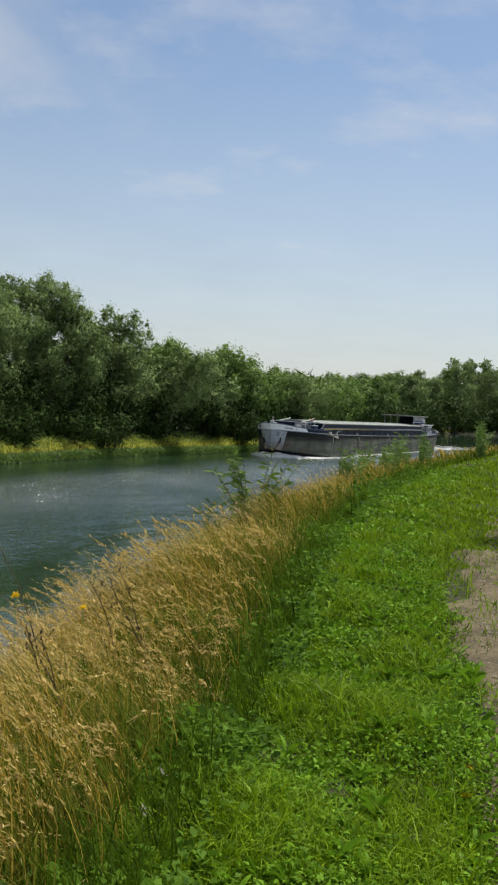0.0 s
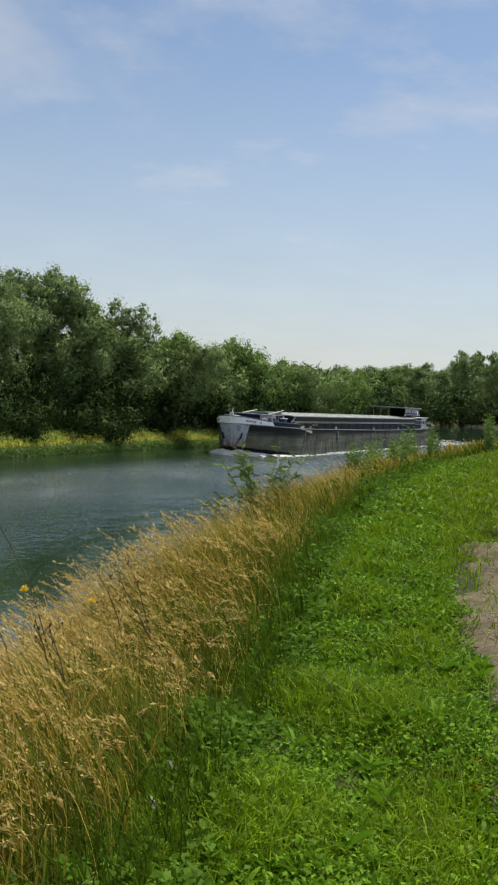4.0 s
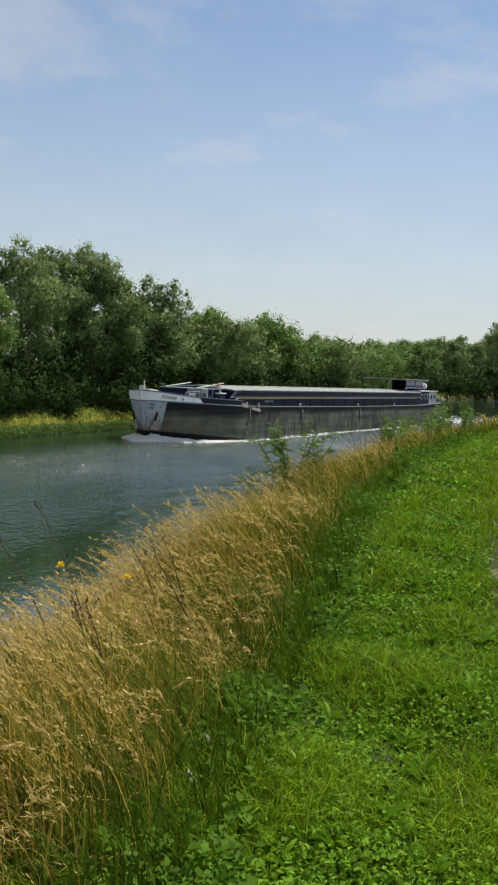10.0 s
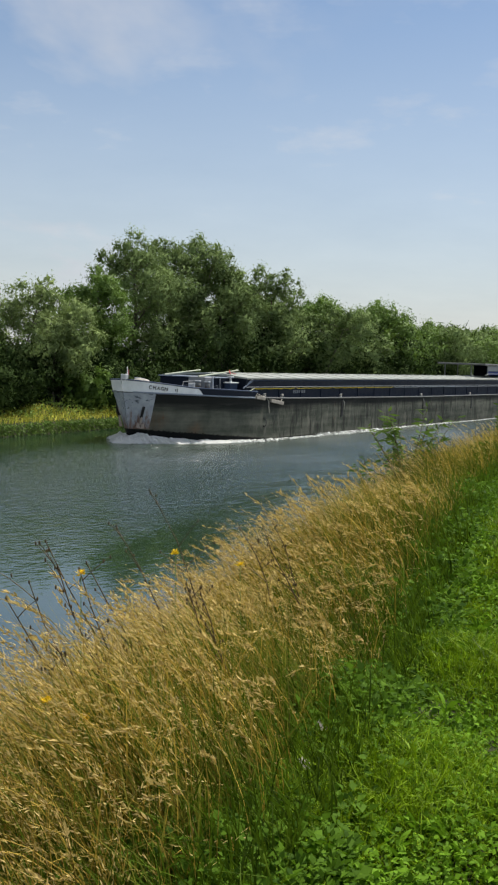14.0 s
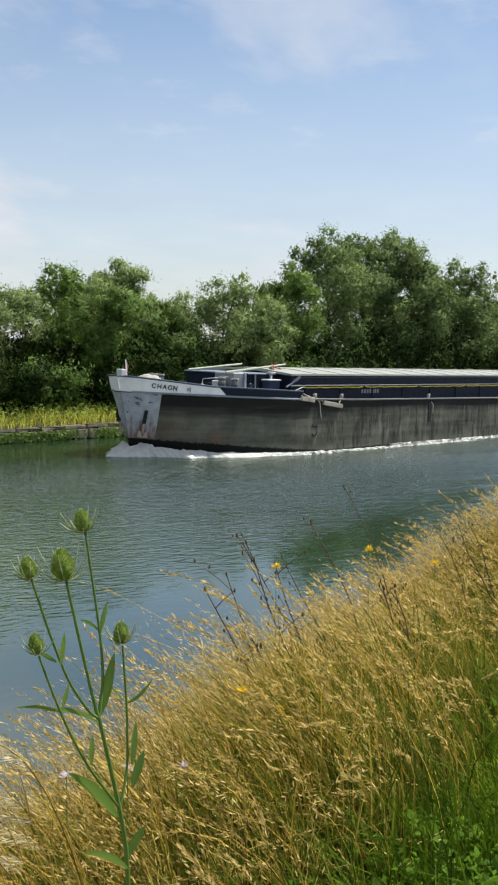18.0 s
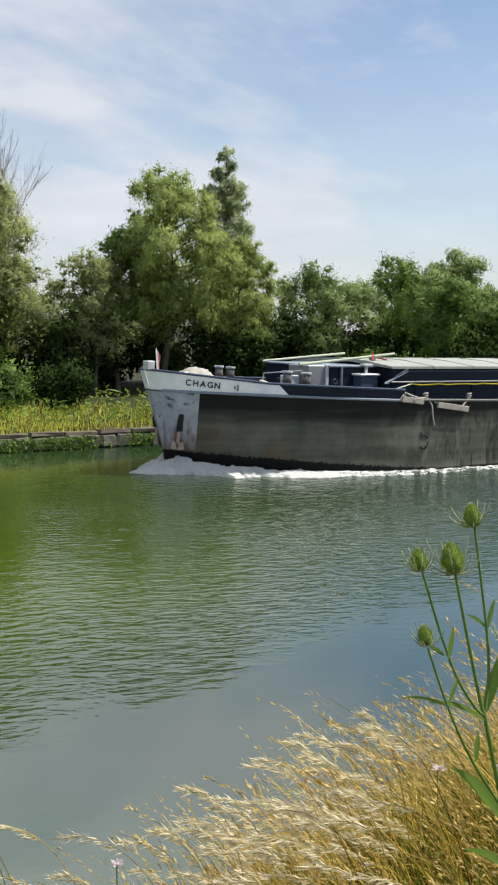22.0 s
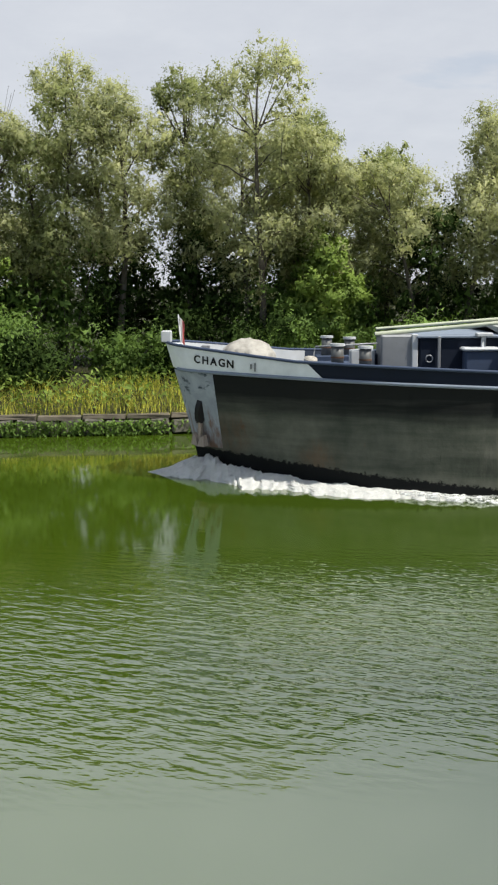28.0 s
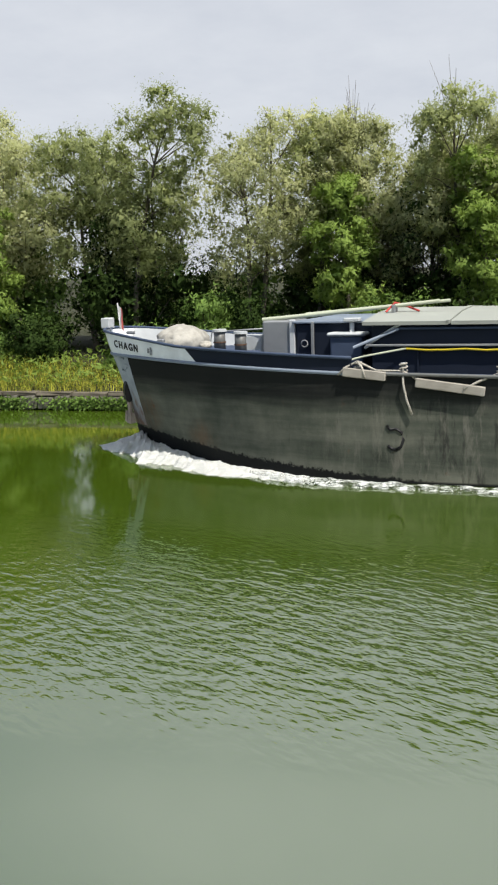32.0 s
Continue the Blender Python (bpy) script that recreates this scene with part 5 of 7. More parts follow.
# prow lamp box, flag and fittings
part("prow_box", box(-0.78, -0.56, -0.30, -0.02, 2.84, 3.08, 0.02), M_PALEPAINT, barge, "pale grey lamp box on the prow")
tube("flag_staff", [(-0.36, -0.1, 2.7), (-0.42, -0.1, 3.42)], 0.014, M_PALEPAINT, barge)
fv, fq = [], []
for a in range(5):
    for b_ in range(7):
        fv.append((-0.40 + a * 0.026 + 0.012 * math.sin(b_ * 1.4), -0.1 - 0.02 * math.sin(a * 1.7 + b_), 3.38 - b_ * 0.085 - a * 0.03))
for a in range(4):
    for b_ in range(6):
        fq.append((a * 7 + b_, a * 7 + b_ + 1, (a + 1) * 7 + b_ + 1, (a + 1) * 7 + b_))
part_np("flag", np.array(fv), np.array(fq), M_FLAG, barge, "small limp faded red and white flag", True)
part("fairlead", box(0.10, 0.28, -0.72, -0.60, 2.72, 2.80, 0.02), M_STEEL, barge)
part("deck_vent", box(1.0, 1.16, -0.98, -0.85, 2.4, 2.62, 0.02), M_STEEL, barge)
# deckhouse ahead of the hold
part("store_locker", box(3.75, 4.45, -1.55, -0.6, 2.0, 3.02, 0.03), M_STEEL, barge, "grey steel locker with scuffed paint")
part("locker_post", box(4.36, 4.48, -1.60, -1.5, 2.0, 3.04, 0.015), M_PALEPAINT, barge)
part("fore_house", box(4.5, 6.25, -1.6, 1.6, 1.95, 2.98, 0.04), M_NAVY, barge, "dark navy deckhouse")
part("house_edge", box(4.45, 6.3, -1.66, 1.66, 2.96, 3.01, 0.012), M_STRAKE, barge)
part("post", box(4.86, 4.92, -1.70, -1.64, 2.0, 3.0, 0.01), M_STEEL, barge)
tube("ring", [(4.70 + 0.07 * math.cos(a), -1.63, 2.55 + 0.07 * math.sin(a)) for a in np.linspace(0, 6.28, 13)], 0.014, M_STEEL, barge)
eng = part("engine_box", box(5.36, 6.02, -2.0, -1.62, 2.0, 2.72, 0.03), M_NAVYLIGHT, barge, "blue engine box with a pale lid")
part("lid", box(5.30, 6.08, -2.05, -1.60, 2.72, 2.79, 0.03), M_PALEPAINT, eng)
tube("exhaust", [(5.75, -1.75, 2.75), (5.75, -1.75, 3.02)], 0.05, M_PALEPAINT, eng)
part("exhaust_cap", box(5.60, 5.92, -1.86, -1.64, 3.0, 3.07, 0.015), M_PALEPAINT, eng)
tube("boom", [(3.65, -1.25, 3.03), (5.4, -1.2, 3.17), (7.4, -1.15, 3.36)], [0.045, 0.042, 0.035], M_POLE, barge, "pale wooden boom resting on the deckhouse")
tube("boom_far", [(3.9, 0.9, 3.05), (7.2, 1.0, 3.30)], 0.035, M_POLE, barge)
part("boom_rest", box(6.45, 6.52, -1.3, -1.05, 3.1, 3.30, 0.01), M_STEEL, barge)
tube("lashing", [(6.35, -1.35, 3.16), (6.5, -1.18, 3.34), (6.75, -1.0, 3.24), (7.0, -1.25, 3.17)], 0.022, M_RED, barge, "red lashing round the boom")
for k, (xx_, yy_) in enumerate(((3.15, -1.3), (3.3, -0.9))):
    part("deck_box", box(xx_, xx_ + 0.5, yy_, yy_ + 0.3, 2.2, 2.72 - 0.1 * k, 0.03), M_PALEPAINT if k == 0 else M_NAVY, barge)
tube("hand_rail", [(2.4, -1.2, 2.5), (2.45, -1.2, 2.78), (3.7, -1.35, 2.85)], 0.018, M_STEEL, barge)
tube("deck_davit", [(6.15, -2.25, 2.5), (6.5, -2.3, 2.75), (6.9, -2.35, 2.98)], 0.03, M_PALEPAINT, barge)

# timber fenders, mooring posts and ropes on the side
def fender(x0, z0, x1, z1, y):
    ln = math.hypot(x1 - x0, z1 - z0)
    f = part("fender_board", box(0, ln, -0.045, 0.045, -0.085, 0.085, 0.015), M_WOOD, barge, "grey weathered timber fender")
    f.matrix_basis = pose(x0, y, z0, 0, math.degrees(math.atan2(z0 - z1, x1 - x0)), 0)


fender(5.95, 2.12, 6.78, 2.03, -3.13)
fender(7.35, 1.93, 8.62, 1.77, -3.15)
for x in (6.19, 7.07, 8.87, 15.7, 27.8, 37.4, 50.0):
    z = float(deck_z(x))
    tube("mooring_post", [(x, -2.92, z - 0.05), (x, -2.92, z + 0.22)], 0.05, M_STEEL, barge)
    tube("rope_turns", [(x + 0.07 * math.cos(a), -2.92 + 0.07 * math.sin(a), z + 0.06 + 0.012 * a) for a in np.linspace(0, 12.5, 40)], 0.018, M_ROPE, barge, "", 5)
for pts in (((6.19, -2.96, 2.30), (6.0, -3.1, 2.2), (5.85, -3.12, 2.06)), ((6.19, -2.96, 2.30), (6.33, -3.14, 2.2), (6.40, -3.2, 2.02)), ((6.19, -2.96, 2.30), (6.6, -3.1, 2.14), (7.07, -2.96, 2.12), (7.55, -3.18, 1.90)), ((7.07, -2.96, 2.18), (7.12, -3.16, 1.9), (7.18, -3.14, 1.6), (7.28, -3.13, 1.32)), ((8.87, -2.96, 2.1), (8.5, -3.12, 1.95), (8.25, -3.2, 1.82)), ((15.7, -2.96, 1.95), (15.75, -3.15, 1.7), (15.8, -3.13, 1.3)), ((27.8, -2.96, 1.95), (27.8, -3.15, 1.6), (27.85, -3.13, 1.2))):
    tube("rope", pts, 0.022, M_ROPE, barge, "", 6)
# loaded-draught figure, worn, as plain strokes
for pts_ in (((6.78, 1.10), (6.84, 1.02), (6.96, 1.04), (7.06, 0.98), (7.10, 0.84), (7.05, 0.70), (6.95, 0.64)), ((6.95, 0.64), (6.86, 0.66), (6.80, 0.72))):
    tube("draught_mark", [(a_, -3.062, c_) for a_, c_ in pts_], 0.032, M_BLACK, barge, "", 6)
for x in (15.6, 27.9, 37.4):
    part("tyre_rub", box(x - 0.12, x + 0.12, -3.10, -3.068, 0.9, 1.75, 0.005), M_BLACK, barge)

# aft: accommodation, steering position and canopy
part("aft_house", box(48.2, 51.6, -2.1, 2.1, 1.8, 3.1, 0.05), M_NAVY, barge, "dark navy aft deckhouse")
part("stern_cabin", box(51.61, 54.2, -2.1, 2.1, 1.8, 3.085, 0.05), M_PALEPAINT, barge, "pale grey steel stern cabin")
part("aft_roof", box(48.0, 54.4, -2.25, 2.25, 3.09, 3.17, 0.02), M_PALEPAINT, barge)
for k in range(5):
    for side in (-1, 1):
        w_ = part("window", box(48.6 + k * 1.15, 49.3 + k * 1.15, side * 2.085, side * 2.13, 2.35, 2.85, 0.01), M_PALEPAINT, barge)
        part("pane", box(48.67 + k * 1.15, 49.23 + k * 1.15, side * 2.12, side * 2.145, 2.42, 2.78, 0.0), M_GLASS, w_)
for x in (44.6, 47.6, 51.0):
    for side in (-1, 1):
        part("canopy_post", box(x, x + 0.08, side * 1.75, side * 1.83, 3.0, 4.12, 0.01), M_STEEL, barge)
part("canopy", box(43.4, 51.6, -2.0, 2.0, 4.08, 4.22, 0.03), M_BOLLARD, barge, "flat dark grey canopy over the wheel stand")
for x in (44.75, 47.75):
    part("canopy_pane", box(x, x + 2.75, -1.78, -1.74, 3.62, 4.06, 0.01), M_STEEL, barge, "hazy grey plastic weather screen")
tube("canopy_rail", [(43.6, -1.95, 3.3), (44.6, -1.95, 3.42), (51.0, -1.95, 3.42)], 0.03, M_STEEL, barge)
part("canopy_blind", box(44.8, 50.9, -1.7, -1.66, 3.32, 3.61, 0.01), M_BLUECLOTH, barge, "blue cloth screen under the canopy")
part("wheel_stand", box(50.2, 51.4, -1.3, 1.3, 3.15, 4.1, 0.03), M_NAVY, barge)
bm = bmesh.new()
bmesh.ops.create_uvsphere(bm, u_segments=16, v_segments=10, radius=0.28)
dome = part("radar_dome", bm, M_WHITE, barge, "white radar dome", True)
dome.matrix_basis = pose(55.3, -0.56, 3.62)
tube("dome_post", [(55.3, -0.56, 2.0), (55.3, -0.56, 3.4)], 0.05, M_STEEL, barge)
part("stern_locker", box(54.6, 56.0, -1.4, 1.4, 2.0, 2.9, 0.04), M_PALEPAINT, barge)
for k in range(4):
    part("stern_box", box(54.7 + k * 0.36, 54.93 + k * 0.36, -1.7, -1.5, 2.1, 2.6 + 0.08 * (k % 2), 0.02), M_STEEL if k % 2 else M_WHITE, barge)
for x in (53.0, 54.1, 55.2, 56.3, 57.3):
    for side in (-1, 1):
        z = float(deck_z(x))
        y = float(half_beam(np.array(x), np.array(z))) * 0.96 * side
        tube("stanchion", [(x, y, z), (x, y, z + 0.62)], 0.018, M_STEEL, barge)

# ---- bow wave and wash, which travel with the barge ----


def foam_ridge(length, w0, w1, h0, h1, n, m_, seed, rag=0.3):
    """A heaped band of froth: a ragged height field tapering aft."""
    r = np.random.default_rng(seed)
    i, j = np.meshgrid(np.linspace(0, 1, n), np.linspace(-1, 1, m_), indexing="ij")
    width = (w0 * (1 - i) + w1 * i) * (1 + rag * np.array([noise.noise((k * 9.0, seed, 0)) for k in i[:, 0]]))[:, None]
    width = width * np.clip(i * 9 + 0.04, 0, 1)
    hh = (h0 * (1 - i) ** 2.6 + h1) * np.clip(1 - j ** 2, 0, 1) ** 0.7
    bump = np.array([[noise.noise((a * length * 3.1, b * 3.0, seed)) + 0.6 * noise.noise((a * length * 8.0, b * 8.0, seed + 5)) for a, b in zip(ra, rb2)] for ra, rb2 in zip(i, j)])
    z = hh * (1 + 0.38 * bump) - 0.03 - 0.05 * np.abs(j) ** 3
    x = i * length
    y = j * width / 2 * (1 + 0.25 * bump)
    return x, y, z, np.array([(a * m_ + b, (a + 1) * m_ + b, (a + 1) * m_ + b + 1, a * m_ + b + 1) for a in range(n - 1) for b in range(m_ - 1)])


bow_wave = tagged(new("bow_wave"), "white foaming bow wave pushed up by the barge", "foam")
for side in (-1, 1):
    n_, m_ = 190, 44
    s = np.linspace(-1.15, 5.2, n_)[:, None]
    t = np.linspace(0, 1, m_)[None]
    wd = np.interp(s, [-1.15, -0.7, 0.0, 1.0, 2.6, 5.2], [0.10, 0.62, 1.10, 1.20, 0.95, 0.45])
    hh = np.interp(s, [-1.15, -0.7, -0.25, 0.15, 1.0, 2.6, 5.2], [0.0, 0.10, 0.32, 0.46, 0.30, 0.15, 0.06])
    lump_ = np.array([[noise.noise((a * 2.4, b * 2.6, side)) + 0.6 * noise.noise((a * 6.5, b * 5.5, side + 9)) + 0.5 * noise.noise((a * 15, b * 12, 4)) + 0.35 * noise.noise((a * 34, b * 26, 2)) for b in t[0]] for a in s[:, 0]])
    rag_ = np.array([noise.noise((a * 3.0, 7.7, side)) + 0.6 * noise.noise((a * 9.0, 3.3, side)) for a in s[:, 0]])[:, None]
    Y = half_beam(np.maximum(s, 0.0), np.zeros_like(s)) * np.clip(s * 3, 0, 1) - 0.06 + wd * (1 + 0.3 * rag_) * t
    Z = hh * ((1 - t ** 1.7) ** 0.9 * (0.72 + 0.30 * lump_) + 0.16 * np.sin(np.pi * t) ** 2 * (1 + 0.9 * lump_)) - 0.03 * t ** 6
    Xb = np.broadcast_to(s, Z.shape) + 0.10 * lump_ * t
    a_, b_ = np.meshgrid(np.arange(n_ - 1), np.arange(m_ - 1), indexing="ij")
    q = np.stack([a_ * m_ + b_, (a_ + 1) * m_ + b_, (a_ + 1) * m_ + b_ + 1, a_ * m_ + b_ + 1], -1).reshape(-1, 4)
    part_np("bow_froth", np.stack([Xb, side * np.maximum(Y, 0), np.maximum(Z, -0.02) + 0.004], -1).reshape(-1, 3), q, M_FROTH, bow_wave, "", True)
    x, y, z, q = foam_ridge(15, 0.60, 0.40, 0.09, 0.06, 220, 12, 8 + side, 0.8)
    X = x + 3.9
    Y = side * (half_beam(X, np.zeros_like(X)) + 0.32 + 0.02 * x) + y
    part_np("side_froth", np.stack([X, Y, z], -1).reshape(-1, 3), q, M_FOAM, bow_wave, "", True)
    x, y, z, q = foam_ridge(45, 0.55, 0.48, 0.08, 0.06, 340, 8, 12 + side, 0.7)
    X = x + 12
    Y = side * (half_beam(X, np.zeros_like(X)) + 0.22) + y
    part_np("wash_line", np.stack([X, Y, z], -1).reshape(-1, 3), q, M_FOAM, bow_wave, "", True)
stern_wash = tagged(new("stern_wash"), "pale churned wash behind the barge's stern", "foam")
for k in range(7):
    x, y, z, q = foam_ridge(26 - 2 * (k % 3), 0.8, 0.4, 0.12, 0.05, 90, 8, 30 + k, 0.6)
    part_np("wash_streak", np.stack([x + 56.2 + 0.8 * (k % 2), y + (k - 3) * 1.0 + (k - 3) * 0.035 * x, z], -1).reshape(-1, 3), q, M_FOAM, stern_wash, "", True)


# ---- the near bank: lawn, dry grass, weeds ----
r = np.random.default_rng(71)


def near_points(rng, n, y0, y1, u0, u1, power):
    p, u = strip_points(rng, n, y0, y1, u0, u1, "near", power)
    return p, u


# mown verge: short blades, finer close to the path's bend where one stands
for y0, y1, n, wd, hh in ((-9, 2.4, 34000, 0.016, 0.125), (2.4, 6.5, 46000, 0.0075, 0.12), (6.5, 14, 32000, 0.012, 0.125), (14, 34, 18000, 0.022, 0.13), (34, 70, 6000, 0.055, 0.18)):
    p, u = near_points(r, n, y0, y1, -0.35, 1.85 if y0 < 6 else 2.4 if y0 < 30 else 4.5, 1.25)
    keep = r.uniform(size=n) < np.clip((np.interp(p[:, 1], [6, 9, 14, 19], [1.46, 1.58, 1.98, 2.4]) - u) * 4, 0.10, 1) if y0 < 30 else np.ones(n, bool)
    p = p[keep]
    patch = 0.45 + 1.0 * np.abs(np.sin(p[:, 0] * 2.6 + 1.3 * np.sin(p[:, 1] * 1.1)) * np.sin(p[:, 1] * 1.9))
    v, q, _ = ribbons(p, hh * patch * r.uniform(0.5, 1.4, len(p)), r.normal(size=(len(p), 2)) * 0.5, r.uniform(0.05, 0.7, len(p)), wd * r.uniform(0.6, 1.3, len(p)), 2, r)
    tagged(part_np("lawn", v, q, M_LAWN), "short bright green grass of the mown verge", "grass", kind="stuff")
# rough grass on the landward side of the path
p, u = near_points(r, 34000, -9, 22, 3.5, 9.0, 1.1)
v, q, _ = ribbons(p, r.uniform(0.08, 0.28, len(p)), r.normal(size=(len(p), 2)) * 0.5, r.uniform(0.05, 0.7, len(p)), 0.035 * r.uniform(0.6, 1.3, len(p)), 2, r)
tagged(part_np("rough_grass", v, q, M_LAWN), "longer green grass on the landward side of the path", "grass", kind="stuff")


def herb_clumps(r_, n, m_, y0, y1, u0, u1, leaf, rise, power=1.2):
    """Low mounds of broad leaves: n clumps of m_ leaves each, domed so that they shade one another."""
    c, _ = near_points(r_, n, y0, y1, u0, u1, power)
    grow = r_.uniform(0.35, 1.0, n) * (0.55 + 0.45 * np.sin(c[:, 0] * 3.1 + 2 * np.sin(c[:, 1] * 0.8)) * np.sin(c[:, 1] * 2.3 + 1.7 * np.sin(c[:, 0] * 1.4)) + 0.15)
    grow = np.clip(grow, 0.15, 1.1)
    rho, a = np.sqrt(r_.uniform(0, 1, (n, m_))), r_.uniform(0, 6.283, (n, m_))
    wide = (leaf * r_.uniform(2.0, 4.2, n))[:, None]
    out = np.stack([np.cos(a), np.sin(a)], -1)
    p = np.empty((n, m_, 3))
    p[..., :2] = c[:, None, :2] + out * (rho * wide)[..., None]
    p[..., 2] = c[:, None, 2] + (rise * grow)[:, None] * (1 - 0.75 * rho ** 2) * r_.uniform(0.55, 1.0, (n, m_))
    d = np.concatenate([out * rho[..., None] + r_.normal(size=(n, m_, 2)) * 0.45, r_.uniform(-0.25, 0.75, (n, m_, 1))], -1)
    size = leaf * r_.uniform(0.55, 1.5, (n, m_))
    up_ = np.concatenate([out * rho[..., None] * 0.6 + r_.normal(size=(n, m_, 2)) * 0.35, np.ones((n, m_, 1))], -1)
    return leaves(p.reshape(-1, 3), unit(d.reshape(-1, 3)), size.ravel(), size.ravel() * r_.uniform(0.5, 0.85, n * m_), r_, 0.22, up_.reshape(-1, 3))


# clover, plantain and other broad leaves in the verge, taller towards the slope
for y0, y1, n, m_, sz, rise in ((-8, 2.5, 400, 14, 0.05, 0.10), (2.5, 7, 3300, 17, 0.025, 0.12), (7, 15, 2300, 15, 0.036, 0.14), (15, 36, 800, 13, 0.07, 0.16)):
    v, q = herb_clumps(r, n, m_, y0, y1, -0.2, 1.55, sz, rise)
    tagged(part_np("clover", v, q, M_CLOVER), "clover and broad-leaved herbs in the verge", "herbs", kind="stuff")
for y0, y1, n, m_, sz, rise in ((2.5, 7, 1250, 22, 0.036, 0.30), (7, 16, 1150, 20, 0.048, 0.37), (16, 34, 500, 16, 0.08, 0.42)):
    v, q = herb_clumps(r, n, m_, y0, y1, -0.85, 0.42, sz, rise)
    tagged(part_np("border_herbs", v, q, M_HERB), "taller dark green herbs where verge and dry grass meet", "herbs", kind="stuff")

# tall dry grass on the slope, blown over by the wind
WIND = np.array([-0.42, -0.14])


def dry_height(p, u):
    patch = 0.78 + 0.22 * np.sin(p[:, 1] * 0.8 + 1.2 * np.sin(p[:, 0] * 1.5))
    return patch * np.interp(u, [-3.4, -2.4, -1.4, -0.5, 0.2], [0.55, 0.75, 0.80, 0.72, 0.46]) * np.interp(p[:, 1], [-1.0, 0.2, 1.6, 3.0, 5.0, 8.0], [0.5, 0.4, 0.5, 0.90, 1.14, 1.05])


for y0, y1, n, wd, seg in ((-9, 1.0, 15000, 0.011, 3), (1.0, 7, 17000, 0.0046, 4), (7, 16, 14000, 0.0068, 4), (16, 40, 11000, 0.013, 3), (40, 90, 5000, 0.035, 3)):
    p, u = near_points(r, n, y0, y1, -3.3, 0.15, 1.15)
    keep = r.uniform(size=n) < np.clip((0.18 - u) * 2.4, 0, 1) * np.clip(0.8 + 0.5 * np.sin(p[:, 1] * 1.1 + 2 * np.sin(p[:, 0] * 1.3)), 0.25, 1)
    p, u = p[keep], u[keep]
    n2 = len(p)
    h = dry_height(p, u) * r.uniform(0.55, 1.2, n2)
    lean = WIND * r.uniform(0.05, 1.1, (n2, 1)) + r.normal(size=(n2, 2)) * 0.18
    v, q, c = ribbons(p, h, lean, r.uniform(0.05, 0.5, n2), wd * r.uniform(0.7, 1.4, n2), seg, r, 0.6)
    tagged(part_np("dry_grass", v, q, M_DRY), "tall straw-coloured dry grass leaning in the wind", "grass", kind="stuff")
    # seed heads: small husks along the upper part of the stalk
    c = c[r.uniform(size=n2) < 0.6]
    n2 = len(c)
    top, prev = c[:, -1], c[:, -2]
    d = top - prev
    d /= np.linalg.norm(d, axis=1, keepdims=True)
    droop = d + np.array([-0.35, -0.15, -0.55])
    droop /= np.linalg.norm(droop, axis=1, keepdims=True)
    parts_ = []
    k = 3 if y0 < 0 else 12 if y0 < 5 else 4 if y0 < 10 else 2
    for s in range(k):
        pt = top + ((s / k) - 0.7) * d * 0.13 + droop * 0.05 * (s / k) ** 2 + r.normal(size=(n2, 3)) * 0.006
        dd = d * 0.9 + droop * 0.6 + r.normal(size=(n2, 3)) * 0.13
        dd /= np.linalg.norm(dd, axis=1, keepdims=True)
        ln = r.uniform(0.015, 0.030, n2) * (1 if y0 < 5 else 1.4 if y0 < 10 else 3.0)
        parts_.append(leaves(pt, dd, ln, ln * 0.11 + wd * 0.45, r, 0.1))
    v, q = join_arrays(parts_)
    tagged(part_np("seed_heads", v, q, M_DRYHEAD), "pale feathery seed heads of the dry grass", "grass", kind="stuff")
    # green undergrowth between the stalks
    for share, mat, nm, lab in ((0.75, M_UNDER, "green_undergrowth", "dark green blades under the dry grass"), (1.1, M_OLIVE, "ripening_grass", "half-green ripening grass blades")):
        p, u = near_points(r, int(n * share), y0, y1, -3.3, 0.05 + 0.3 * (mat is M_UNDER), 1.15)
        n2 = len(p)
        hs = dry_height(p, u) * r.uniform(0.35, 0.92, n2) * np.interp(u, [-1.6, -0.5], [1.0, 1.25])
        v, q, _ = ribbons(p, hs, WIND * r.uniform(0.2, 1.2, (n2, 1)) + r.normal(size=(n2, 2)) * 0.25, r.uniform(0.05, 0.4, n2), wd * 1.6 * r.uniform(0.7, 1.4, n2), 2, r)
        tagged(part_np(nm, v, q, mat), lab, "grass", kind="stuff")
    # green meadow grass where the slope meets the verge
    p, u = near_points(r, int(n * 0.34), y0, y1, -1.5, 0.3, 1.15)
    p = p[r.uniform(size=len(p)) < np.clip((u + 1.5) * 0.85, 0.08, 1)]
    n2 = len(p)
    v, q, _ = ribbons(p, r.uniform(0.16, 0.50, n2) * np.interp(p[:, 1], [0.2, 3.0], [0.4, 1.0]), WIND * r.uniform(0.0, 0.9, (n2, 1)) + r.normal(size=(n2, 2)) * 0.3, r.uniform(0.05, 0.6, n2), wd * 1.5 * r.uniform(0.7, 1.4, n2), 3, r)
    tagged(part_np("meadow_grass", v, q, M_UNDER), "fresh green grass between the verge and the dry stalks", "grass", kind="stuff")


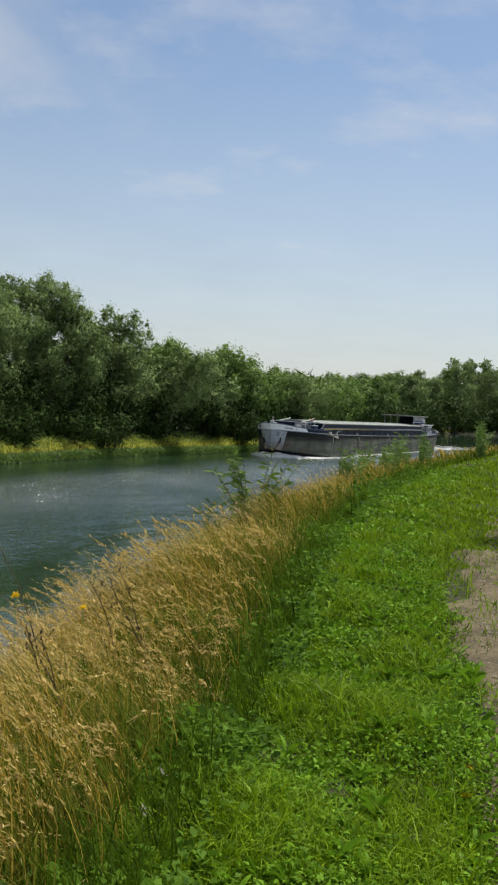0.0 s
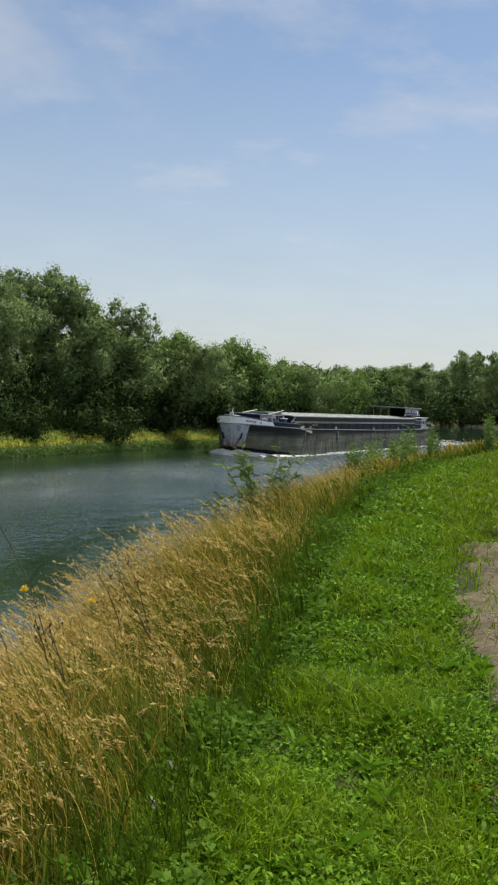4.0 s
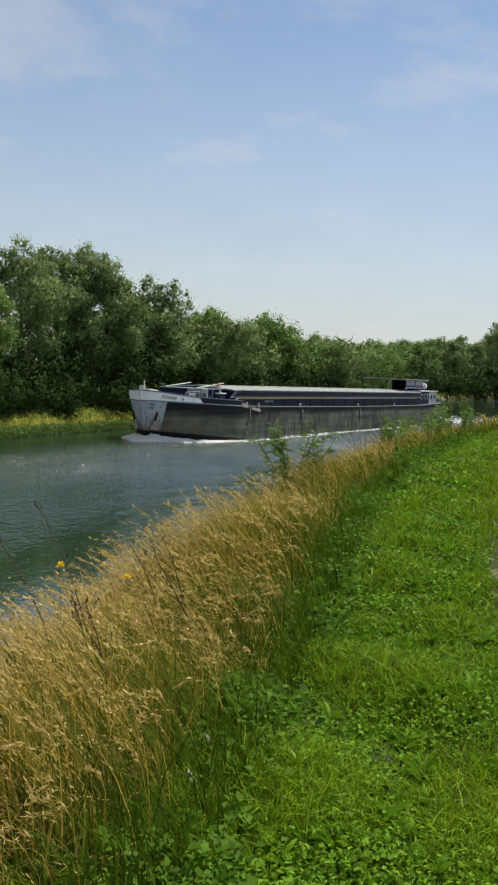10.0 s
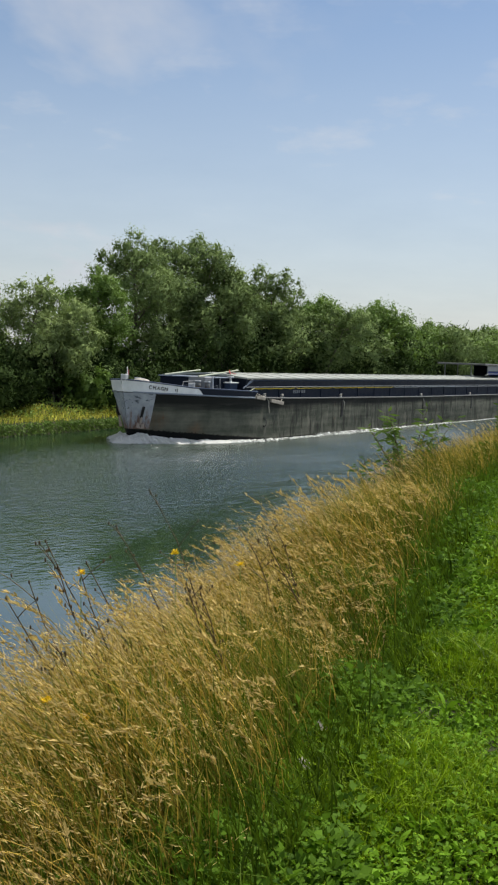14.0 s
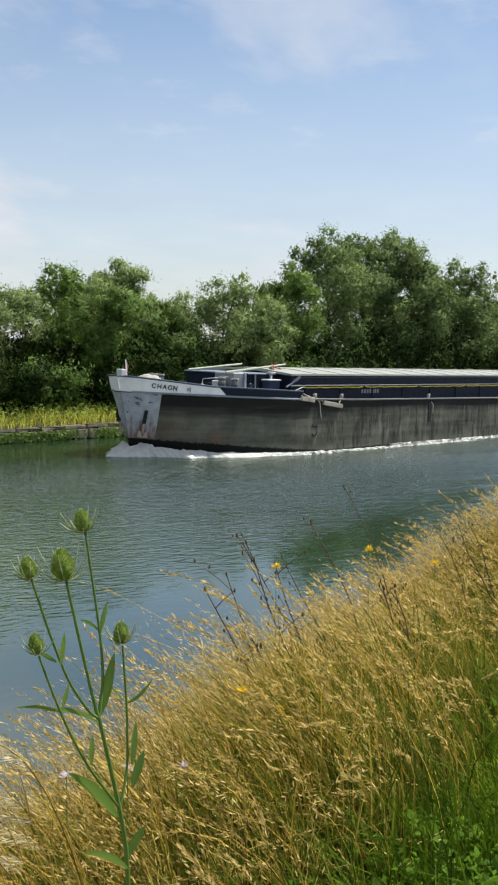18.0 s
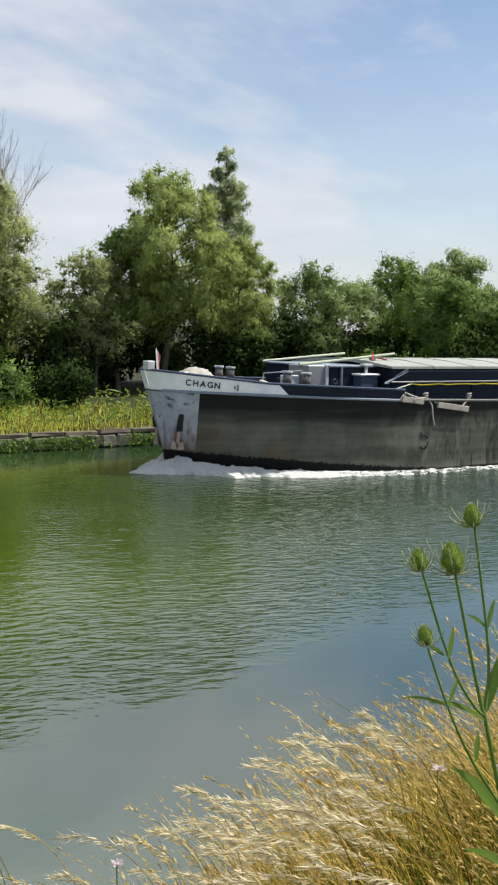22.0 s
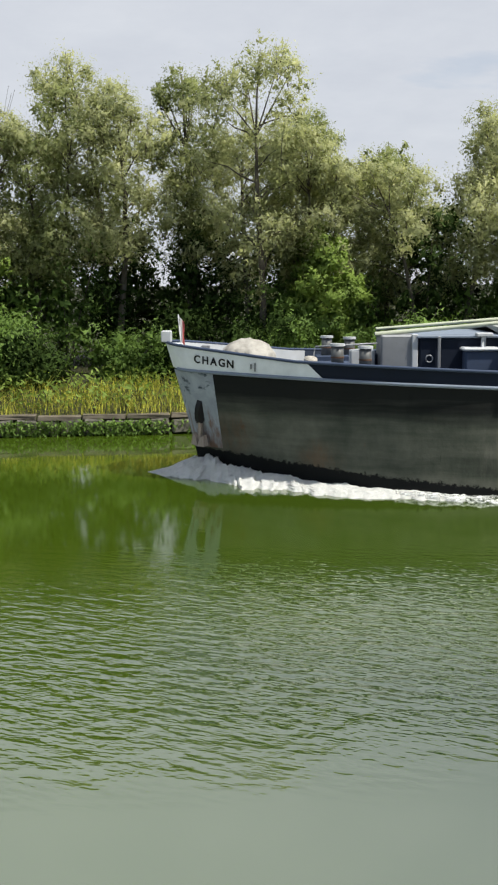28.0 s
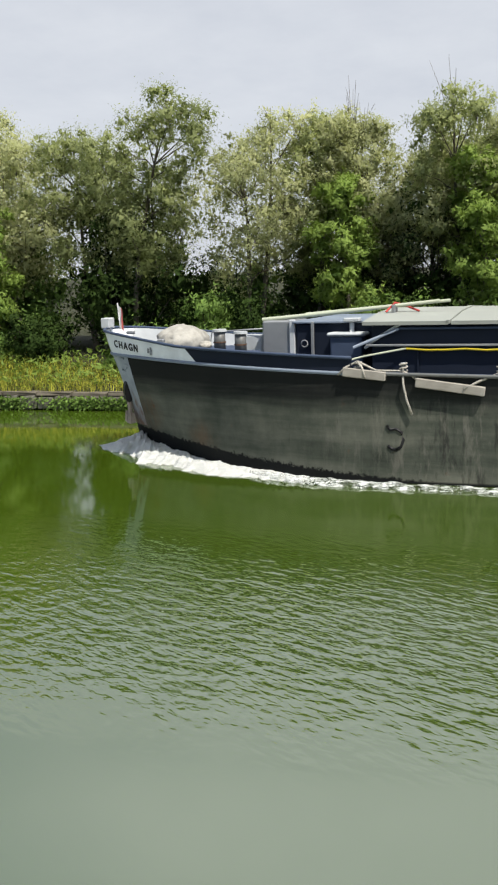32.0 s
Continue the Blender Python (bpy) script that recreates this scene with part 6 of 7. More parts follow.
# fine pale bent grass, thickest on the outer side of the slope
rf_ = np.random.default_rng(151)
for y0, y1, n, wd in ((1.2, 7, 9500, 0.0023), (7, 16, 5200, 0.0034), (16, 36, 3600, 0.0062)):
    p, u = near_points(rf_, n, y0, y1, -3.3, -0.7, 1.15)
    keep = rf_.uniform(size=n) < np.clip(-0.35 * u, 0.25, 1)
    p, u = p[keep], u[keep]
    n2 = len(p)
    v, q, c = ribbons(p, dry_height(p, u) * rf_.uniform(0.85, 1.22, n2), WIND * rf_.uniform(0.3, 1.3, (n2, 1)) + rf_.normal(size=(n2, 2)) * 0.16, rf_.uniform(0.1, 0.5, n2), wd * rf_.uniform(0.7, 1.3, n2), 4, rf_, 0.6)
    top, d = c[:, -1], unit(c[:, -1] - c[:, -2])
    sprays = [(v, q)]
    for k in range(9):
        pt = top - d * (0.012 * k + 0.01 * rf_.uniform(size=(n2, 1))) + rf_.normal(size=(n2, 3)) * 0.012
        dd = unit(d + rf_.normal(size=(n2, 3)) * 0.35)
        ln = rf_.uniform(0.018, 0.034, n2) * (1 + p[:, 1] / 20)
        sprays.append(leaves(pt, dd, ln, ln * 0.06 + wd * 0.4, rf_, 0.1))
    v, q = join_arrays(sprays)
    tagged(part_np("bent_grass", v, q, M_BENT), "fine pale pinkish bent grass with airy seed sprays", "grass", kind="stuff")

# nodding panicles that stand above the rest of the dry grass
rn = np.random.default_rng(141)
p, u = near_points(rn, 1300, 1.8, 11, -3.0, 0.15, 1.2)
keep = rn.uniform(size=len(p)) < np.clip(0.75 - 0.5 * u, 0.3, 1)
p, u = p[keep], u[keep]
straws_, husks_ = [], []
tall = dry_height(p, u) * rn.uniform(0.85, 1.3, len(p))
for at_, hh_ in zip(p, tall):
    w_ = np.append(WIND * rn.uniform(0.2, 1.0) + rn.normal(size=2) * 0.16, 0.0) * hh_
    nod = np.append(unit(WIND + rn.normal(size=2) * 0.2), 0.0)
    t_ = np.linspace(0, 1, 8)[:, None]
    path_ = at_ + w_ * t_ ** 1.6 + np.array([0, 0, 1.0]) * hh_ * t_
    bend = np.clip((t_ - 0.72) / 0.28, 0, 1)
    ln_ = rn.uniform(0.05, 0.11)
    path_ = path_ + nod * ln_ * bend ** 1.5 - np.array([0, 0, 1.0]) * ln_ * rn.uniform(0.7, 1.3) * bend ** 2.2
    thick = 1 + at_[1] / 14
    straws_.append(tube_arrays(path_, np.linspace(0.0017, 0.0008, 8) * thick, 3))
    n_ = 26
    s_ = 1 - rn.uniform(0, 1, n_) ** 1.2 * 0.24
    q_ = np.stack([np.interp(s_, t_[:, 0], path_[:, c_]) for c_ in range(3)], 1)
    tan_ = unit(path_[-1] - path_[-3])
    dv = unit(tan_ + rn.normal(size=(n_, 3)) * 0.32)
    ln = rn.uniform(0.012, 0.026, n_) * thick
    husks_.append(leaves(q_ + rn.normal(size=(n_, 3)) * 0.003, dv, ln, ln * 0.27, rn, 0.1))
v, q = join_arrays(straws_)
tagged(part_np("panicle_stalks", v, q, M_DRY), "thin straw stalks above the dry grass", "grass", kind="stuff")
v, q = join_arrays(husks_)
tagged(part_np("nodding_panicles", v, q, M_DRYHEAD), "pale nodding seed panicles of the tall grass", "grass", kind="stuff")


# ---- movement ----
COURSE = [(0, 2.04, 89.80, 21.37), (2, 0.25, 83.59, 21.25), (4, -1.67, 77.47, 21.41), (6, -3.70, 71.41, 21.73), (8, -5.80, 65.39, 22.09), (10, -7.93, 59.38, 22.42), (12, -10.06, 53.37, 22.62), (14, -12.15, 47.34, 22.63), (16, -14.17, 41.28, 22.37), (18, -16.09, 35.17, 21.80), (20, -17.88, 29.01, 20.88), (22, -19.50, 22.79, 19.57), (24, -20.92, 16.51, 17.85), (26, -22.12, 10.17, 15.71), (28, -23.07, 3.76, 13.16), (30, -23.74, -2.70, 10.20), (32, -24.10, -9.20, 6.85)]


SWAY = [(0, -2.8), (8, -3.2), (14, -3.4), (15.5, -4.0), (16, -4.1), (16.5, -3.8), (17, -0.7), (17.5, -1.0), (18, -2.5), (18.5, -3.3), (19, -2.6), (19.5, -4.5), (20, -4.6), (20.5, -2.4), (21, -4.1), (21.5, -3.6), (22, -2.1), (23, -2.6), (26, -3.0), (32, -2.8)]


def motions():
    for thing in (barge, bow_wave, stern_wash):
        rows = []
        for t, x, y, a in COURSE:
            late = float(np.interp(t, [10, 18, 32], [0.0, 0.12, 0.15]))
            rows.append((t, pose(x + late * math.sin(radians(a)), y + late * math.cos(radians(a)), 0, 0, 0, 90 - a)))
        walk(thing, rows)
    # the teasel sways in the wind
    walk(teasel, [(t, pose(*TEASEL_AT, 0, lean, TEASEL_TURN)) for t, lean in SWAY])




# ---- plants that stand out on the near bank ----
def stalk(points, r0, r1, sides=5):
    p = np.array(points, dtype=float)
    t = np.linspace(0, len(p) - 1, 4 * len(p))
    path = np.stack([np.interp(t, np.arange(len(p)), p[:, k]) for k in range(3)], 1)
    ker = np.array([0.25, 0.5, 0.25])
    for _ in range(3):
        path[1:-1] = path[:-2] * ker[0] + path[1:-1] * ker[1] + path[2:] * ker[2]
    return tube_arrays(path, np.linspace(r0, r1, len(path)), sides)


def blade_leaf(base, tip, width, sag, seed):
    """A long pointed leaf with a raised midrib, as a strip of quads."""
    r_ = np.random.default_rng(seed)
    base, tip = np.array(base, float), np.array(tip, float)
    t = np.linspace(0, 1, 8)
    mid = base + np.outer(t, tip - base) + np.outer(np.sin(t * np.pi), np.array([0, 0, sag]))
    d = tip - base
    s = np.cross(d, np.array([0.3, 0.8, 0.6]) + r_.normal(size=3) * 0.3)
    s /= np.linalg.norm(s)
    w = width * np.sin(np.clip(t * 0.93 + 0.07, 0, 1) * np.pi) ** 0.8
    upv = np.cross(s, d / np.linalg.norm(d))
    v = np.stack([mid - s * w[:, None] / 2 + upv * w[:, None] * 0.2, mid, mid + s * w[:, None] / 2 + upv * w[:, None] * 0.2], 1).reshape(-1, 3)
    i, j = np.meshgrid(np.arange(7), np.arange(2), indexing="ij")
    q = np.stack([i * 3 + j, i * 3 + j + 1, (i + 1) * 3 + j + 1, (i + 1) * 3 + j], -1).reshape(-1, 4)
    return v, q


def teasel_head(parent, at, size, axis, seed):
    """An egg-shaped head of packed bracts, with long curved spikes under it."""
    r_ = np.random.default_rng(seed)
    head = part("head", bmesh.new(), M_TEASELHEAD, parent, "bristly green egg-shaped teasel head")
    me = head.data
    n = 420
    i = np.arange(n) + 0.5
    z = 1 - 2 * i / n
    a = i * 2.39996
    rad = np.sqrt(1 - z * z) * (1 - 0.22 * z)
    pts = np.stack([rad * np.cos(a) * 0.30, rad * np.sin(a) * 0.30, z * 0.52], 1) * size
    dv = np.stack([rad * np.cos(a), rad * np.sin(a), z * 0.5 + 0.75], 1) + r_.normal(size=(n, 3)) * 0.12
    dv /= np.linalg.norm(dv, axis=1, keepdims=True)
    ln = size * 0.17 * r_.uniform(0.8, 1.3, n)
    lv = leaves(pts, dv, ln, ln * 0.42, r_, 0.2)
    core_t = np.linspace(-1, 1, 9)
    core = tube_arrays(np.stack([0 * core_t, 0 * core_t, core_t * 0.49 * size], 1), 0.29 * size * np.sqrt(np.clip(1 - core_t ** 2, 0.01, 1)) * (1 - 0.22 * core_t), 10)
    v, q = join_arrays([core, lv])
    nm = mesh_np("head", v, q, M_TEASELHEAD)
    head.data = nm
    bpy.data.meshes.remove(me)
    head.matrix_basis = Matrix.Translation(at) @ Vector(axis).to_track_quat("Z", "Y").to_matrix().to_4x4()
    sp = []
    for k in range(11):
        b = k * 0.571 + r_.uniform(-0.2, 0.2)
        rr = size * r_.uniform(0.6, 1.2)
        t = np.linspace(0, 1, 6)
        sp.append(tube_arrays(np.stack([np.cos(b) * rr * t, np.sin(b) * rr * t, size * (-0.5 - 0.12 * np.sin(t * 2.2) + 0.95 * t ** 2.0 * r_.uniform(0.4, 1.4))], 1), np.linspace(0.0026, 0.0010, 6), 4))
    for k in range(5):
        b = k * 1.26
        t = np.linspace(0, 1, 4)
        sp.append(tube_arrays(np.stack([np.cos(b) * size * 0.1 * t, np.sin(b) * size * 0.1 * t, size * (0.45 + 0.28 * t)], 1), np.linspace(0.0014, 0.0004, 4), 4))
    v, q = join_arrays(sp)
    tagged(part_np("bract_ring", v, q, M_SPIKE, head, "pale curved bracts round the head"), kind="stuff")


# the big teasel: local x runs to the right as one faces it from the verge, z up
U = 0.00080
teasel = tagged(new("teasel"), "tall green teasel with five bristly heads among dry grass", "plant")
TEASEL_AT, TEASEL_TURN = (-1.056, 2.369, 2.192), 23.4


def tp(a, b, depth=0.0):
    return ((a - 415) * U, depth, (1170 - b) * U + 0.53)


J, K = tp(335, 720), tp(392, 1010)
stems_ = {
    "main_stem": ([(0.0, 0.0, -0.1), tp(415, 1170), K, tp(365, 870), J], 0.0065, 0.0052),
    "head_stem": ([J, tp(325, 690), tp(290, 520), tp(245, 285)], 0.0052, 0.0036),
    "right_stem": ([J, tp(348, 610, 0.03), tp(343, 500, 0.05), tp(325, 350, 0.06), tp(300, 155, 0.07)], 0.0042, 0.0030),
    "left_stem": ([J, tp(310, 695, -0.02), tp(250, 590, -0.04), tp(200, 440, -0.05), tp(150, 262, -0.06)], 0.0042, 0.0030),
    "low_left_stem": ([K, tp(310, 860, -0.05), tp(260, 750, -0.07), tp(215, 630, -0.08), tp(170, 485, -0.09)], 0.0040, 0.0028),
    "low_right_stem": ([K, tp(418, 900, 0.04), tp(418, 700, 0.05), tp(408, 515, 0.06)], 0.0040, 0.0028),
}
for nm, (pts, r0, r1) in stems_.items():
    v, q = stalk(pts, r0, r1, 7)
    part_np("stem", v, q, M_TEASEL, teasel, "", True)
for k, (a, b, dep, sz, ax) in enumerate(((292, 122, 0.07, 0.048, (-0.1, 0, 1)), (236, 242, 0.0, 0.066, (-0.14, 0, 1)), (140, 232, -0.06, 0.046, (-0.1, 0, 1)), (162, 450, -0.09, 0.042, (-0.15, 0, 1)), (405, 476, 0.06, 0.046, (-0.02, 0, 1)))):
    teasel_head(teasel, tp(a, b, dep), sz, ax, 40 + k)
for k, (a, b, c, d, wd, sg, dep) in enumerate(((335, 722, 165, 672, 0.030, 0.012, -0.03), (335, 720, 385, 520, 0.028, -0.01, 0.02), (343, 462, 364, 375, 0.014, 0.0, 0.05), (340, 465, 275, 430, 0.010, 0.005, 0.05), (235, 664, 95, 630, 0.010, 0.008, -0.08), (412, 692, 335, 615, 0.011, 0.0, 0.05), (420, 696, 500, 630, 0.011, -0.01, 0.05), (385, 1010, 240, 850, 0.040, 0.01, -0.05), (385, 1015, 300, 960, 0.03, -0.01, 0.05), (430, 965, 470, 850, 0.022, 0.0, 0.04), (430, 890, 445, 755, 0.018, 0.0, 0.04), (412, 1180, 275, 1115, 0.035, 0.01, -0.04), (415, 1185, 470, 1090, 0.03, 0.0, 0.03), (215, 520, 165, 480, 0.013, 0.0, -0.05), (228, 530, 244, 420, 0.012, 0.0, -0.05), (232, 655, 258, 560, 0.010, 0.0, -0.08), (310, 845, 318, 745, 0.013, 0.0, -0.04))):
    v, q = blade_leaf(tp(a, b, dep), tp(c, d, dep * 1.4), wd, sg, 60 + k)
    part_np("leaf", v, q, M_TEASEL, teasel)
teasel.matrix_basis = pose(*TEASEL_AT, 0, 0, TEASEL_TURN)


# dark branching weeds with small buds
def weed(az, el, d, height, seed, lean=0.75):
    r_ = np.random.default_rng(seed)
    x, y = polar(az, d)
    thing = tagged(new("dry_weed"), "thin dark branching weed with small brown buds", "weed", "weeds on the near bank")
    top = 4.0 + d * math.tan(radians(el))
    base_z = min(top - 0.4, float(near_z(np.array(x), np.array(y))))
    hh = top - base_z
    side = Vector((math.cos(radians(az)), math.sin(radians(az)), 0))
    thing.matrix_basis = pose(x + side.x * lean * hh * 0.5, y + side.y * lean * hh * 0.5, base_z, 0, 0, az)
    t = np.linspace(0, 1, 7)
    main = np.stack([-lean * hh * 0.5 * t ** 1.3 + 0.02 * np.sin(t * 9 + seed), 0.03 * np.sin(t * 5), hh * t], 1)
    wood, buds = [tube_arrays(main, np.linspace(0.0062, 0.0022, 7), 5)], [main[-1]]
    for k in range(6):
        s = r_.uniform(0.5, 0.97)
        st_ = np.array([np.interp(s, t, main[:, c]) for c in range(3)])
        ln = hh * r_.uniform(0.06, 0.17)
        sg = -1 if r_.uniform() < 0.85 else 1
        e = np.array([sg * ln * r_.uniform(0.4, 0.9), r_.normal() * 0.04, ln * r_.uniform(0.5, 1.0)])
        u = np.linspace(0, 1, 4)[:, None]
        br = st_ + e * u + np.array([0, 0, 0.15 * ln]) * u * (1 - u)
        wood.append(tube_arrays(br, np.linspace(0.0026, 0.0012, 4), 4))
        buds.append(br[-1])
        if r_.uniform() < 0.6:
            buds.append(br[2] + np.array([0.01, 0, 0.012]))
    v, q = join_arrays(wood)
    part_np("stalk", v, q, M_STALK, thing, "", True)
    bl = []
    for b in buds:
        tt = np.linspace(-1, 1, 5)
        bl.append(tube_arrays(b + np.stack([0 * tt, 0 * tt, tt * 0.010], 1), 0.0048 * np.sqrt(np.clip(1 - tt ** 2, 0.05, 1)), 6))
    v, q = join_arrays(bl)
    tagged(part_np("bud_spray", v, q, M_STALK, thing), kind="stuff")


for k, (az, el, d) in enumerate(((18.4, -9.9, 5.2), (19.4, -12.0, 4.6), (17.0, -11.3, 4.9), (10.5, -12.5, 4.8), (12.8, -7.8, 6.0), (14.7, -9.2, 5.6), (16.2, -11.0, 5.0), (7.0, -8.9, 6.4), (18.1, -11.2, 4.4), (11.3, -12.0, 5.0), (6.6, -8.7, 6.6), (8.2, -9.0, 6.5), (20.3, -12.8, 4.2))):
    weed(az, el, d, 1.0, 700 + k)


# leafy shoots by the water
def leafy_shoot(x, y, height, spread, n, seed, mat, label, leaf=0.14, name="leafy_shoot"):
    r_ = np.random.default_rng(seed)
    thing = tagged(new(name), label, "plant")
    z = float(near_z(np.array(x), np.array(y)))
    thing.matrix_basis = pose(x, y, z)
    pts, dirs_ = [], []
    for k in range(n):
        a = r_.uniform(0, 6.28)
        e = np.array([math.cos(a) * spread * r_.uniform(0.2, 1), math.sin(a) * spread * r_.uniform(0.2, 1), height * r_.uniform(0.6, 1.0)])
        u = np.linspace(0, 1, 9)[:, None]
        pth = e * np.concatenate([u ** 1.3, u ** 1.3, u], 1)
        part_np("stem", *tube_arrays(pth, np.linspace(0.010, 0.003, 9), 5), M_STALK if name == "sapling" else M_TEASEL, thing, "", True)
        for s in np.linspace(0.2, 1, 30):
            b = np.array([np.interp(s, u[:, 0], pth[:, c]) for c in range(3)])
            an = r_.uniform(0, 6.28)
            pts.append(b)
            dirs_.append((math.cos(an), math.sin(an), r_.uniform(-0.3, 0.7)))
    dirs_ = np.array(dirs_)
    dirs_ /= np.linalg.norm(dirs_, axis=1, keepdims=True)
    ln = leaf * r_.uniform(0.6, 1.3, len(pts))
    v, q = leaves(np.array(pts), dirs_, ln, ln * 0.27, r_, 0.2)
    part_np("foliage", v, q, mat, thing)


x, y = polar(-0.8, 16.5)
leafy_shoot(x - 0.1, y, 1.6, 0.8, 16, 801, M_GREEN, "young leafy sapling that leans over the water", 0.15, "sapling")
x, y = polar(0.7, 16.0)
leafy_shoot(x - 0.15, y, 1.15, 0.5, 7, 802, M_GREEN, "low leafy sapling shoot at the water's edge", 0.13, "sapling")
rw2 = np.random.default_rng(88)
for k in range(24):
    az = -5.0 - 4.8 * rw2.uniform()
    d = float(np.interp(-az, [5, 8, 10.5], [25, 32, 44])) * rw2.uniform(0.92, 1.1)
    x, y = polar(az, d)
    leafy_shoot(x, y, rw2.uniform(0.8, 1.5), 0.30, 5, 810 + k, M_GREEN, "tall leafy weed above the bank grass", 0.15, "tall_weed")
for k in range(6):
    x, y = polar(-12.0 - 1.0 * rw2.uniform(), 46 + 4 * rw2.uniform())
    leafy_shoot(x, y, rw2.uniform(1.2, 2.0), 0.35, 5, 830 + k, M_GREEN, "tall leafy weed above the bank grass", 0.2, "tall_weed")


# small flowers
def flower(az, el, d, size, mat, label, seed, droopy=False):
    r_ = np.random.default_rng(seed)
    x, y = polar(az, d)
    z = 4.0 + d * math.tan(radians(el))
    g0 = float(near_z(np.array(x), np.array(y)))
    thing = tagged(new("wild_flower"), label, "flower")
    thing.matrix_basis = pose(x, y, min(g0, z - 0.05))
    top = z - min(g0, z - 0.05)
    v, q = tube_arrays(np.array([(0.03, 0, 0), (0.01, 0, top * 0.6), (0, 0, top)]), 0.002, 5)
    part_np("stem", v, q, M_TEASEL, thing, "", True)
    n = 26
    a = np.arange(n) * 2.4
    dv = np.stack([np.cos(a), np.sin(a), r_.uniform(0.1, 1.0, n)], 1)
    dv /= np.linalg.norm(dv, axis=1, keepdims=True)
    v, q = leaves(np.tile([[0, 0, top]], (n, 1)) + r_.normal(size=(n, 3)) * size * 0.1, dv, np.full(n, size * 0.55), np.full(n, size * 0.2), r_, 0.1)
    part_np("petals", v, q, mat, thing)


for k, (az, el, d) in enumerate(((0.75, -18.6, 4.65), (0.9, -18.3, 4.72), (-12.7, -17.6, 5.0), (-12.7, -19.0, 4.7), (-10.7, -16.1, 5.6), (-11.4, -15.9, 5.7), (-7.0, -23.4, 3.85), (-1.5, -6.6, 13.5), (11.7, -10.5, 5.4), (8.2, -11.0, 6.0), (16.7, -11.6, 4.8), (18.4, -18.1, 3.9), (16.3, -19.0, 3.9))):
    flower(az, el, d, 0.045, M_YELLOW, "small yellow hawkweed flower in the grass", 900 + k)
for k, (az, el, d) in enumerate(((3.6, -19.0, 4.5), (3.4, -19.2, 4.45), (4.4, -20.9, 4.1), (4.2, -21.2, 4.05), (14.6, -18.5, 4.4), (11.4, -18.0, 4.5), (24.6, -22.0, 3.2), (21.5, -21.9, 3.3), (9.0, -21.5, 4.0), (27.9, -22.3, 3.1), (45.5, -27.0, 2.9))):
    flower(az, el, d, 0.035, M_PINK, "pale clover or scabious flower in the grass", 930 + k)

# pebbles of the towpath, and the flat stone at its edge
r = np.random.default_rng(95)
n = 2600
yv = r.uniform(3, 14.5, n)
xv = edge_x(yv) + np.interp(yv, [6, 9, 14, 19], [1.62, 1.76, 2.3, 3.0]) + r.uniform(0, 1, n) * 1.3
cube_v = np.array([(-1, -1, -1), (1, -1, -1), (1, 1, -1), (-1, 1, -1), (-0.6, -0.6, 1), (0.6, -0.6, 1), (0.6, 0.6, 1), (-0.6, 0.6, 1)]) * 0.5
cube_q = np.array([(4, 5, 6, 7), (0, 1, 5, 4), (1, 2, 6, 5), (2, 3, 7, 6), (3, 0, 4, 7)])
sz = r.uniform(0.006, 0.018, n) * (1 + yv / 25)
ang = r.uniform(0, 6.28, n)
c, s = np.cos(ang), np.sin(ang)
loc = cube_v[None] * (sz[:, None, None] * np.stack([r.uniform(0.8, 1.6, n), r.uniform(0.7, 1.2, n), r.uniform(0.5, 0.8, n)], 1)[:, None])
px_ = loc[..., 0] * c[:, None] - loc[..., 1] * s[:, None] + xv[:, None]
py_ = loc[..., 0] * s[:, None] + loc[..., 1] * c[:, None] + yv[:, None]
pz_ = loc[..., 2] + (near_z(xv, yv) + 0.048)[:, None]
pv = np.stack([px_, py_, pz_], -1).reshape(-1, 3)
pq = ((np.arange(n) * 8)[:, None, None] + cube_q[None]).reshape(-1, 4)
tagged(part_np("path_pebbles", pv, pq, M_PEBBLE), "small grey and brown pebbles on the towpath", "gravel", kind="stuff")
# grass that grows over the path
p, u = strip_points(r, 17000, 3, 26, 1.35, 3.9, "near", 1.1)
keep = np.sin(p[:, 0] * 2.7 + np.sin(p[:, 1] * 1.3)) + np.sin(p[:, 1] * 1.7) + np.where(p[:, 1] > 13, 1.8, 0.85) + r.normal(size=len(p)) * 0.5 > 0.7
p = p[keep]
v, q, _ = ribbons(p + np.array([0, 0, 0.02]), r.uniform(0.03, 0.11, len(p)), r.normal(size=(len(p), 2)) * 0.5, r.uniform(0.05, 0.5, len(p)), 0.006 + 0.0007 * p[:, 1], 2, r)
tagged(part_np("path_grass", v, q, M_LAWN), "tufts of grass growing through the towpath", "grass", kind="stuff")
p, u = strip_points(r, 34000, 13.0, 70, 1.2, 7, "near", 1.7)
v, q, _ = ribbons(p, r.uniform(0.06, 0.16, len(p)), r.normal(size=(len(p), 2)) * 0.5, r.uniform(0.05, 0.5, len(p)), 0.010 + 0.0012 * p[:, 1], 2, r)
tagged(part_np("far_verge", v, q, M_LAWN), "short green grass of the verge in the distance", "grass", kind="stuff")

# the tree beside the towpath whose shade falls across it
tree(7.5, 18.9, 2.4, 11.0, 2.2, 1200, M_GREEN, "green roadside tree beside the towpath", 6000, 0.13, 0.1, 1, 0.62)

# unseen trees added landward of the towpath, behind one's back, to hold back sky light
rt = np.random.default_rng(1300)
for k in range(13):
    tree(14.5 + rt.uniform(-1.5, 2.5), -44 + k * 6.2 + rt.uniform(-1.2, 1.2), 2.4, rt.uniform(11.5, 14.5), 8.0, 1301 + k, M_GREEN, "broad green tree, unseen, added to block sky light", 2600, 0.42, 0.1, 1, 0.12)


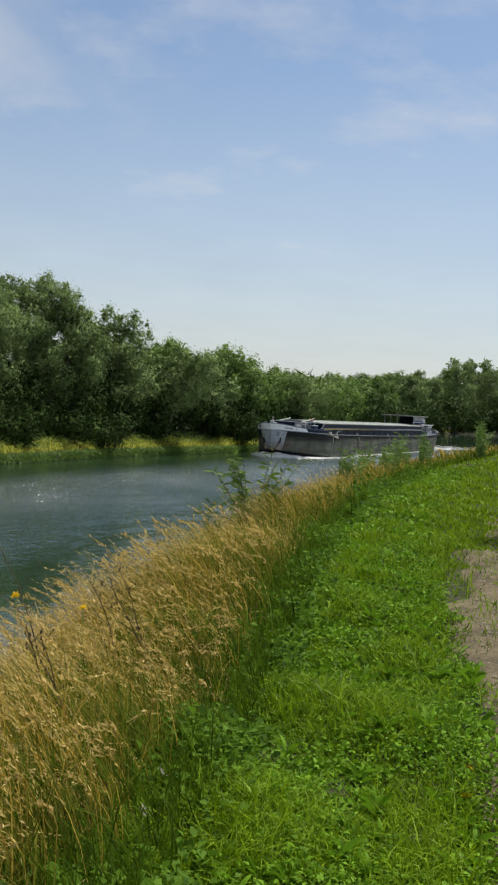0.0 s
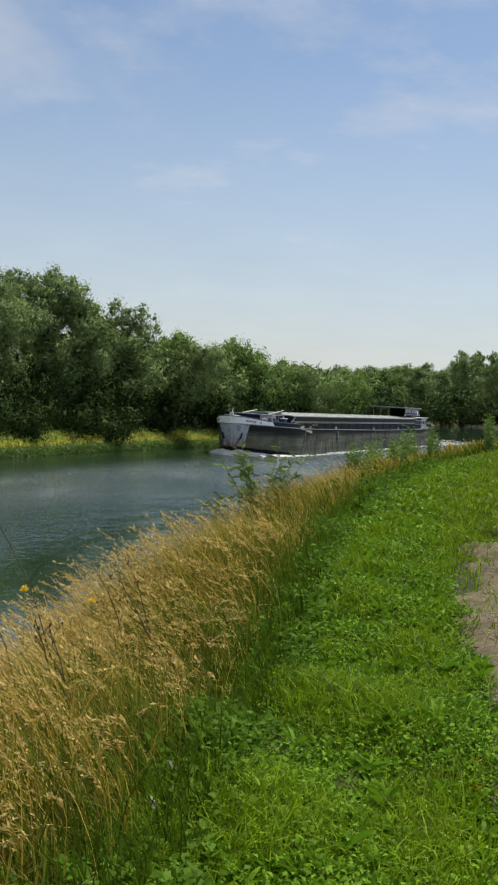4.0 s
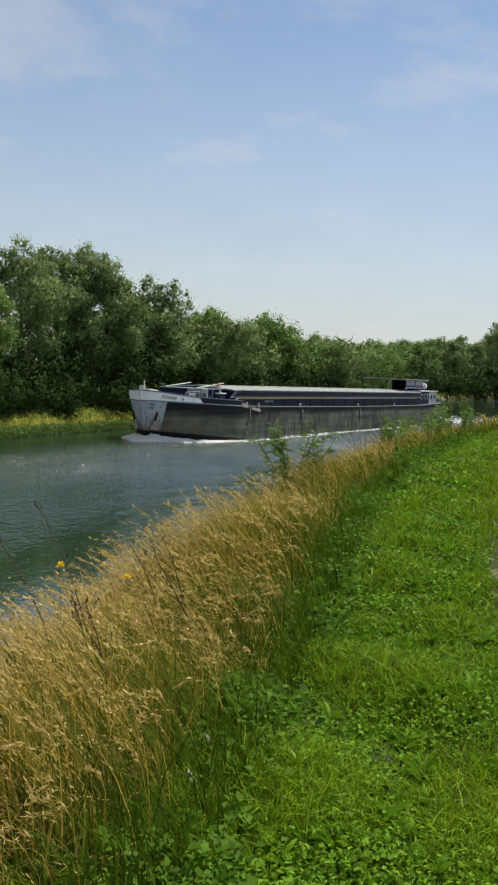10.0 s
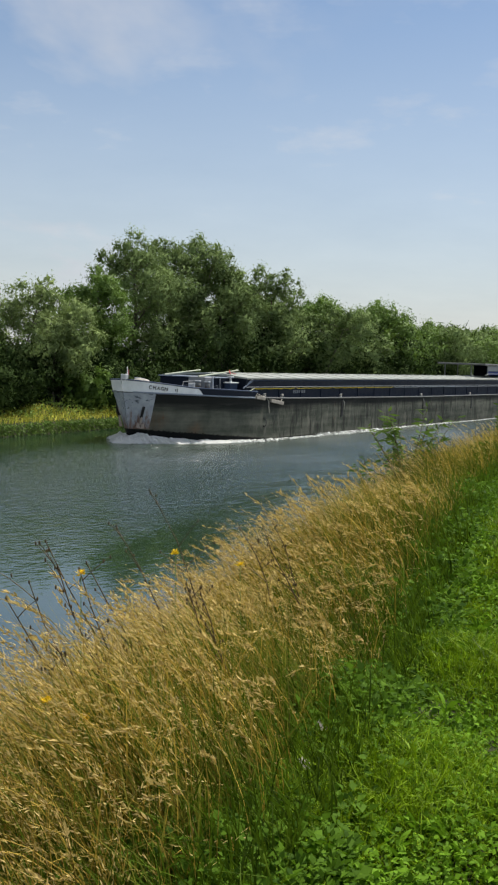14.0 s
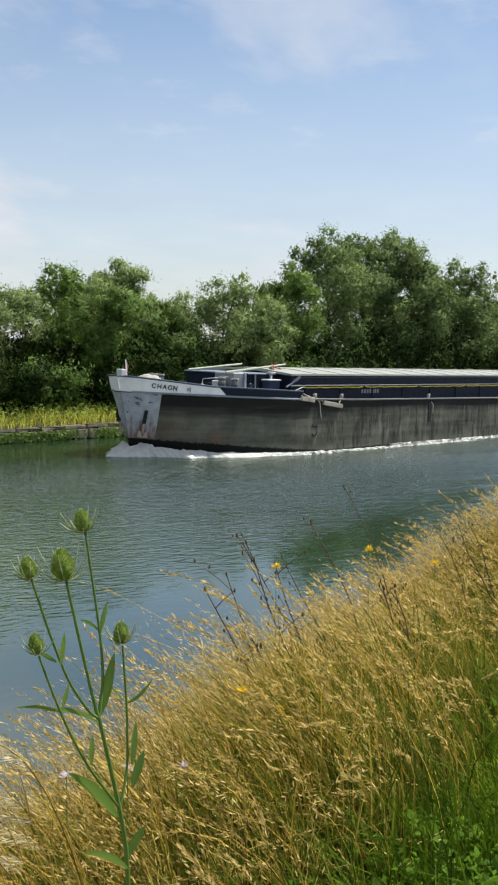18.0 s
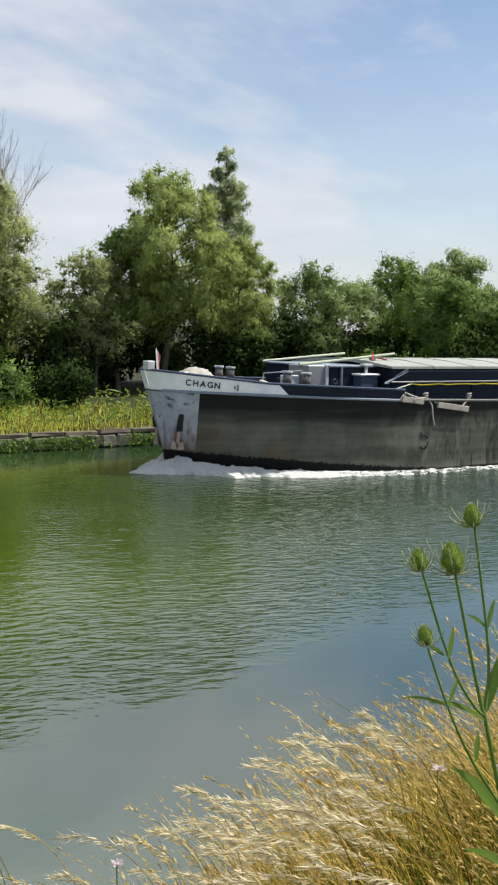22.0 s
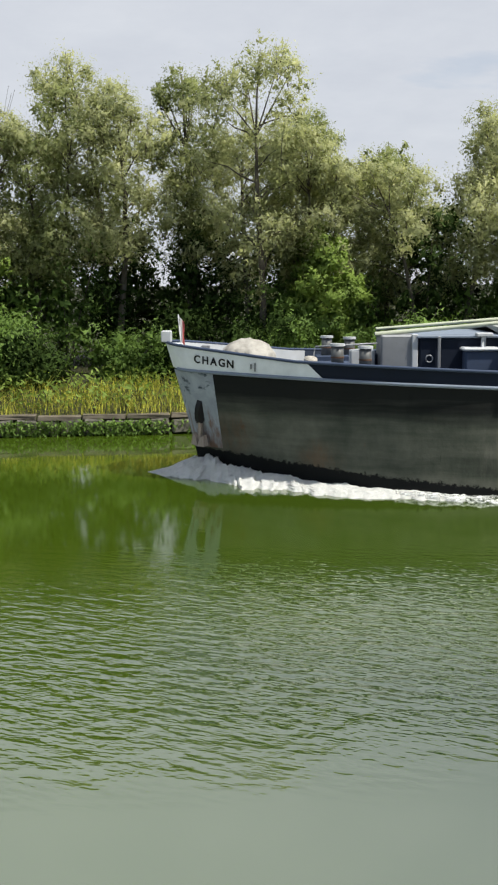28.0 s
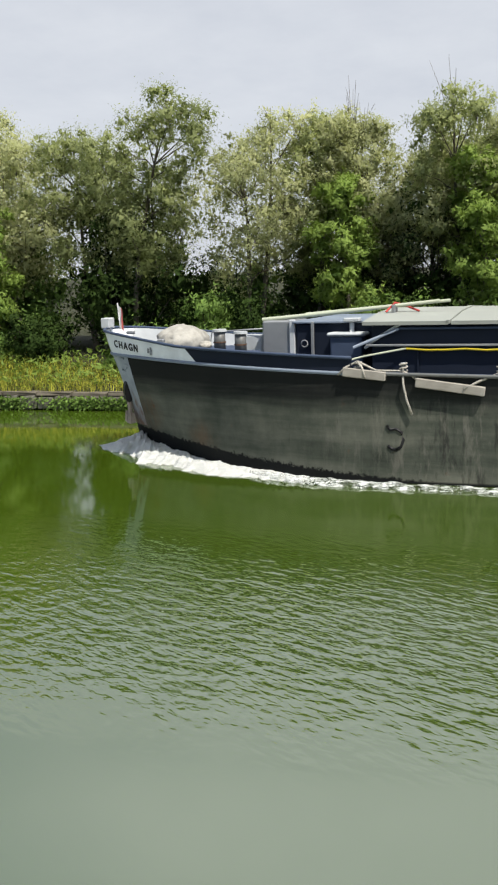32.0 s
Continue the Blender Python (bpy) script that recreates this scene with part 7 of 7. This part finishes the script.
# rosettes of broad weeds in the verge
rr_ = np.random.default_rng(97)
items_ = []
for k in range(330):
    yv_ = 2.8 + 13 * rr_.uniform() ** 1.5
    xv_ = float(edge_x(yv_)) + rr_.uniform(-0.35, 1.6)
    at_ = np.array([xv_, yv_, float(near_z(np.array(xv_), np.array(yv_)))])
    sz_ = rr_.uniform(0.04, 0.085) * (1 + yv_ / 30)
    for j in range(rr_.integers(6, 11)):
        b_ = j * 2.4 + k
        e_ = np.array([math.cos(b_), math.sin(b_), rr_.uniform(0.35, 1.3)]) * sz_ * rr_.uniform(0.7, 1.2)
        items_.append(blade_leaf(at_ + np.array([0, 0, 0.02]), at_ + e_, sz_ * 0.3, sz_ * 0.18, 2000 + k * 12 + j))
v, q = join_arrays(items_)
tagged(part_np("verge_weeds", v, q, M_CLOVER), "low rosettes of broad green weed leaves", "weeds", kind="stuff")


# long arching plumes of grass nearest to the eye
rg = np.random.default_rng(121)
heads_, straws_ = [], []
spots = [(a_, e_, d_) for a_, e_, d_ in zip(rg.uniform(32, 45, 105), rg.uniform(-28, -19.5, 120), rg.uniform(2.2, 3.3, 120)) if e_ < -19.0 - (a_ - 31) * 0.42]
spots += [(58.6, -27.8, 2.5), (54.7, -28.1, 2.5), (52.6, -26.7, 2.5), (54.0, -25.8, 2.5), (51.8, -25.7, 2.55), (52.0, -24.6, 2.55), (50.8, -25.4, 2.55), (48.9, -25.5, 2.6), (45.2, -26.1, 2.6), (45.6, -27.9, 2.6), (49.3, -28.0, 2.6), (56.3, -28.6, 2.5), (47.2, -28.3, 2.6), (50.1, -27.6, 2.55)]
for a_, e_, d_ in spots:
    x, y = polar(a_, d_)
    if a_ > 45:
        x, y = x + SHIFT[0], y + SHIFT[1]
    z = 4.0 + d_ * math.tan(radians(e_))
    left = np.array([-math.cos(radians(a_)), -math.sin(radians(a_)), 0])
    run = rg.uniform(0.16, 0.34)
    tip = np.array([x, y, z])
    zb = float(near_z(np.array(x), np.array(y)))
    base = np.array([x, y, min(zb, z - 0.4)]) - left * run * 1.5 + rg.normal(size=3) * 0.03
    u = np.linspace(0, 1, 14)[:, None]
    knee = np.array([tip[0], tip[1], tip[2] + 0.05]) - left * run * 0.9
    path = (1 - u) ** 2 * base + 2 * u * (1 - u) * knee + u ** 2 * tip
    straws_.append(tube_arrays(path, np.linspace(0.0018, 0.0007, 14), 4))
    n_ = 74
    s_ = 1 - rg.uniform(0, 1, n_) * rg.uniform(0.22, 0.32)
    at_ = np.stack([np.interp(s_, u[:, 0], path[:, c_]) for c_ in range(3)], 1)
    tan_ = path[-1] - path[-4]
    tan_ /= np.linalg.norm(tan_)
    dv = tan_ + rg.normal(size=(n_, 3)) * 0.28 + np.array([0, 0, -0.12])
    dv /= np.linalg.norm(dv, axis=1, keepdims=True)
    ln = rg.uniform(0.018, 0.040, n_)
    heads_.append(leaves(at_ + rg.normal(size=(n_, 3)) * 0.0025, dv, ln, ln * 0.10, rg, 0.1))
v, q = join_arrays(straws_)
tagged(part_np("plume_grass", v, q, M_DRY), "long straw stalks of tall plume grass", "grass", kind="stuff")
v, q = join_arrays(heads_)
tagged(part_np("grass_plumes", v, q, M_PLUME), "pale arching feathery grass plumes", "grass", kind="stuff")


motions()
